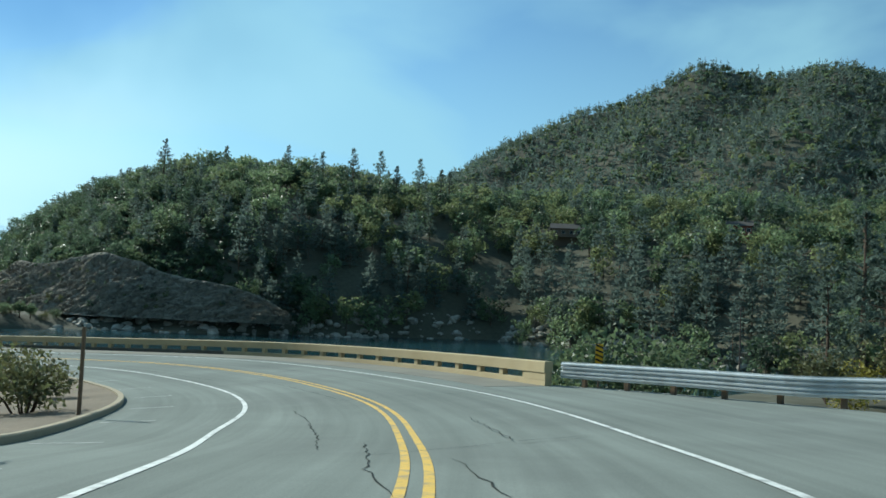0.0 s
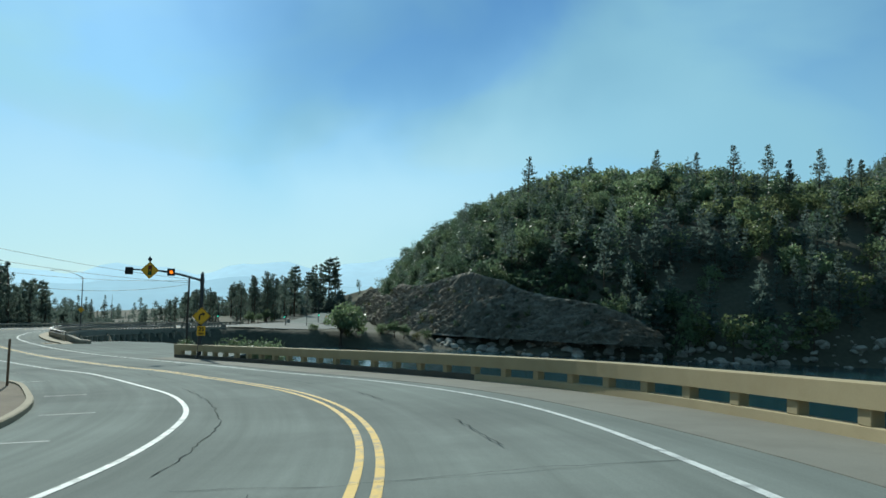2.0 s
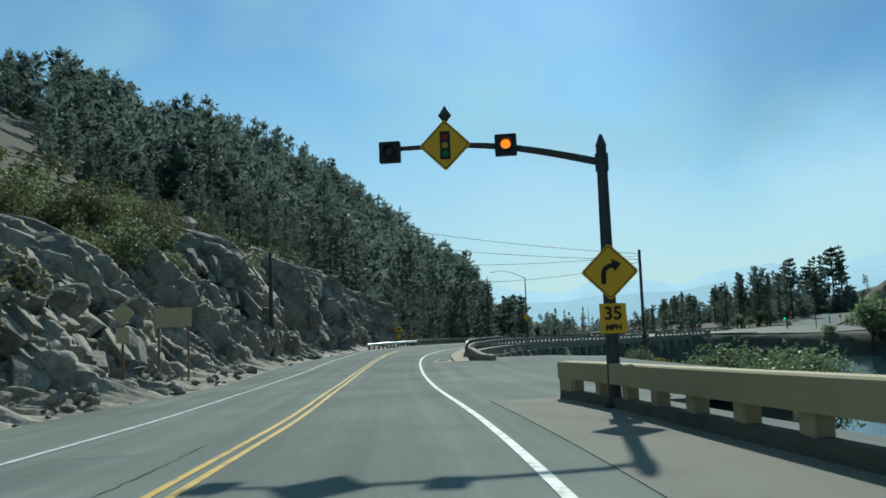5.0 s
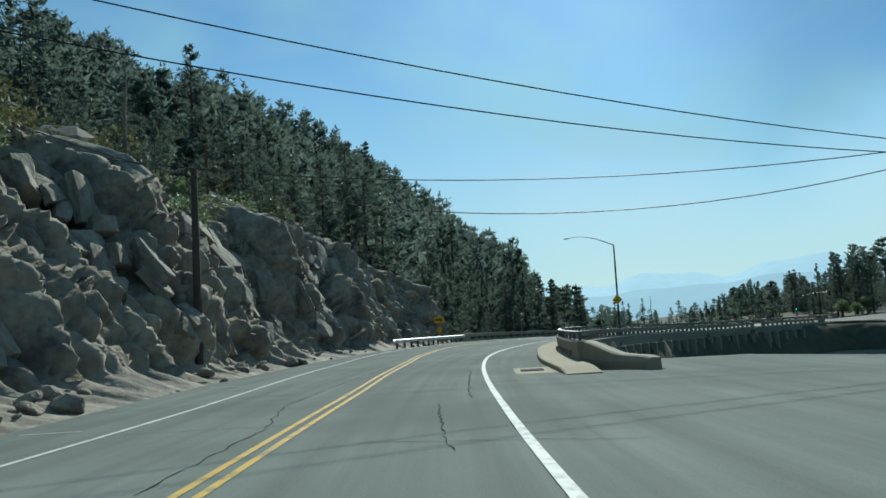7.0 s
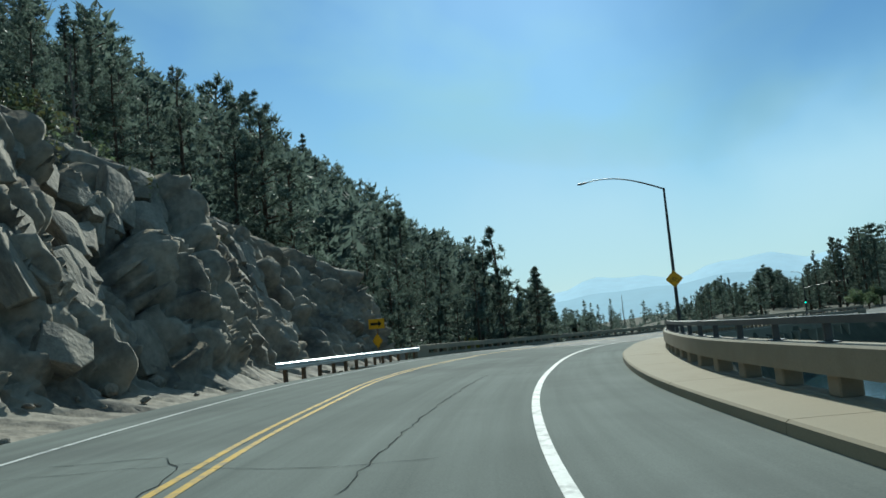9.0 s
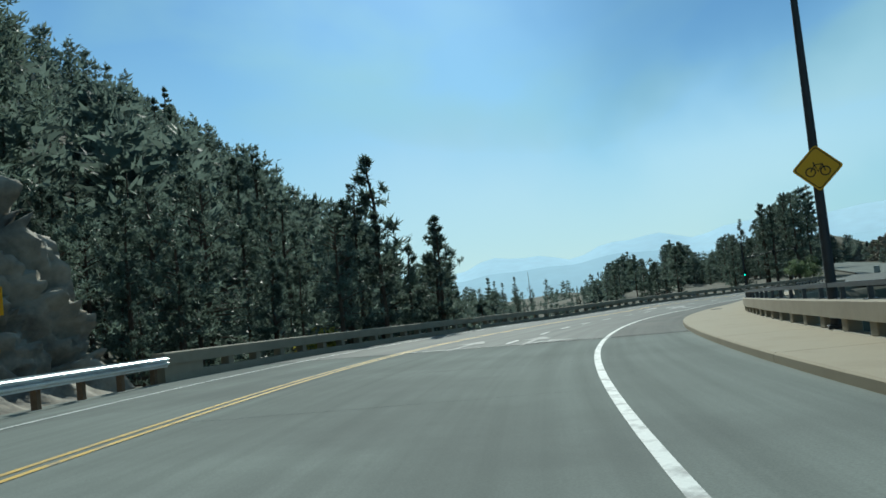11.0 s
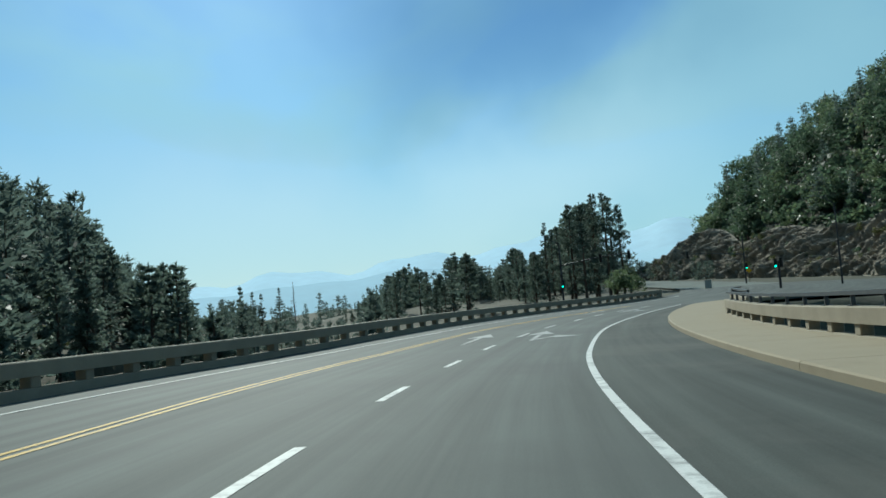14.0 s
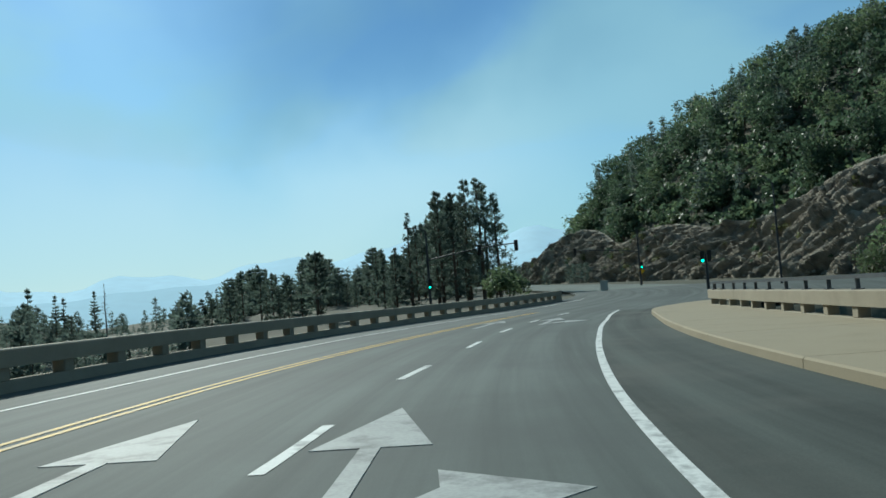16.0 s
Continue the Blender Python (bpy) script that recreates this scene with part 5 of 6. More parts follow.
POLE_A, POLE_B, POLE_C = (Vector((x, y, float(land(np.array([x]), np.array([y]))[0]))) for x, y in ((-76.3, 96.3), (-80.2, 40.4), (-97.45, 60.2)))
utility_pole(POLE_A, 0.8 - POLE_A.z, "dark wooden utility pole behind the turnout", 40, crossarm=False)
utility_pole(POLE_B, 9.8 - POLE_B.z, "dark wooden utility pole on the slope above the road", 10)
utility_pole(POLE_C, 6.6 - POLE_C.z, "dark wooden utility pole among the pines", 50)
utility_pole(Vector((-92.1, 70.4, -7.0)), 9.0, "dark wooden utility pole before the rock face", 0, crossarm=False, thick=1.3)
utility_pole(Vector((64, 160, -13)), 12.5, "weathered utility pole on the far bank", 0)
utility_pole(Vector((-196, 330, -12)), 9.5, "utility pole beside the far cliff", 0)


def cable(name, a, b, sag, label):
    a, b = Vector(a), Vector(b)
    pts = [a.lerp(b, u) + Vector((0, 0, -4 * sag * u * (1 - u))) for u in np.linspace(0, 1, 26)]
    return tagged(part(name, tube_bm(pts, 0.022, 5), CABLE), label, "cable", group="overhead cables")


for za, post, zb, sag in ((0.47, POLE_B, 9.48, 1.52), (0.02, POLE_B, 7.79, 1.74), (0.32, POLE_C, 4.41, 1.7), (-0.18, POLE_C, 6.17, 3.6)):
    cable("overhead_cable", Vector((POLE_A.x, POLE_A.y, za)), Vector((post.x, post.y, zb)), sag, "thin black overhead cable crossing the road")


def traffic_mast(place, turn, height, arm, rise, heads, label, lamp=False):
    """A signal mast; local -x along the arm, -y faces the traffic."""
    root = thing("traffic_signal", pose(*place, 0, 0, turn), label, "traffic signal", group="traffic signals")
    part("pole", tube_bm([(0, 0, -0.4), (0, 0, height * 0.6), (0, 0, height)], [0.16, 0.13, 0.1], 12), DARK_STEEL, root)
    if arm:
        part("arm", tube_bm([(-arm * u, 0, height * 0.62 + rise * math.sin(u * math.pi / 2)) for u in np.linspace(0, 1, 10)], list(np.linspace(0.09, 0.05, 10)), 8), DARK_STEEL, root)
    if lamp:
        part("lamp_arm", tube_bm([(0, 0, height), (-0.9, 0, height + 0.45), (-2.4, 0, height + 0.6)], [0.06, 0.05, 0.03], 8), DARK_STEEL, root)
        part("lamp_head", box_bm(0.6, 0.22, 0.12, (-2.6, 0, height + 0.55), bevel=0.03), DARK_STEEL, root)
    for x, z, green in heads:
        h = part("signal_head", box_bm(0.36, 0.22, 1.1, (0, 0, -0.55), bevel=0.03), HOUSING, root, "black three-lamp signal head")
        h.matrix_local = pose(x, -0.2, z)
        for k, zz in enumerate((0.35, 0.0, -0.35)):
            lit = green and k == 2
            lens = part("lens", disc_bm(0.12, 0.03), GREEN if lit else LENS_OFF, h, "glowing green lens" if lit else "dark lens")
            lens.matrix_local = pose(0, -0.125, zz)
    return root


traffic_mast(Vector((-196.5, 222.1, -11.7)), -6, 8.4, -11.4, 0.9, [(6.9, 5.75, False), (11.3, 5.85, False), (0.3, 2.6, True)], "traffic signal mast with a long arm and luminaire", lamp=True)
traffic_mast(Vector((-183, 261, -11.9)), 14, 8.4, 9.2, 0.8, [(-9.2, 5.9, False), (0.3, 3.2, True)], "traffic signal mast with an arm before the far cliff")
traffic_mast(Vector((-167.5, 223.5, -11.8)), 9, 3.6, 0, 0, [(-0.3, 3.3, True), (0.32, 3.35, False)], "low signal post with two signal heads")
cabinet = thing("signal_cabinet", pose(-183.5, 244, -11.75, 0, 0, 16), "grey roadside signal cabinet on a low plinth", "cabinet")
part("body", box_bm(0.95, 0.7, 1.25, (0, 0, 0.1), bevel=0.03), SIGN_BACK, cabinet)
part("plinth", box_bm(1.15, 0.9, 0.12), CONCRETE, cabinet)
part("lid", box_bm(1.05, 0.8, 0.06, (0, 0, 1.34), bevel=0.015), SIGN_BACK, cabinet)
road_sign(Vector((-184.5, 268, -11.9)), 15, 2.4, [lambda root: diamond(root, 0.75, 0, 2.3, -0.07)], "yellow diamond sign at the foot of the far cliff")

# drain beside the kerb at the start of the bridge footway
drain = tagged(strip("drain_apron", 122.4, 125.9, 0.7, -1.95, lambda s: KERB_2(s) + 0.05, PAVING, 0.008, thick=0.1), "pale concrete drain apron with an iron grate", "drain")
shared = None
for k in range(9):
    s = 123.75 + k * 0.12
    if shared is None:
        shared = part("grate_bar", box_bm(0.8, 0.035, 0.02), GRATE, drain)
        bar = shared
    else:
        bar = part_mesh("grate_bar", shared.data, drain)
    bar.matrix_local = ring(s, -2.55, 0.012)
first = None
for k in range(7):
    o = -2.55 - 0.36 + k * 0.12
    if first is None:
        bar = first = part("grate_bar", box_bm(0.03, 1.05, 0.018), GRATE, drain)
    else:
        bar = part_mesh("grate_bar", first.data, drain)
    bar.matrix_local = ring(124.23, o, 0.013)
# thin black plate stands in for the shade of a pit under the bars
shade_plate = part("grate_pit", box_bm(0.86, 1.15, 0.006), SIGN_BLACK, drain)
shade_plate.matrix_local = ring(124.23, -2.55, 0.0055)
tagged(part("manhole_cover", disc_bm(0.36, 0.02, 24), GRATE), "round iron cover set in the footway", "manhole cover").matrix_world = ring(214.5, -5.3, 0.186) @ pose(0, 0, 0, 90, 0, 0)


# ---- plants ----
def tri_soup(centres, size, rnd, out=None, flat=0.5, long=1.0, wide=0.45):
    """One small triangular spray of leaves at each centre."""
    n = len(centres)
    a, b = rnd.normal(size=(n, 3)), rnd.normal(size=(n, 3))
    if out is not None:
        a = a * 0.7 + out * 1.3
    a[:, 2] *= flat
    a /= np.linalg.norm(a, axis=1)[:, None] + 1e-6
    b -= a * (a * b).sum(1)[:, None]
    b /= np.linalg.norm(b, axis=1)[:, None] + 1e-6
    k = (size * rnd.uniform(0.6, 1.3, n))[:, None]
    v = np.stack([centres - b * k * wide, centres + b * k * wide, centres + a * k * long], 1)
    return v.reshape(-1, 3)


def pine_crown(height, radius, limbs, clumps, per, leaf, rnd, bare=0.25, power=0.85, tuft=0.5, brush=False):
    """Sprays of needles in tufts along rising and drooping limbs; also gives the limbs themselves. brush: each tuft is a round brush of thin needles."""
    if brush:
        f = np.minimum(rnd.uniform(0, 1, limbs) ** 0.9, 0.985)
    else:
        whorls = max(6, limbs // 5)
        f = np.minimum((rnd.randint(0, whorls, limbs) + rnd.uniform(-0.15, 0.15, limbs) + 0.2) / whorls, 0.985)
    z = height * (bare + (1 - bare) * f)
    length = radius * ((1 - f) ** power * rnd.uniform(0.35 if brush else 0.5, 1.15, limbs) + (0.1 if brush else 0.04))
    az = rnd.uniform(0, math.tau, limbs) + np.arange(limbs) * 2.4
    way = np.stack([np.cos(az), np.sin(az), 0.75 * f - 0.18 + rnd.uniform(-0.15, 0.15, limbs)], 1)
    u = rnd.uniform(0, 1, (limbs, clumps)) ** (0.6 if brush else 1.0) * 0.75 + 0.3
    c = np.zeros((limbs, clumps, 3))
    c[:, :, 2] = z[:, None]
    c += way[:, None, :] * (length[:, None] * u)[:, :, None]
    c[:, :, 2] += 0.16 * length[:, None] * u ** 2
    c += rnd.normal(size=c.shape) * np.array([0.12, 0.12, 0.06]) * np.repeat(length, clumps).reshape(limbs, clumps, 1) * (1.0 if brush else 0.7)
    c = c.reshape(-1, 3)
    o = np.repeat(way, clumps, 0)
    fit = np.repeat(0.55 + 0.45 * np.minimum(1, np.repeat(length, clumps) / (0.5 * radius)), per)
    n = len(c) * per
    if brush:
        cc = np.repeat(c, per, 0) + rnd.normal(size=(n, 3)) * tuft * fit[:, None]
        v = tri_soup(cc, leaf * fit, rnd, np.repeat(o, per, 0) * 0.35 + np.array([0, 0, 0.3]), 1.0, 1.25, 0.19)
    else:
        cc = np.repeat(c, per, 0) + rnd.normal(size=(n, 3)) * tuft * np.array([1, 1, 0.5]) * fit[:, None]
        v = tri_soup(cc, leaf * fit, rnd, np.repeat(o, per, 0) + np.array([0, 0, 0.35]), 0.9, 1.25, 0.3)
    top = np.repeat(np.array([[0, 0, height * 0.985]]), 3 * per, 0) + rnd.normal(size=(3 * per, 3)) * tuft * np.array([0.2, 0.2, 0.6])
    v = np.vstack([v, tri_soup(top, leaf * 0.5, rnd, np.tile([[0, 0, 1.0]], (3 * per, 1)), 0.9, 1.25, 0.3)])
    return v, [(np.array([0, 0, zz]), np.array([0, 0, zz + 0.1 * l]) + w * l * 0.9) for zz, w, l in zip(z, way, length)]


def round_crown(height, radius, lobes, leaves, leaf, rnd, low=0.3):
    """Leaves on the skins of several overlapping lobes: an uneven crown with gaps."""
    parts, where = [], []
    for k in range(lobes):
        a, r = rnd.uniform(0, math.tau), radius * rnd.uniform(0.1, 0.72)
        zz = height * rnd.uniform(low + 0.12, 0.86)
        q = radius * rnd.uniform(0.28, 0.5)
        c = np.array([r * math.cos(a), r * math.sin(a), zz])
        where.append(c)
        d = rnd.normal(size=(leaves // lobes, 3))
        d /= np.linalg.norm(d, axis=1)[:, None]
        parts.append(c + d * q * np.array([1, 1, 0.75]) * rnd.uniform(0.65, 1.08, (len(d), 1)))
    c = np.vstack(parts)
    return tri_soup(c, leaf, rnd, None, 0.8, 0.9), where


def soup_mesh(name, v, mat):
    return fast_mesh(name, v, np.arange(len(v)).reshape(-1, 3), mat)


def trunk_bm(height, r, limbs, rnd, keep=14, lean=0.02):
    bm = tube_bm([(rnd.normal() * lean * k, rnd.normal() * lean * k, height * k / 6 - (0.8 if k == 0 else 0)) for k in range(7)], [r * (1.15 - k / 6.2) for k in range(7)], 8)
    for a, b in limbs[::max(1, len(limbs) // keep)]:
        tube_bm([a, a * 0.5 + b * 0.5 + np.array([0, 0, 0.1]), b], [r * 0.22, r * 0.16, r * 0.05], 4, bm)
    return bm


PROTO = {}


def plant(kind, place, size=1.0, turn=0.0):
    """One plant, built at its first use and copied afterwards."""
    m = pose(*place, 0, 0, turn) @ Matrix.Diagonal((size, size, size, 1))
    if kind in PROTO:
        k = 1 / PROTO[kind].scale.x
        return copy_thing(PROTO[kind], m @ Matrix.Diagonal((k, k, k, 1)))
    rnd = np.random.RandomState(len(PROTO) * 17 + 5)
    v, look_at = KINDS[kind](rnd)
    name, label, category, group, crown_mat, bm, bark = look_at
    root = thing(name, label=label, category=category, group=group)
    if bm is not None:
        part("trunk" if name != "bush" else "stems", bm, bark, root)
    if v is not None:
        part_mesh("crown" if name != "bush" else "foliage", soup_mesh("crown", v, crown_mat), root)
    root.matrix_world = m
    PROTO[kind] = root
    return root


def make_pine(height, radius, limbs, clumps, per, leaf, tuft, bare, power, label, brush=False):
    def go(rnd):
        v, l = pine_crown(height, radius, limbs, clumps, per, leaf, rnd, bare, power, tuft, brush)
        return v, ("pine_tree", label, "pine tree", "pine trees", NEEDLES, trunk_bm(height * 0.97, height * 0.013 + 0.05, l, rnd, keep=26 if brush else 12), BARK)
    return go


def make_oak(height, radius, lobes, leaves, leaf, mat, label):
    def go(rnd):
        v, c = round_crown(height, radius, lobes, leaves, leaf, rnd)
        l = [(np.array([0, 0, height * 0.3]), q) for q in c]
        return v, ("oak_tree", label, "oak tree", "oak trees", mat, trunk_bm(height * 0.6, 0.22, l, rnd), BARK)
    return go


def make_bush(height, radius, lobes, leaves, leaf, mat, label):
    def go(rnd):
        v, c = round_crown(height, radius, lobes, leaves, leaf, rnd, low=0.0)
        bm = bmesh.new()
        for q in c[:8]:
            tube_bm([(0, 0, -0.2), q * 0.5 + np.array([0, 0, 0.05]), q], [0.04, 0.03, 0.01], 4, bm)
        return v, ("bush", label, "bush", "roadside bushes", mat, bm, BARK)
    return go


def make_snag(rnd):
    f = np.linspace(0.35, 0.98, 34)
    l = []
    for q in f:
        a, n = rnd.uniform(0, math.tau), 2.6 * (1.1 - q) * rnd.uniform(0.4, 1.1)
        l.append((np.array([0, 0, 16 * q]), np.array([n * math.cos(a), n * math.sin(a), 16 * q + rnd.uniform(-0.2, 0.6)])))
    return None, ("dead_tree", "bare grey dead tree with broken limbs", "dead tree", "dead trees", BARK, trunk_bm(16, 0.24, l, rnd, keep=34), DEADWOOD)


KINDS = {
    "pine_a": make_pine(18, 3.8, 105, 5, 10, 0.36, 0.11, 0.1, 1.0, "tall dark green pine with tufted limbs", brush=True),
    "pine_b": make_pine(20, 2.9, 125, 4, 9, 0.36, 0.11, 0.06, 1.05, "narrow dark green conifer with a pointed top", brush=True),
    "pine_c": make_pine(15, 3.7, 44, 6, 11, 0.34, 0.13, 0.36, 0.6, "open-crowned dark pine with a clear trunk", brush=True),
    "pine_d": make_pine(11, 2.3, 62, 4, 12, 0.32, 0.09, 0.06, 0.95, "young bushy pine with upright tufts", brush=True),
    "pine_e": make_pine(22, 5.2, 90, 6, 9, 0.44, 0.15, 0.15, 0.95, "large old pine with a broad broken crown", brush=True),
    "far_a": make_pine(18, 3.3, 70, 4, 4, 0.78, 0.28, 0.12, 1.05, "tall pine dim in the smoke"),
    "far_b": make_pine(20, 3.0, 80, 4, 4, 0.78, 0.28, 0.06, 1.15, "narrow pointed conifer dim in the smoke"),
    "far_c": make_pine(15, 3.4, 50, 4, 5, 0.76, 0.32, 0.28, 0.8, "open pine dim in the smoke"),
    "oak_a": make_oak(9, 4.2, 14, 2600, 0.42, LEAVES, "leafy green oak with a rounded crown"),
    "oak_b": make_oak(7, 3.6, 11, 2000, 0.40, LEAVES, "small spreading green oak"),
    "bush_a": make_bush(1.8, 1.7, 12, 1300, 0.15, SCRUB, "dry grey-green chaparral bush on the slope"),
    "bush_b": make_bush(2.6, 2.2, 14, 1900, 0.17, LEAVES, "leafy green shrub among the rocks"),
    "bush_c": make_bush(1.3, 1.3, 8, 700, 0.16, LEAVES_YELLOW, "bright yellow flowering bush beside the road"),
    "bush_d": make_bush(3.2, 2.4, 16, 1900, 0.19, SCRUB, "tall olive chaparral shrub above the road cut"),
    "snag": make_snag,
}
TALL = {"bush_d": 3.2, "far_a": 18, "far_b": 20, "far_c": 15, "pine_a": 18, "pine_b": 20, "pine_c": 15, "pine_d": 11, "pine_e": 22, "oak_a": 9, "oak_b": 7, "snag": 16, "bush_a": 1.8, "bush_b": 2.6, "bush_c": 1.3}
spot = random.Random(21)


def ground_at(x, y):
    return float(land(np.array([x]), np.array([y]))[0])


def skyline(rows, x0, y0, z0, lift=0.0):
    """Tree tops as seen from one place on the road: bearing left of north in degrees, and slope."""
    b, k = zip(*sorted(rows))

    def limit(x, y):
        d = np.hypot(x - x0, y - y0)
        return z0 + d * (lift + np.interp(np.degrees(np.arctan2(-(x - x0), y - y0)), b, k))
    return limit


CUT_TOPS = [skyline([(56.4, -.01), (59, .023), (61.5, .054), (64.5, .112), (67, .135), (70.5, .161), (72.1, .204), (75.8, .213), (79.4, .24), (82.8, .235), (84.6, .215), (86, .25), (89.5, .265), (96, .25)], -23.5, 52.2, -3.2, 0.025),
            skyline([(55.7, 0), (57, .05), (60, .1), (63, .113), (66.9, .18), (70.8, .2), (74.2, .257), (77.1, .29), (79, .307), (83.5, .306), (85, .36), (87, .366), (89.5, .335), (91.2, .4), (100, .45)], -79.6, 77.3, -5.7, 0.012)]
CANYON_TOPS = skyline([(54.5, -.03), (55.4, .01), (57, .056), (59.3, .146), (62.3, .155), (63.3, .165), (64.2, .2), (65.5, .25), (67, .23), (70.4, .21), (73, .25), (75.5, .22), (79, .27), (84, .27)], -124, 107.4, -7.2)
JUNCTION_TOPS = skyline([(22.5, 0), (24.6, .015), (25.5, .068), (26.8, .103), (28.3, .106), (30, .077), (31.7, .037), (33.5, .052), (35.4, .016), (36.5, .04), (38.2, .056), (39.9, .018), (42, .039), (45, .012), (46.2, -.01), (48.6, -.04),
                         (54, -.03), (56.4, .01), (57.8, -.03), (59.2, .02), (60.6, .07), (62.4, .064), (64.2, .085), (70, .12)], -149, 139, -8.9)


def below_tops(x, y):
    return np.minimum(CUT_TOPS[0](x, y), CUT_TOPS[1](x, y))


def stand(kind, x, y, top=None, size=None, dz=-0.3):
    z = ground_at(x, y) + dz
    k = size if size else max(0.3, (top - z) / TALL[kind])
    return plant(kind, (x, y, z), k, spot.uniform(0, 360))


# pines below the canyon parapet, tops standing over it
def tall_pine(x, y, top, kinds=("pine_a", "pine_b", "pine_c", "pine_d", "pine_e")):
    """A pine of the kind whose own height suits its place best."""
    need = top - ground_at(x, y) + 0.3
    kinds = sorted(kinds, key=lambda k: abs(TALL[k] - need))
    return stand(spot.choice(kinds[:3]), x, y, top=top)


stand("pine_d", -163.1, 126.2, top=4.1)
stand("pine_d", -160.8, 129.9, top=-1.0)
stand("pine_d", -162.8, 128.6, top=-3.0)
stand("pine_b", -163.0, 124.4, top=2.0)
for k in range(48):
    s, o = spot.uniform(180, 215), 15 + 34 * spot.random() ** 1.2
    p = at(s, o)
    tall_pine(p.x, p.y, CANYON_TOPS(p.x, p.y) - 1.0 - 5.0 * spot.random() ** 2)
for s, o in ((192, 14.8), (197, 15.0), (203, 14.8), (209, 15.4)):
    p = at(s, o)
    stand("bush_b", p.x, p.y, size=spot.uniform(0.4, 0.6), dz=0.2)
p = at(199, 14.4)
stand("bush_c", p.x, p.y, size=1.6, dz=0.6)

# single tall pines on the slope over the road
for kind, x, y, top in (("pine_e", -157, 76, 31), ("pine_a", -152, 72, 26), ("pine_c", -184, 86.5, 33), ("pine_c", -198, 102, 31.6), ("pine_e", -178, 102, 24), ("pine_b", -210, 135, 15.4), ("pine_a", -206, 131, 13), ("pine_d", -159.5, 129.3, -1.1), ("pine_b", -170, 136, -0.8)):
    stand(kind, x, y, top=top)
stand("far_b", -367, 166, top=71)
stand("far_a", -425, 183, top=84)

# pines and scrub above the road cut
for k in range(150):
    s = spot.uniform(70, 186)
    o = TOE(s) + (20 if s < 118 else 10) + 32 * spot.random() ** 1.3
    p = at(s, o)
    tall = below_tops(p.x, p.y) - ground_at(p.x, p.y)
    if tall < 4:
        continue
    kind = spot.choice(["pine_a", "pine_c", "pine_e", "pine_c", "pine_e", "pine_b"] if o < TOE(s) + 24 else ["far_a", "far_b", "far_b", "far_c"])
    stand(kind, p.x, p.y, size=min(tall, spot.uniform(11, 25)) * spot.uniform(0.85, 1.03) / TALL[kind])
for k in range(95):
    s = spot.uniform(58, 184)
    o = TOE(s) + 5.5 + 14 * spot.random() ** 1.4 + (2 if s > 110 else 0)
    p = at(s, o)
    stand(spot.choice(["bush_a", "bush_a", "bush_b"]), p.x, p.y, size=spot.uniform(0.7, 1.5), dz=0.0)
for k in range(46):
    s = spot.uniform(84, 160)
    p = at(s, TOE(s) + (5.5 if s < 105 else 8.0) + 8 * spot.random())
    stand(spot.choice(["bush_d", "bush_d", "bush_b"]), p.x, p.y, size=spot.uniform(0.7, 1.4), dz=0.0)
for s, o in ((150, 17), (163, 22), (139, 20)):
    p = at(s, o)
    stand("snag", p.x, p.y, size=spot.uniform(0.5, 0.7))

# big pines high on the slope over the canyon
for b, d, k in ((75.5, 170, 0.95), (76.8, 176, 1.0), (78, 168, 0.97), (79.2, 180, 1.0), (80.5, 172, 0.93), (81.8, 178, 1.0), (83.2, 170, 0.96), (74.2, 165, 0.85)):
    x, y = -124 - d * math.sin(radians(b)), 107.4 + d * math.cos(radians(b))
    tall = -7.2 + d * 0.31 * k - ground_at(x, y)
    if 6 < tall < 34:
        stand("far_a" if d % 4 else "far_b", x, y, size=min(tall, 26) / 19)

# roadside plants
stand("bush_a", *at(9.5, 8.6)[:2], size=0.9, dz=0.2)
stand("bush_a", *at(6.5, 8.2)[:2], size=0.8, dz=0.2)
stand("pine_d", *at(11.5, 9.0)[:2], size=0.2, dz=0.2)
for s, o, k in ((16, 11, 0.8), (24, 10.5, 1.0), (33, 11, 0.9), (44, 11.5, 1.1), (54, 12.5, 1.2)):
    stand("bush_a", *at(s, o)[:2], size=k, dz=0.1)
stand("pine_d", 20.5, 36.4, top=5.8)
stand("pine_d", 19.4, 37.6, top=2.6)
stand("pine_c", 23.5, 39.5, top=4.8)
for x, y, k, kind in ((10.2, 43, 2.1, "bush_b"), (13.5, 45, 1.9, "bush_b"), (7.5, 44.5, 1.7, "bush_b"), (15.2, 29.5, 0.9, "bush_a"), (17, 31, 1.0, "bush_c"), (14.6, 26.6, 0.55, "bush_c"), (19, 30, 1.2, "bush_a"), (24, 33, 1.3, "bush_b")):
    stand(kind, x, y, size=k, dz=0.4)
for s, o, k in ((97, -16.5, 2.0), (99, -17.5, 2.2), (101, -17, 2.3), (103.5, -17.5, 2.2), (105, -16.5, 2.1), (109, -17, 1.9), (93, -13, 1.2), (95, -15, 1.6), (112, -17.5, 1.6), (117, -15.5, 1.2)):
    stand("bush_b", *at(s, o)[:2], size=k * 0.52, dz=0.0)
stand("bush_c", *at(113, -15.5)[:2], size=0.8, dz=0.1)

# tall pines standing over the crest of the hill across the lake
for x, y, top in ((-42, 338, 62), (-30, 342, 64), (-22, 336, 60), (-12, 344, 66), (-2, 340, 68), (2, 346, 67), (-55, 332, 64), (-70, 330, 63), (-95, 322, 62), (-120, 318, 61), (14, 348, 63), (28, 350, 60)):
    kind = "pine_a" if x % 3 else "pine_e"
    stand(kind, x, y, size=min(1.1, max(0.6, (top - ground_at(x, y)) / TALL[kind])))

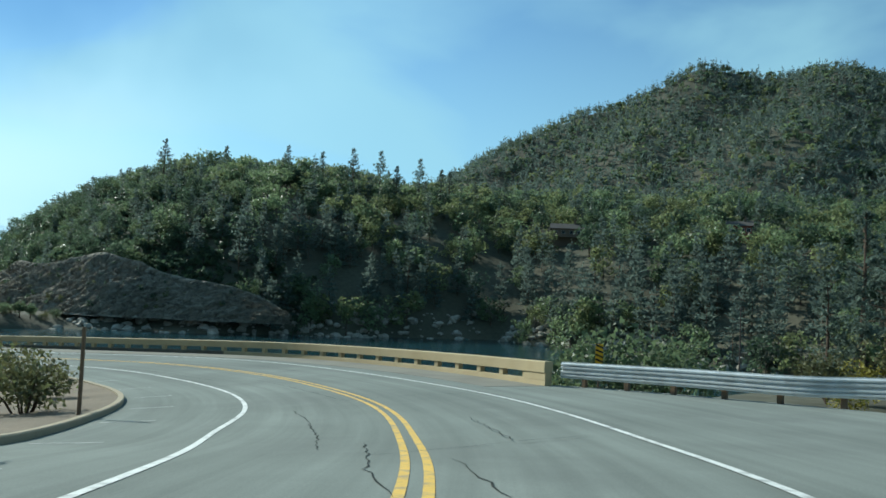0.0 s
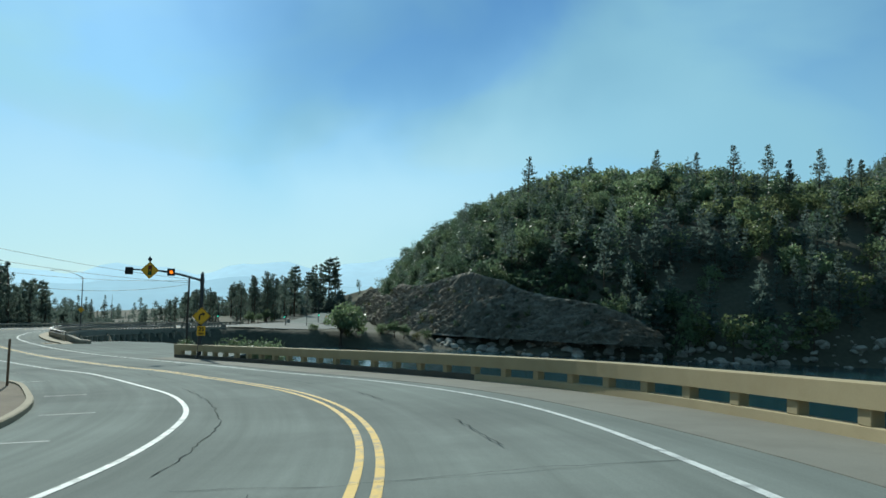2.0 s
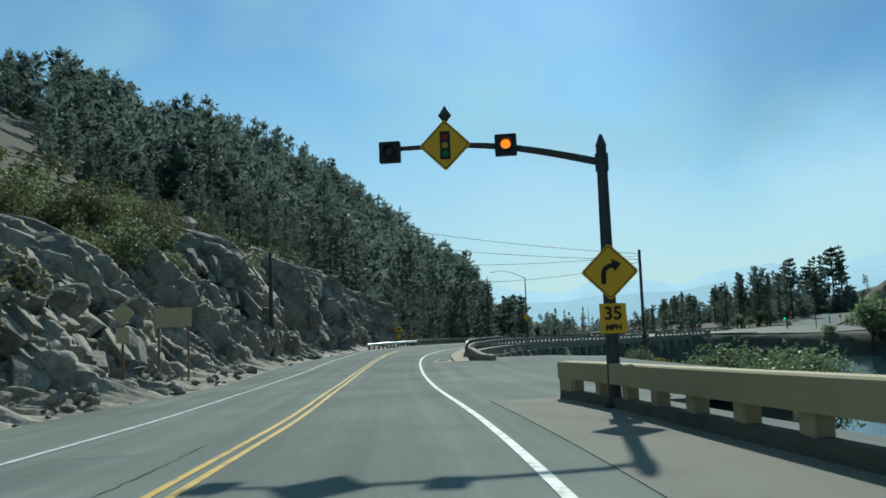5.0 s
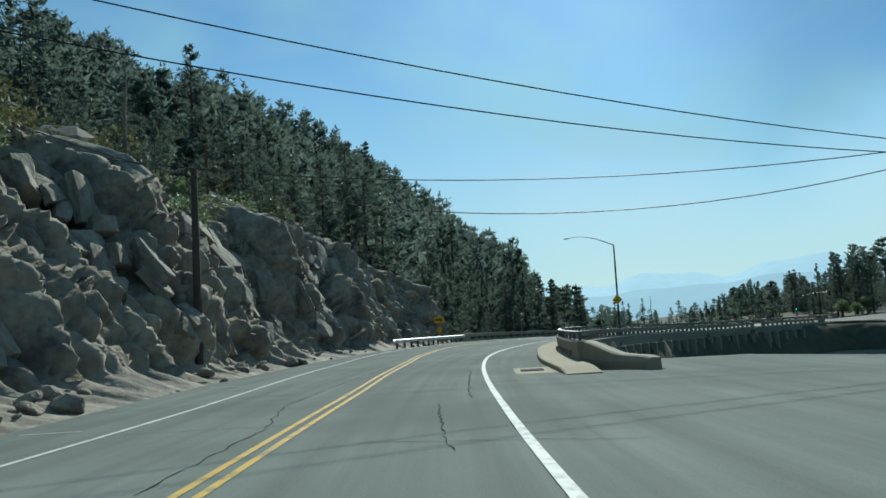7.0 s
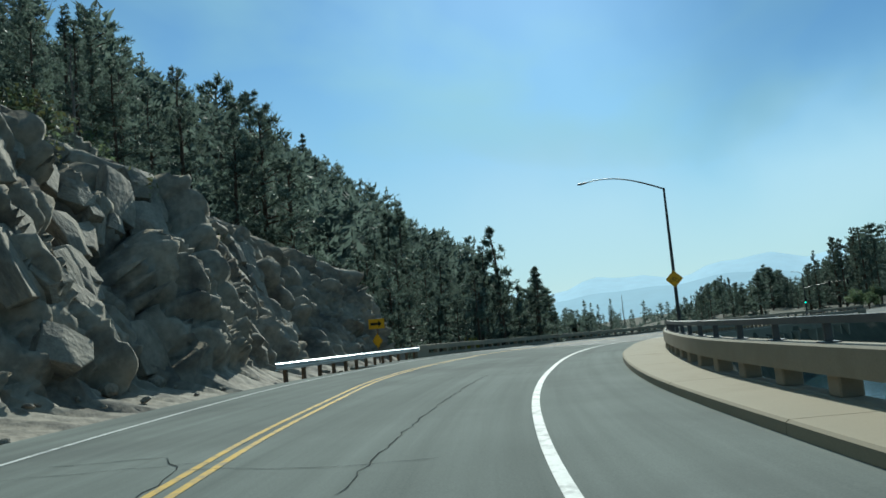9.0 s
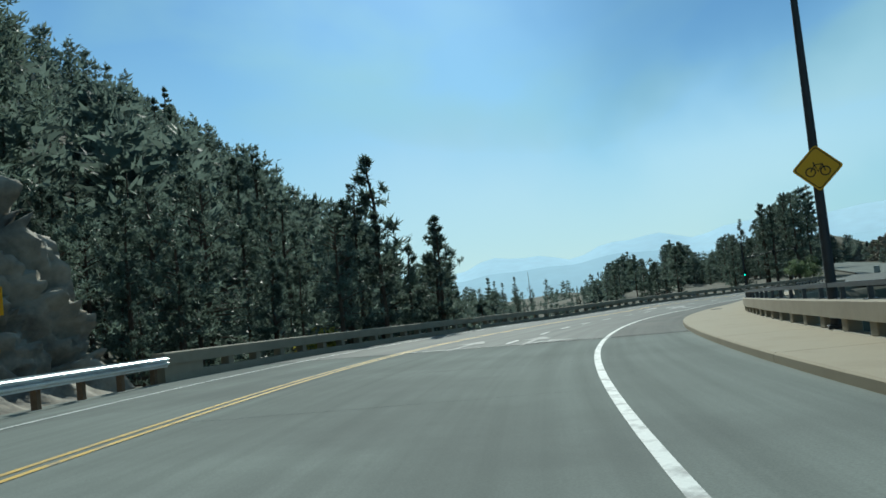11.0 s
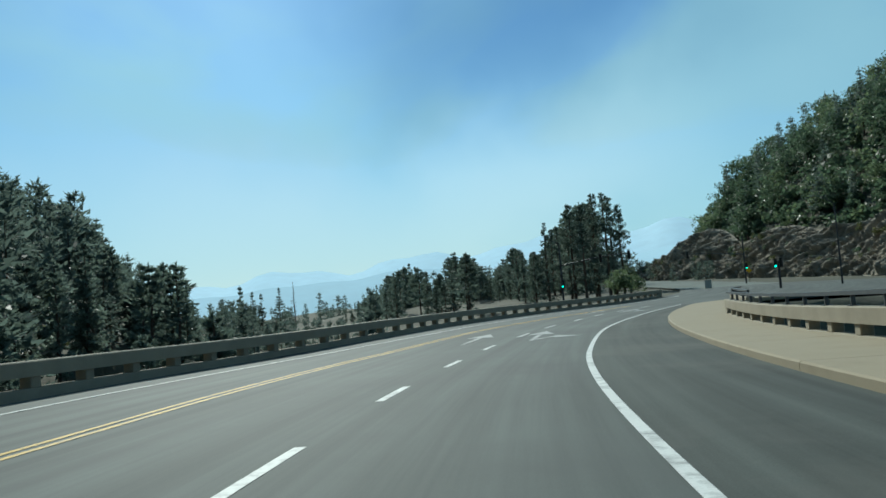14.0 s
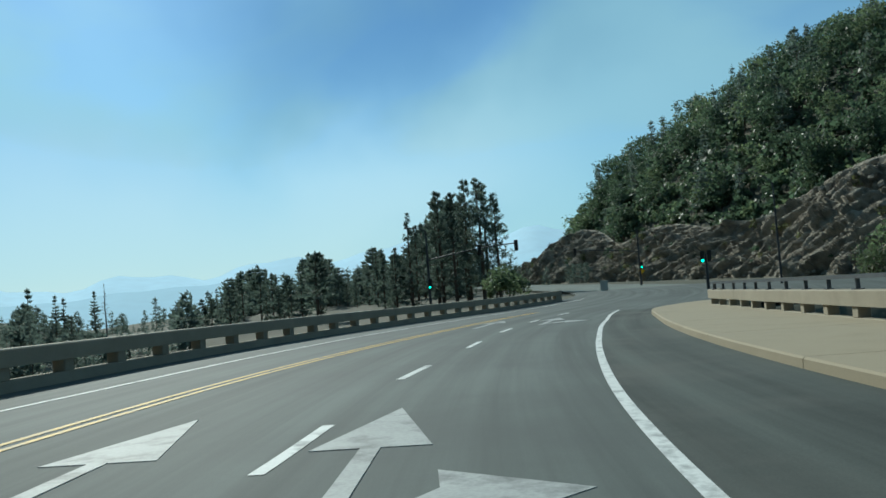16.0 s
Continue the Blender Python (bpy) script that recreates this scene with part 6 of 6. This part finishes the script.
# trees round the far junction
stand("oak_a", -150, 236, top=-3.8)
stand("oak_b", -146, 234, top=-6.5)
stand("oak_b", -131.4, 205, top=-2.5)
stand("bush_b", -154, 236, size=1.3)
for k in range(16):                  # brush along the lake side of the junction
    s = spot.uniform(284, 300)
    p = at(s, -EDGE_RIGHT(s) + spot.uniform(-4, 5))
    stand(spot.choice(["bush_b", "bush_b", "bush_d", "oak_b"]), p.x, p.y, size=spot.uniform(0.6, 1.1))
for x, y, top, kind in ((-212, 263, 7.6, "pine_e"), (-208, 260, 7.2, "pine_e"), (-215, 259, 6.0, "pine_a"), (-211, 256, 5.0, "pine_a"), (-206.5, 263, 4.4, "pine_a"), (-217.5, 262, 5.2, "pine_e"), (-214, 266, 6.0, "pine_a"), (-209.5, 265, 6.4, "pine_c"), (-221, 259, 3.0, "pine_b"),
                        (-243, 309, 7.5, "pine_e"), (-238, 306, 6.5, "pine_a"), (-247, 305, 5.0, "pine_a"), (-226, 262, -2.5, "pine_d"), (-229, 266, -3.5, "pine_d")):
    stand(kind, x, y, top=top)
for k in range(170):
    a, d = radians(spot.uniform(23.5, 50)), spot.uniform(150, 330)
    x, y = -155.5 - d * math.sin(a), 150.3 + d * math.cos(a)
    s, o, _ = road_so(x, y)
    if o[0] < 14:
        continue
    top = JUNCTION_TOPS(x, y) - 4.5 * spot.random() ** 2
    if top - ground_at(x, y) > 3.5:
        tall_pine(x, y, top, ("far_a", "far_b", "far_c"))
for k in range(45):
    a, d = radians(spot.uniform(57.5, 68)), spot.uniform(85, 190)
    x, y = -149 - d * math.sin(a), 139 + d * math.cos(a)
    top = JUNCTION_TOPS(x, y) - 6 * spot.random() ** 2
    if 4 < top - ground_at(x, y) < 40:
        tall_pine(x, y, top, ("far_a", "far_b", "far_c"))
for k in range(46):
    a, d = radians(spot.uniform(63, 96)), spot.uniform(38, 130)
    x, y = -149 - d * math.sin(a), 139 + d * math.cos(a)
    top = min(CANYON_TOPS(x, y), ground_at(x, y) + 22) - 5 * spot.random() ** 2
    s, o, _ = road_so(x, y)
    if top - ground_at(x, y) > 5 and o[0] > 15:
        tall_pine(x, y, top, ("far_a", "far_b", "far_c", "pine_c") if d > 60 else ("pine_a", "pine_b", "pine_c"))
for x, y, top in ((-300, 242, -4), (-292, 236, -7), (-318, 262, -6), (-284, 240, -10), (-330, 268, -5), (-345, 290, -4)):
    stand("far_b", x, y, top=top)
stand("snag", -306, 264, top=-3.5)
for s, o in ((324, 17), (330, 15), (345, 14), (360, 15)):
    p = at(s, o)
    stand(spot.choice(["bush_b", "oak_b"]), p.x, p.y, size=spot.uniform(0.5, 0.8))


# ---- woods, as one mesh each ----
def wood(name, x, y, z, tall, protos, mats, label, seed, category="trees"):
    rnd = np.random.RandomState(seed)
    V, I, n = [], [], 0
    for i in range(len(x)):
        v, idx = protos[rnd.randint(len(protos))]
        idx = np.where(idx > 0, len(mats) - 1, rnd.randint(max(1, len(mats) - 1)))
        a, k = rnd.uniform(0, math.tau), tall[i]
        c, s = math.cos(a), math.sin(a)
        w = k * rnd.uniform(0.8, 1.2)
        q = np.empty_like(v)
        q[:, 0], q[:, 1], q[:, 2] = (v[:, 0] * c - v[:, 1] * s) * w + x[i], (v[:, 0] * s + v[:, 1] * c) * w + y[i], v[:, 2] * k + z[i]
        V.append(q)
        I.append(idx)
    V = np.vstack(V)
    return tagged(new(name, fast_mesh(name, V, np.arange(len(V)).reshape(-1, 3), mats, np.concatenate(I))), label, category, kind="stuff")


def trunk_soup(h, r):
    v = []
    for k in range(4):
        a, b = k * math.tau / 4, (k + 1) * math.tau / 4
        v += [(r * math.cos(a), r * math.sin(a), -0.05), (r * math.cos(b), r * math.sin(b), -0.05), (0, 0, h)]
    return np.array(v)


def far_pine(seed, limbs, clumps, per, leaf, rad=0.16, power=0.85, bare=0.12):
    rnd = np.random.RandomState(seed)
    v, _ = pine_crown(1.0, rad, limbs, clumps, per, leaf, rnd, bare, power, leaf * 0.6)
    t = trunk_soup(0.95, 0.014)
    return np.vstack([v, t]), np.array([0] * (len(v) // 3) + [1] * (len(t) // 3))


def far_oak(seed, lobes, leaves, leaf):
    rnd = np.random.RandomState(seed)
    v, _ = round_crown(1.0, 0.48, lobes, leaves, leaf, rnd, low=0.12)
    t = trunk_soup(0.6, 0.025)
    return np.vstack([v, t]), np.array([0] * (len(v) // 3) + [1] * (len(t) // 3))


PINES_MID = [far_pine(k, 45, 3, 3, 0.058, 0.165 + 0.02 * (k % 3), 0.9 + 0.12 * (k % 2)) for k in range(6)]
PINES_LIGHT = [far_pine(k + 70, 40, 2, 4, 0.072, 0.17 + 0.025 * (k % 3), 0.75 + 0.12 * (k % 3)) for k in range(6)]
OAKS_MID = [far_oak(k + 20, 13, 460, 0.078) for k in range(6)]
PINES_FAR = [far_pine(k + 40, 11, 1, 2, 0.21, 0.2) for k in range(6)]
OAKS_FAR = [far_oak(k + 60, 5, 22, 0.36) for k in range(4)]
HOUSES = [(49, 292), (106, 262)]
rnd = np.random.RandomState(3)

# the hill across the lake
x, y = rnd.uniform(-330, 230, 9000), rnd.uniform(120, 520, 9000)
d, a = poly_near(x, y, SHORE)
d = -d
keep = (d > 2) & (d < 230) & (rnd.uniform(0, 1, len(x)) < np.where(d < 130, 0.5, 0.3))
u = np.array([np.min(np.hypot(CLIFF_FOOT[::6, 0] - px, CLIFF_FOOT[::6, 1] - py)) for px, py in zip(x, y)])
on_cliff = (u < np.where(x > -70, 5, 13.5)) & (x < -40)
keep &= ~on_cliff
for hx, hy in HOUSES:
    w = (x * hx + y * hy) / math.hypot(hx, hy)
    keep &= ~((np.abs(x * hy - y * hx) / math.hypot(hx, hy) < 5) & (w > math.hypot(hx, hy) - 20) & (w < math.hypot(hx, hy) + 9))
s, o, _ = road_so(x, y)
keep &= (o < -14) & ~((x < -232) & (y > 372))
x, y, d = x[keep], y[keep], d[keep]
z = land(x, y) - 0.4
oak = rnd.uniform(0, 1, len(x)) < np.where(x < -80, 0.64, np.where(d > 48, 0.76, 0.3))
wood("pine_wood", x[~oak], y[~oak], z[~oak], rnd.uniform(8, 15, (~oak).sum()) + np.where(x[~oak] < -80, -1, np.where(d[~oak] < 48, 5, 1)), PINES_MID, [NEEDLES_HAZE, BARK], "dense dark pine wood on the hill across the lake", 1)
near = oak & (x < -75) & (x > -235) & (d < 75)
wood("oak_wood", x[near], y[near], z[near], rnd.uniform(7, 12, near.sum()), [far_oak(k + 120, 15, 700, 0.056) for k in range(5)], [LEAVES_DARK, LEAVES_DARK, LEAVES, BARK], "green oaks over the rock cliff by the junction", 22)
under = [far_oak(k + 150, 4, 45, 0.27) for k in range(5)]
x2, y2 = rnd.uniform(-240, -75, 3600), rnd.uniform(225, 400, 3600)
d2, a = poly_near(x2, y2, SHORE)
s, o, _ = road_so(x2, y2)
u2 = np.array([np.min(np.hypot(CLIFF_FOOT[::6, 0] - px, CLIFF_FOOT[::6, 1] - py)) for px, py in zip(x2, y2)])
keep = (-d2 > 8) & (-d2 < 85) & (o < -20) & (u2 > 11)
x2, y2 = x2[keep], y2[keep]
wood("scrub_cover", x2, y2, land(x2, y2) - 0.3, rnd.uniform(2.2, 5.0, len(x2)), under, [LEAVES_DARK, BARK], "dense dark undergrowth between the oaks over the cliff", 23, "scrub")
oak &= ~near
wood("oak_wood", x[oak], y[oak], z[oak], rnd.uniform(8, 14, oak.sum()), OAKS_MID, [LEAVES, LEAVES_DARK, LEAVES_OLIVE, BARK], "rounded green oaks on the hill across the lake", 2)

# the hillside along the left of the road, further up and further on
x, y = rnd.uniform(-640, 0, 9000), rnd.uniform(-80, 420, 9000)
d, a = poly_near(x, y, HILL_TOE)
s, o, _ = road_so(x, y)
keep = (d > 14) & (d < 150) & (o > 42) & (rnd.uniform(0, 1, len(x)) < np.where(x > -260, 0.8, 0.3))
x, y, d = x[keep], y[keep], d[keep]
z = land(x, y) - 0.4
tall = np.minimum(rnd.uniform(10, 24, len(x)) + np.where(x < -200, 5, 0), (below_tops(x, y) + np.where(x < -165, 6, 0) - z) * rnd.uniform(0.8, 1.04, len(x)))
keep = tall > 3.5
x, y, z, tall = x[keep], y[keep], z[keep], tall[keep]
wood("pine_wood", x, y, z, tall, PINES_LIGHT, [NEEDLES_HAZE, BARK], "pine wood climbing the hillside by the road, smoke haze in its colour", 3)

# scrub on the slopes above the rocks
BUSHES = [far_oak(k + 90, 7, 110, 0.17) for k in range(5)]
x, y = rnd.uniform(-330, 60, 16000), rnd.uniform(-20, 330, 16000)
d, a = poly_near(x, y, HILL_TOE)
s, o, _ = road_so(x, y)
keep = (d > 5.5) & (d < 85) & (o > 12) & (rnd.uniform(0, 1, len(x)) < np.where(d < 30, 0.4, 0.15)) & (s > 20)
x, y = x[keep], y[keep]
wood("scrub_cover", x, y, land(x, y) - 0.2, rnd.uniform(1.0, 3.0, len(x)), BUSHES, [SCRUB, BARK], "dry olive and grey-green scrub covering the slope above the road", 12, "scrub")
u = rnd.uniform(0, CF_LEN[-1] - 45, 900)
v = rnd.uniform(8, 30, 900)
tx, ty = np.interp(u + 4, CF_LEN, CLIFF_FOOT[:, 0]) - np.interp(u - 4, CF_LEN, CLIFF_FOOT[:, 0]), np.interp(u + 4, CF_LEN, CLIFF_FOOT[:, 1]) - np.interp(u - 4, CF_LEN, CLIFF_FOOT[:, 1])
x, y = np.interp(u, CF_LEN, CLIFF_FOOT[:, 0]) + ty / np.hypot(tx, ty) * v, np.interp(u, CF_LEN, CLIFF_FOOT[:, 1]) - tx / np.hypot(tx, ty) * v
wood("scrub_cover", x, y, land(x, y) - 0.2, rnd.uniform(1.5, 4.5, len(x)), BUSHES, [LEAVES_DARK, LEAVES, BARK], "green brush along the top of the rock cliff", 13, "scrub")

u, v = rnd.uniform(20, CF_LEN[-1] - 20, 200), rnd.uniform(3, 25, 200)
q, _ = right_face(u, v)
wood("scrub_cover", q[:, 0], q[:, 1], q[:, 2] - 0.3, rnd.uniform(0.8, 2.4, len(q)), BUSHES, [LEAVES_DARK, SCRUB, BARK], "small bushes rooted in the ledges of the rock cliff", 15, "scrub")

# low wood at the mouth of the canyon and on the plain beyond
x, y = rnd.uniform(-900, -190, 6000), rnd.uniform(120, 1000, 6000)
d, a = poly_near(x, y, HILL_TOE)
s, o, _ = road_so(x, y)
near = (d > -48) & (d < 10) & (x > -500)
plain = (d < -48) & (y > 300) & (o > 60) & (rnd.uniform(0, 1, len(x)) < 0.2)
keep = (near | plain) & (o > 30)
x, y = x[keep], y[keep]
z = land(x, y) - 0.4
tall = np.minimum(rnd.uniform(8, 15, len(x)), np.where(x > -420, JUNCTION_TOPS(x, y) + 1.0 - z, 99))
x, y, z, tall = x[tall > 3], y[tall > 3], z[tall > 3], tall[tall > 3]
wood("pine_wood", x, y, z, tall, PINES_LIGHT, [NEEDLES_HAZE, BARK], "pine wood at the canyon mouth, smoke haze in its colour", 6)

# low trees beyond the bend of the highway
x, y = rnd.uniform(-350, -215, 700), rnd.uniform(335, 540, 700)
s, o, _ = road_so(x, y)
z = land(x, y) - 0.4
tall = np.minimum(rnd.uniform(7, 13, len(x)), JUNCTION_TOPS(x, y) + 2 - z)
keep = (np.abs(o) > 11) & (z < -4) & (tall > 3)
wood("pine_wood", x[keep], y[keep], z[keep], tall[keep], PINES_LIGHT, [NEEDLES_HAZE, BARK], "low pines beyond the bend of the highway", 14)

# the big mountain
x, y = rnd.uniform(-400, 1200, 26000), rnd.uniform(430, 1330, 26000)
keep = np.abs(np.arctan2(x, y)) < 0.75
x, y = x[keep], y[keep]
d, a = poly_near(x, y, SHORE)
keep = (-d > 150) & (rnd.uniform(0, 1, len(x)) < 0.64)
x, y = x[keep], y[keep]
z = land(x, y) - 0.5
oak = rnd.uniform(0, 1, len(x)) < 0.4
wood("mountain_pines", x[~oak], y[~oak], z[~oak], rnd.uniform(10, 20, (~oak).sum()), PINES_FAR, [NEEDLES_HAZE, BARK], "far pine wood covering the big mountain", 4)
wood("mountain_oaks", x[oak], y[oak], z[oak], rnd.uniform(8, 14, oak.sum()), OAKS_FAR, [LEAVES, LEAVES_DARK, LEAVES_OLIVE, BARK], "far oak wood covering the big mountain", 5)

# ---- boulders ----
def boulder_mesh(seed, mat):
    rnd = np.random.RandomState(seed)
    bm = bmesh.new()
    bmesh.ops.create_icosphere(bm, subdivisions=2, radius=1.0)
    planes = rnd.normal(size=(9, 3))
    planes /= np.linalg.norm(planes, axis=1)[:, None]
    cut = rnd.uniform(0.55, 0.9, 9)
    for v in bm.verts:
        for n, c in zip(planes, cut):
            e = v.co.dot(Vector(n)) - c
            if e > 0:
                v.co -= Vector(n) * e
        v.co += Vector(rnd.normal(size=3) * 0.03)
        v.co.z *= 0.75
    me = bpy.data.meshes.new("boulder")
    bm.to_mesh(me)
    bm.free()
    me.materials.append(mat)
    return me


ROCKS = [boulder_mesh(k, ROCK_SHORE) for k in range(7)]
BROWN_ROCKS = [boulder_mesh(k + 30, ROCK) for k in range(5)]


def boulder(x, y, size, dz=0.0, meshes=ROCKS, label="pale angular boulder on the lake shore", group="shore boulders", z=None):
    ob = tagged(new("boulder", spot.choice(meshes)), label, "boulder", group=group)
    ob.matrix_world = pose(x, y, (ground_at(x, y) if z is None else z) + size * 0.2 + dz, spot.uniform(-25, 25), spot.uniform(-25, 25), spot.uniform(0, 360)) @ Matrix.Diagonal((size * spot.uniform(0.7, 1.3), size, size * spot.uniform(0.6, 1.1), 1))
    return ob


def rock_soup(seed):
    me = boulder_mesh(seed, ROCK_SHORE)
    me.calc_loop_triangles()
    v = np.array([q.co for q in me.vertices])
    f = np.array([q.vertices for q in me.loop_triangles])
    bpy.data.meshes.remove(me)
    v = v[f].reshape(-1, 3)
    return v, np.zeros(len(f), int)


shore = np.array(SHORE)[:, :2]
xs, ys = [], []
for k in range(1500):
    i = rnd.choice([2, 2, 3, 3, 3, 4, 4, 5])
    a, b = shore[i], shore[i + 1]
    n = np.array([b[1] - a[1], -(b[0] - a[0])])
    n = n / np.linalg.norm(n)
    off = rnd.uniform(-16, 12) if i > 2 else rnd.uniform(-16, 26)
    q = a + (b - a) * rnd.uniform(0, 1) - n * off
    xs.append(q[0])
    ys.append(q[1])
xs, ys = np.array(xs), np.array(ys)
wood("shore_rocks", xs, ys, land(xs, ys), 0.45 + 1.7 * rnd.uniform(0, 1, len(xs)) ** 2, [rock_soup(k + 80) for k in range(5)], [ROCK_SHORE], "pale broken rocks strewn along the far shore", 9, "rocks")
count = 0
while count < 100:
    i = spot.choice([2, 3, 3, 4, 4, 5])
    a, b = shore[i], shore[i + 1]
    u, off = spot.random(), spot.uniform(-14, 9)
    n = np.array([b[1] - a[1], -(b[0] - a[0])])
    n = n / np.linalg.norm(n)
    x, y = a + (b - a) * u - n * off
    boulder(x, y, spot.uniform(0.5, 1.7) if spot.random() < 0.8 else spot.uniform(1.4, 2.2))
    count += 1
for k in range(165):
    s, q = spot.uniform(66, 172), 2.9 * spot.random() ** 0.8
    p = at(s, TOE(s) + 0.15 + q, 0.7 * q / 3.0 - 0.12)
    ob = boulder(p.x, p.y, 0.1 + 0.38 * spot.random() ** 2, 0.0, BROWN_ROCKS, "brown fallen rock at the foot of the road cut", "fallen rocks", p.z)
for k in range(26):
    x, y = spot.uniform(14, 40), spot.uniform(39, 62)
    boulder(x, y, spot.uniform(0.4, 1.3))


# weathered outcrop standing over the road cut
for x, y, size, lift in ((-102.5, 63.0, 3.3, 0.6), (-99.0, 60.5, 2.7, 0.4), (-105.5, 66.0, 2.0, 0.2), (-97.0, 63.5, 1.6, 0.2)):
    boulder(x, y, size, lift, BROWN_ROCKS, "large weathered granite outcrop on the slope above the road", "granite outcrops")


# ---- houses on the hill ----
def house(x, y, z, turn, w, d, h, wall_mat, label):
    root = thing("house", pose(x, y, z, 0, 0, turn), label, "house", group="hillside houses")
    part("wall", box_bm(w, d, h + 4, (0, 0, -4), bevel=0.03), wall_mat, root)
    bm = bmesh.new()
    e = 0.7
    v = [bm.verts.new(q) for q in ((-w / 2 - e, -d / 2 - e, h), (w / 2 + e, -d / 2 - e, h), (w / 2 + e, d / 2 + e, h), (-w / 2 - e, d / 2 + e, h), (-w / 2 - e, 0, h + d * 0.32), (w / 2 + e, 0, h + d * 0.32))]
    for f in ((0, 1, 5, 4), (2, 3, 4, 5), (0, 4, 3), (1, 2, 5), (0, 3, 2, 1)):
        bm.faces.new([v[k] for k in f])
    roof = part("roof", bm, ROOF, root, "dark shingled gable roof")
    part("chimney", box_bm(0.8, 0.8, 2.2, (w * 0.25, 0, h + d * 0.2)), HOUSE_BROWN, roof)
    for k in range(4):
        xx = -w / 2 + w * (k + 0.5) / 4
        win = part("window", box_bm(1.3, 0.12, 1.3, (xx, -d / 2 - 0.02, h * 0.4)), WHITE_FADED, root, "pale window frame")
        part("pane", box_bm(1.1, 0.04, 1.1, (xx, -d / 2 - 0.09, h * 0.4 + 0.1)), GLASS_DARK, win, "dark window pane")
    part("deck", box_bm(w * 0.9, 2.4, 0.2, (0, -d / 2 - 1.2, 0.1)), POST_WOOD, root, "timber deck")
    return root


house(49, 296, ground_at(49, 296) + 1.5, -9, 12, 7, 3.6, HOUSE_BROWN, "brown timber house with a dark roof among the trees")
house(106, 268, ground_at(106, 268) + 2.0, -21, 8, 6, 3.6, HOUSE_RED, "red timber house with a dark roof among the trees")


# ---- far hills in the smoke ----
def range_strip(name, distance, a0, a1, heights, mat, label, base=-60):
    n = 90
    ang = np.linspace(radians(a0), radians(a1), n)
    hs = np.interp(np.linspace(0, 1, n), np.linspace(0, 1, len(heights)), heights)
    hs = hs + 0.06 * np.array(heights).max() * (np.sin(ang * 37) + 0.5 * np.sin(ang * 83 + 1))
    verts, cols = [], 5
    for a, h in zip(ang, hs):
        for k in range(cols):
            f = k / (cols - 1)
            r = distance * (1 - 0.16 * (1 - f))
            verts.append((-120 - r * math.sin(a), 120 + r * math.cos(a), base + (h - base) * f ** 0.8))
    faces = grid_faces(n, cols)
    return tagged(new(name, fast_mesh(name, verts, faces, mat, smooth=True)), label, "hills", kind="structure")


range_strip("backdrop", 1900, 18, 75, [60, 30, 22, 40, 20, 10, 30, 60], haze_hill("haze_near", (0.31, 0.435, 0.50), 0.62), "blue wooded ridge, smoke haze in its colour and glow")
range_strip("backdrop", 3000, -20, 80, [300, 270, 210, 165, 160, 130, 90, 70, 120, 150], haze_hill("haze_far", (0.39, 0.53, 0.605), 0.6), "pale blue mountain range, smoke haze in its colour and glow")
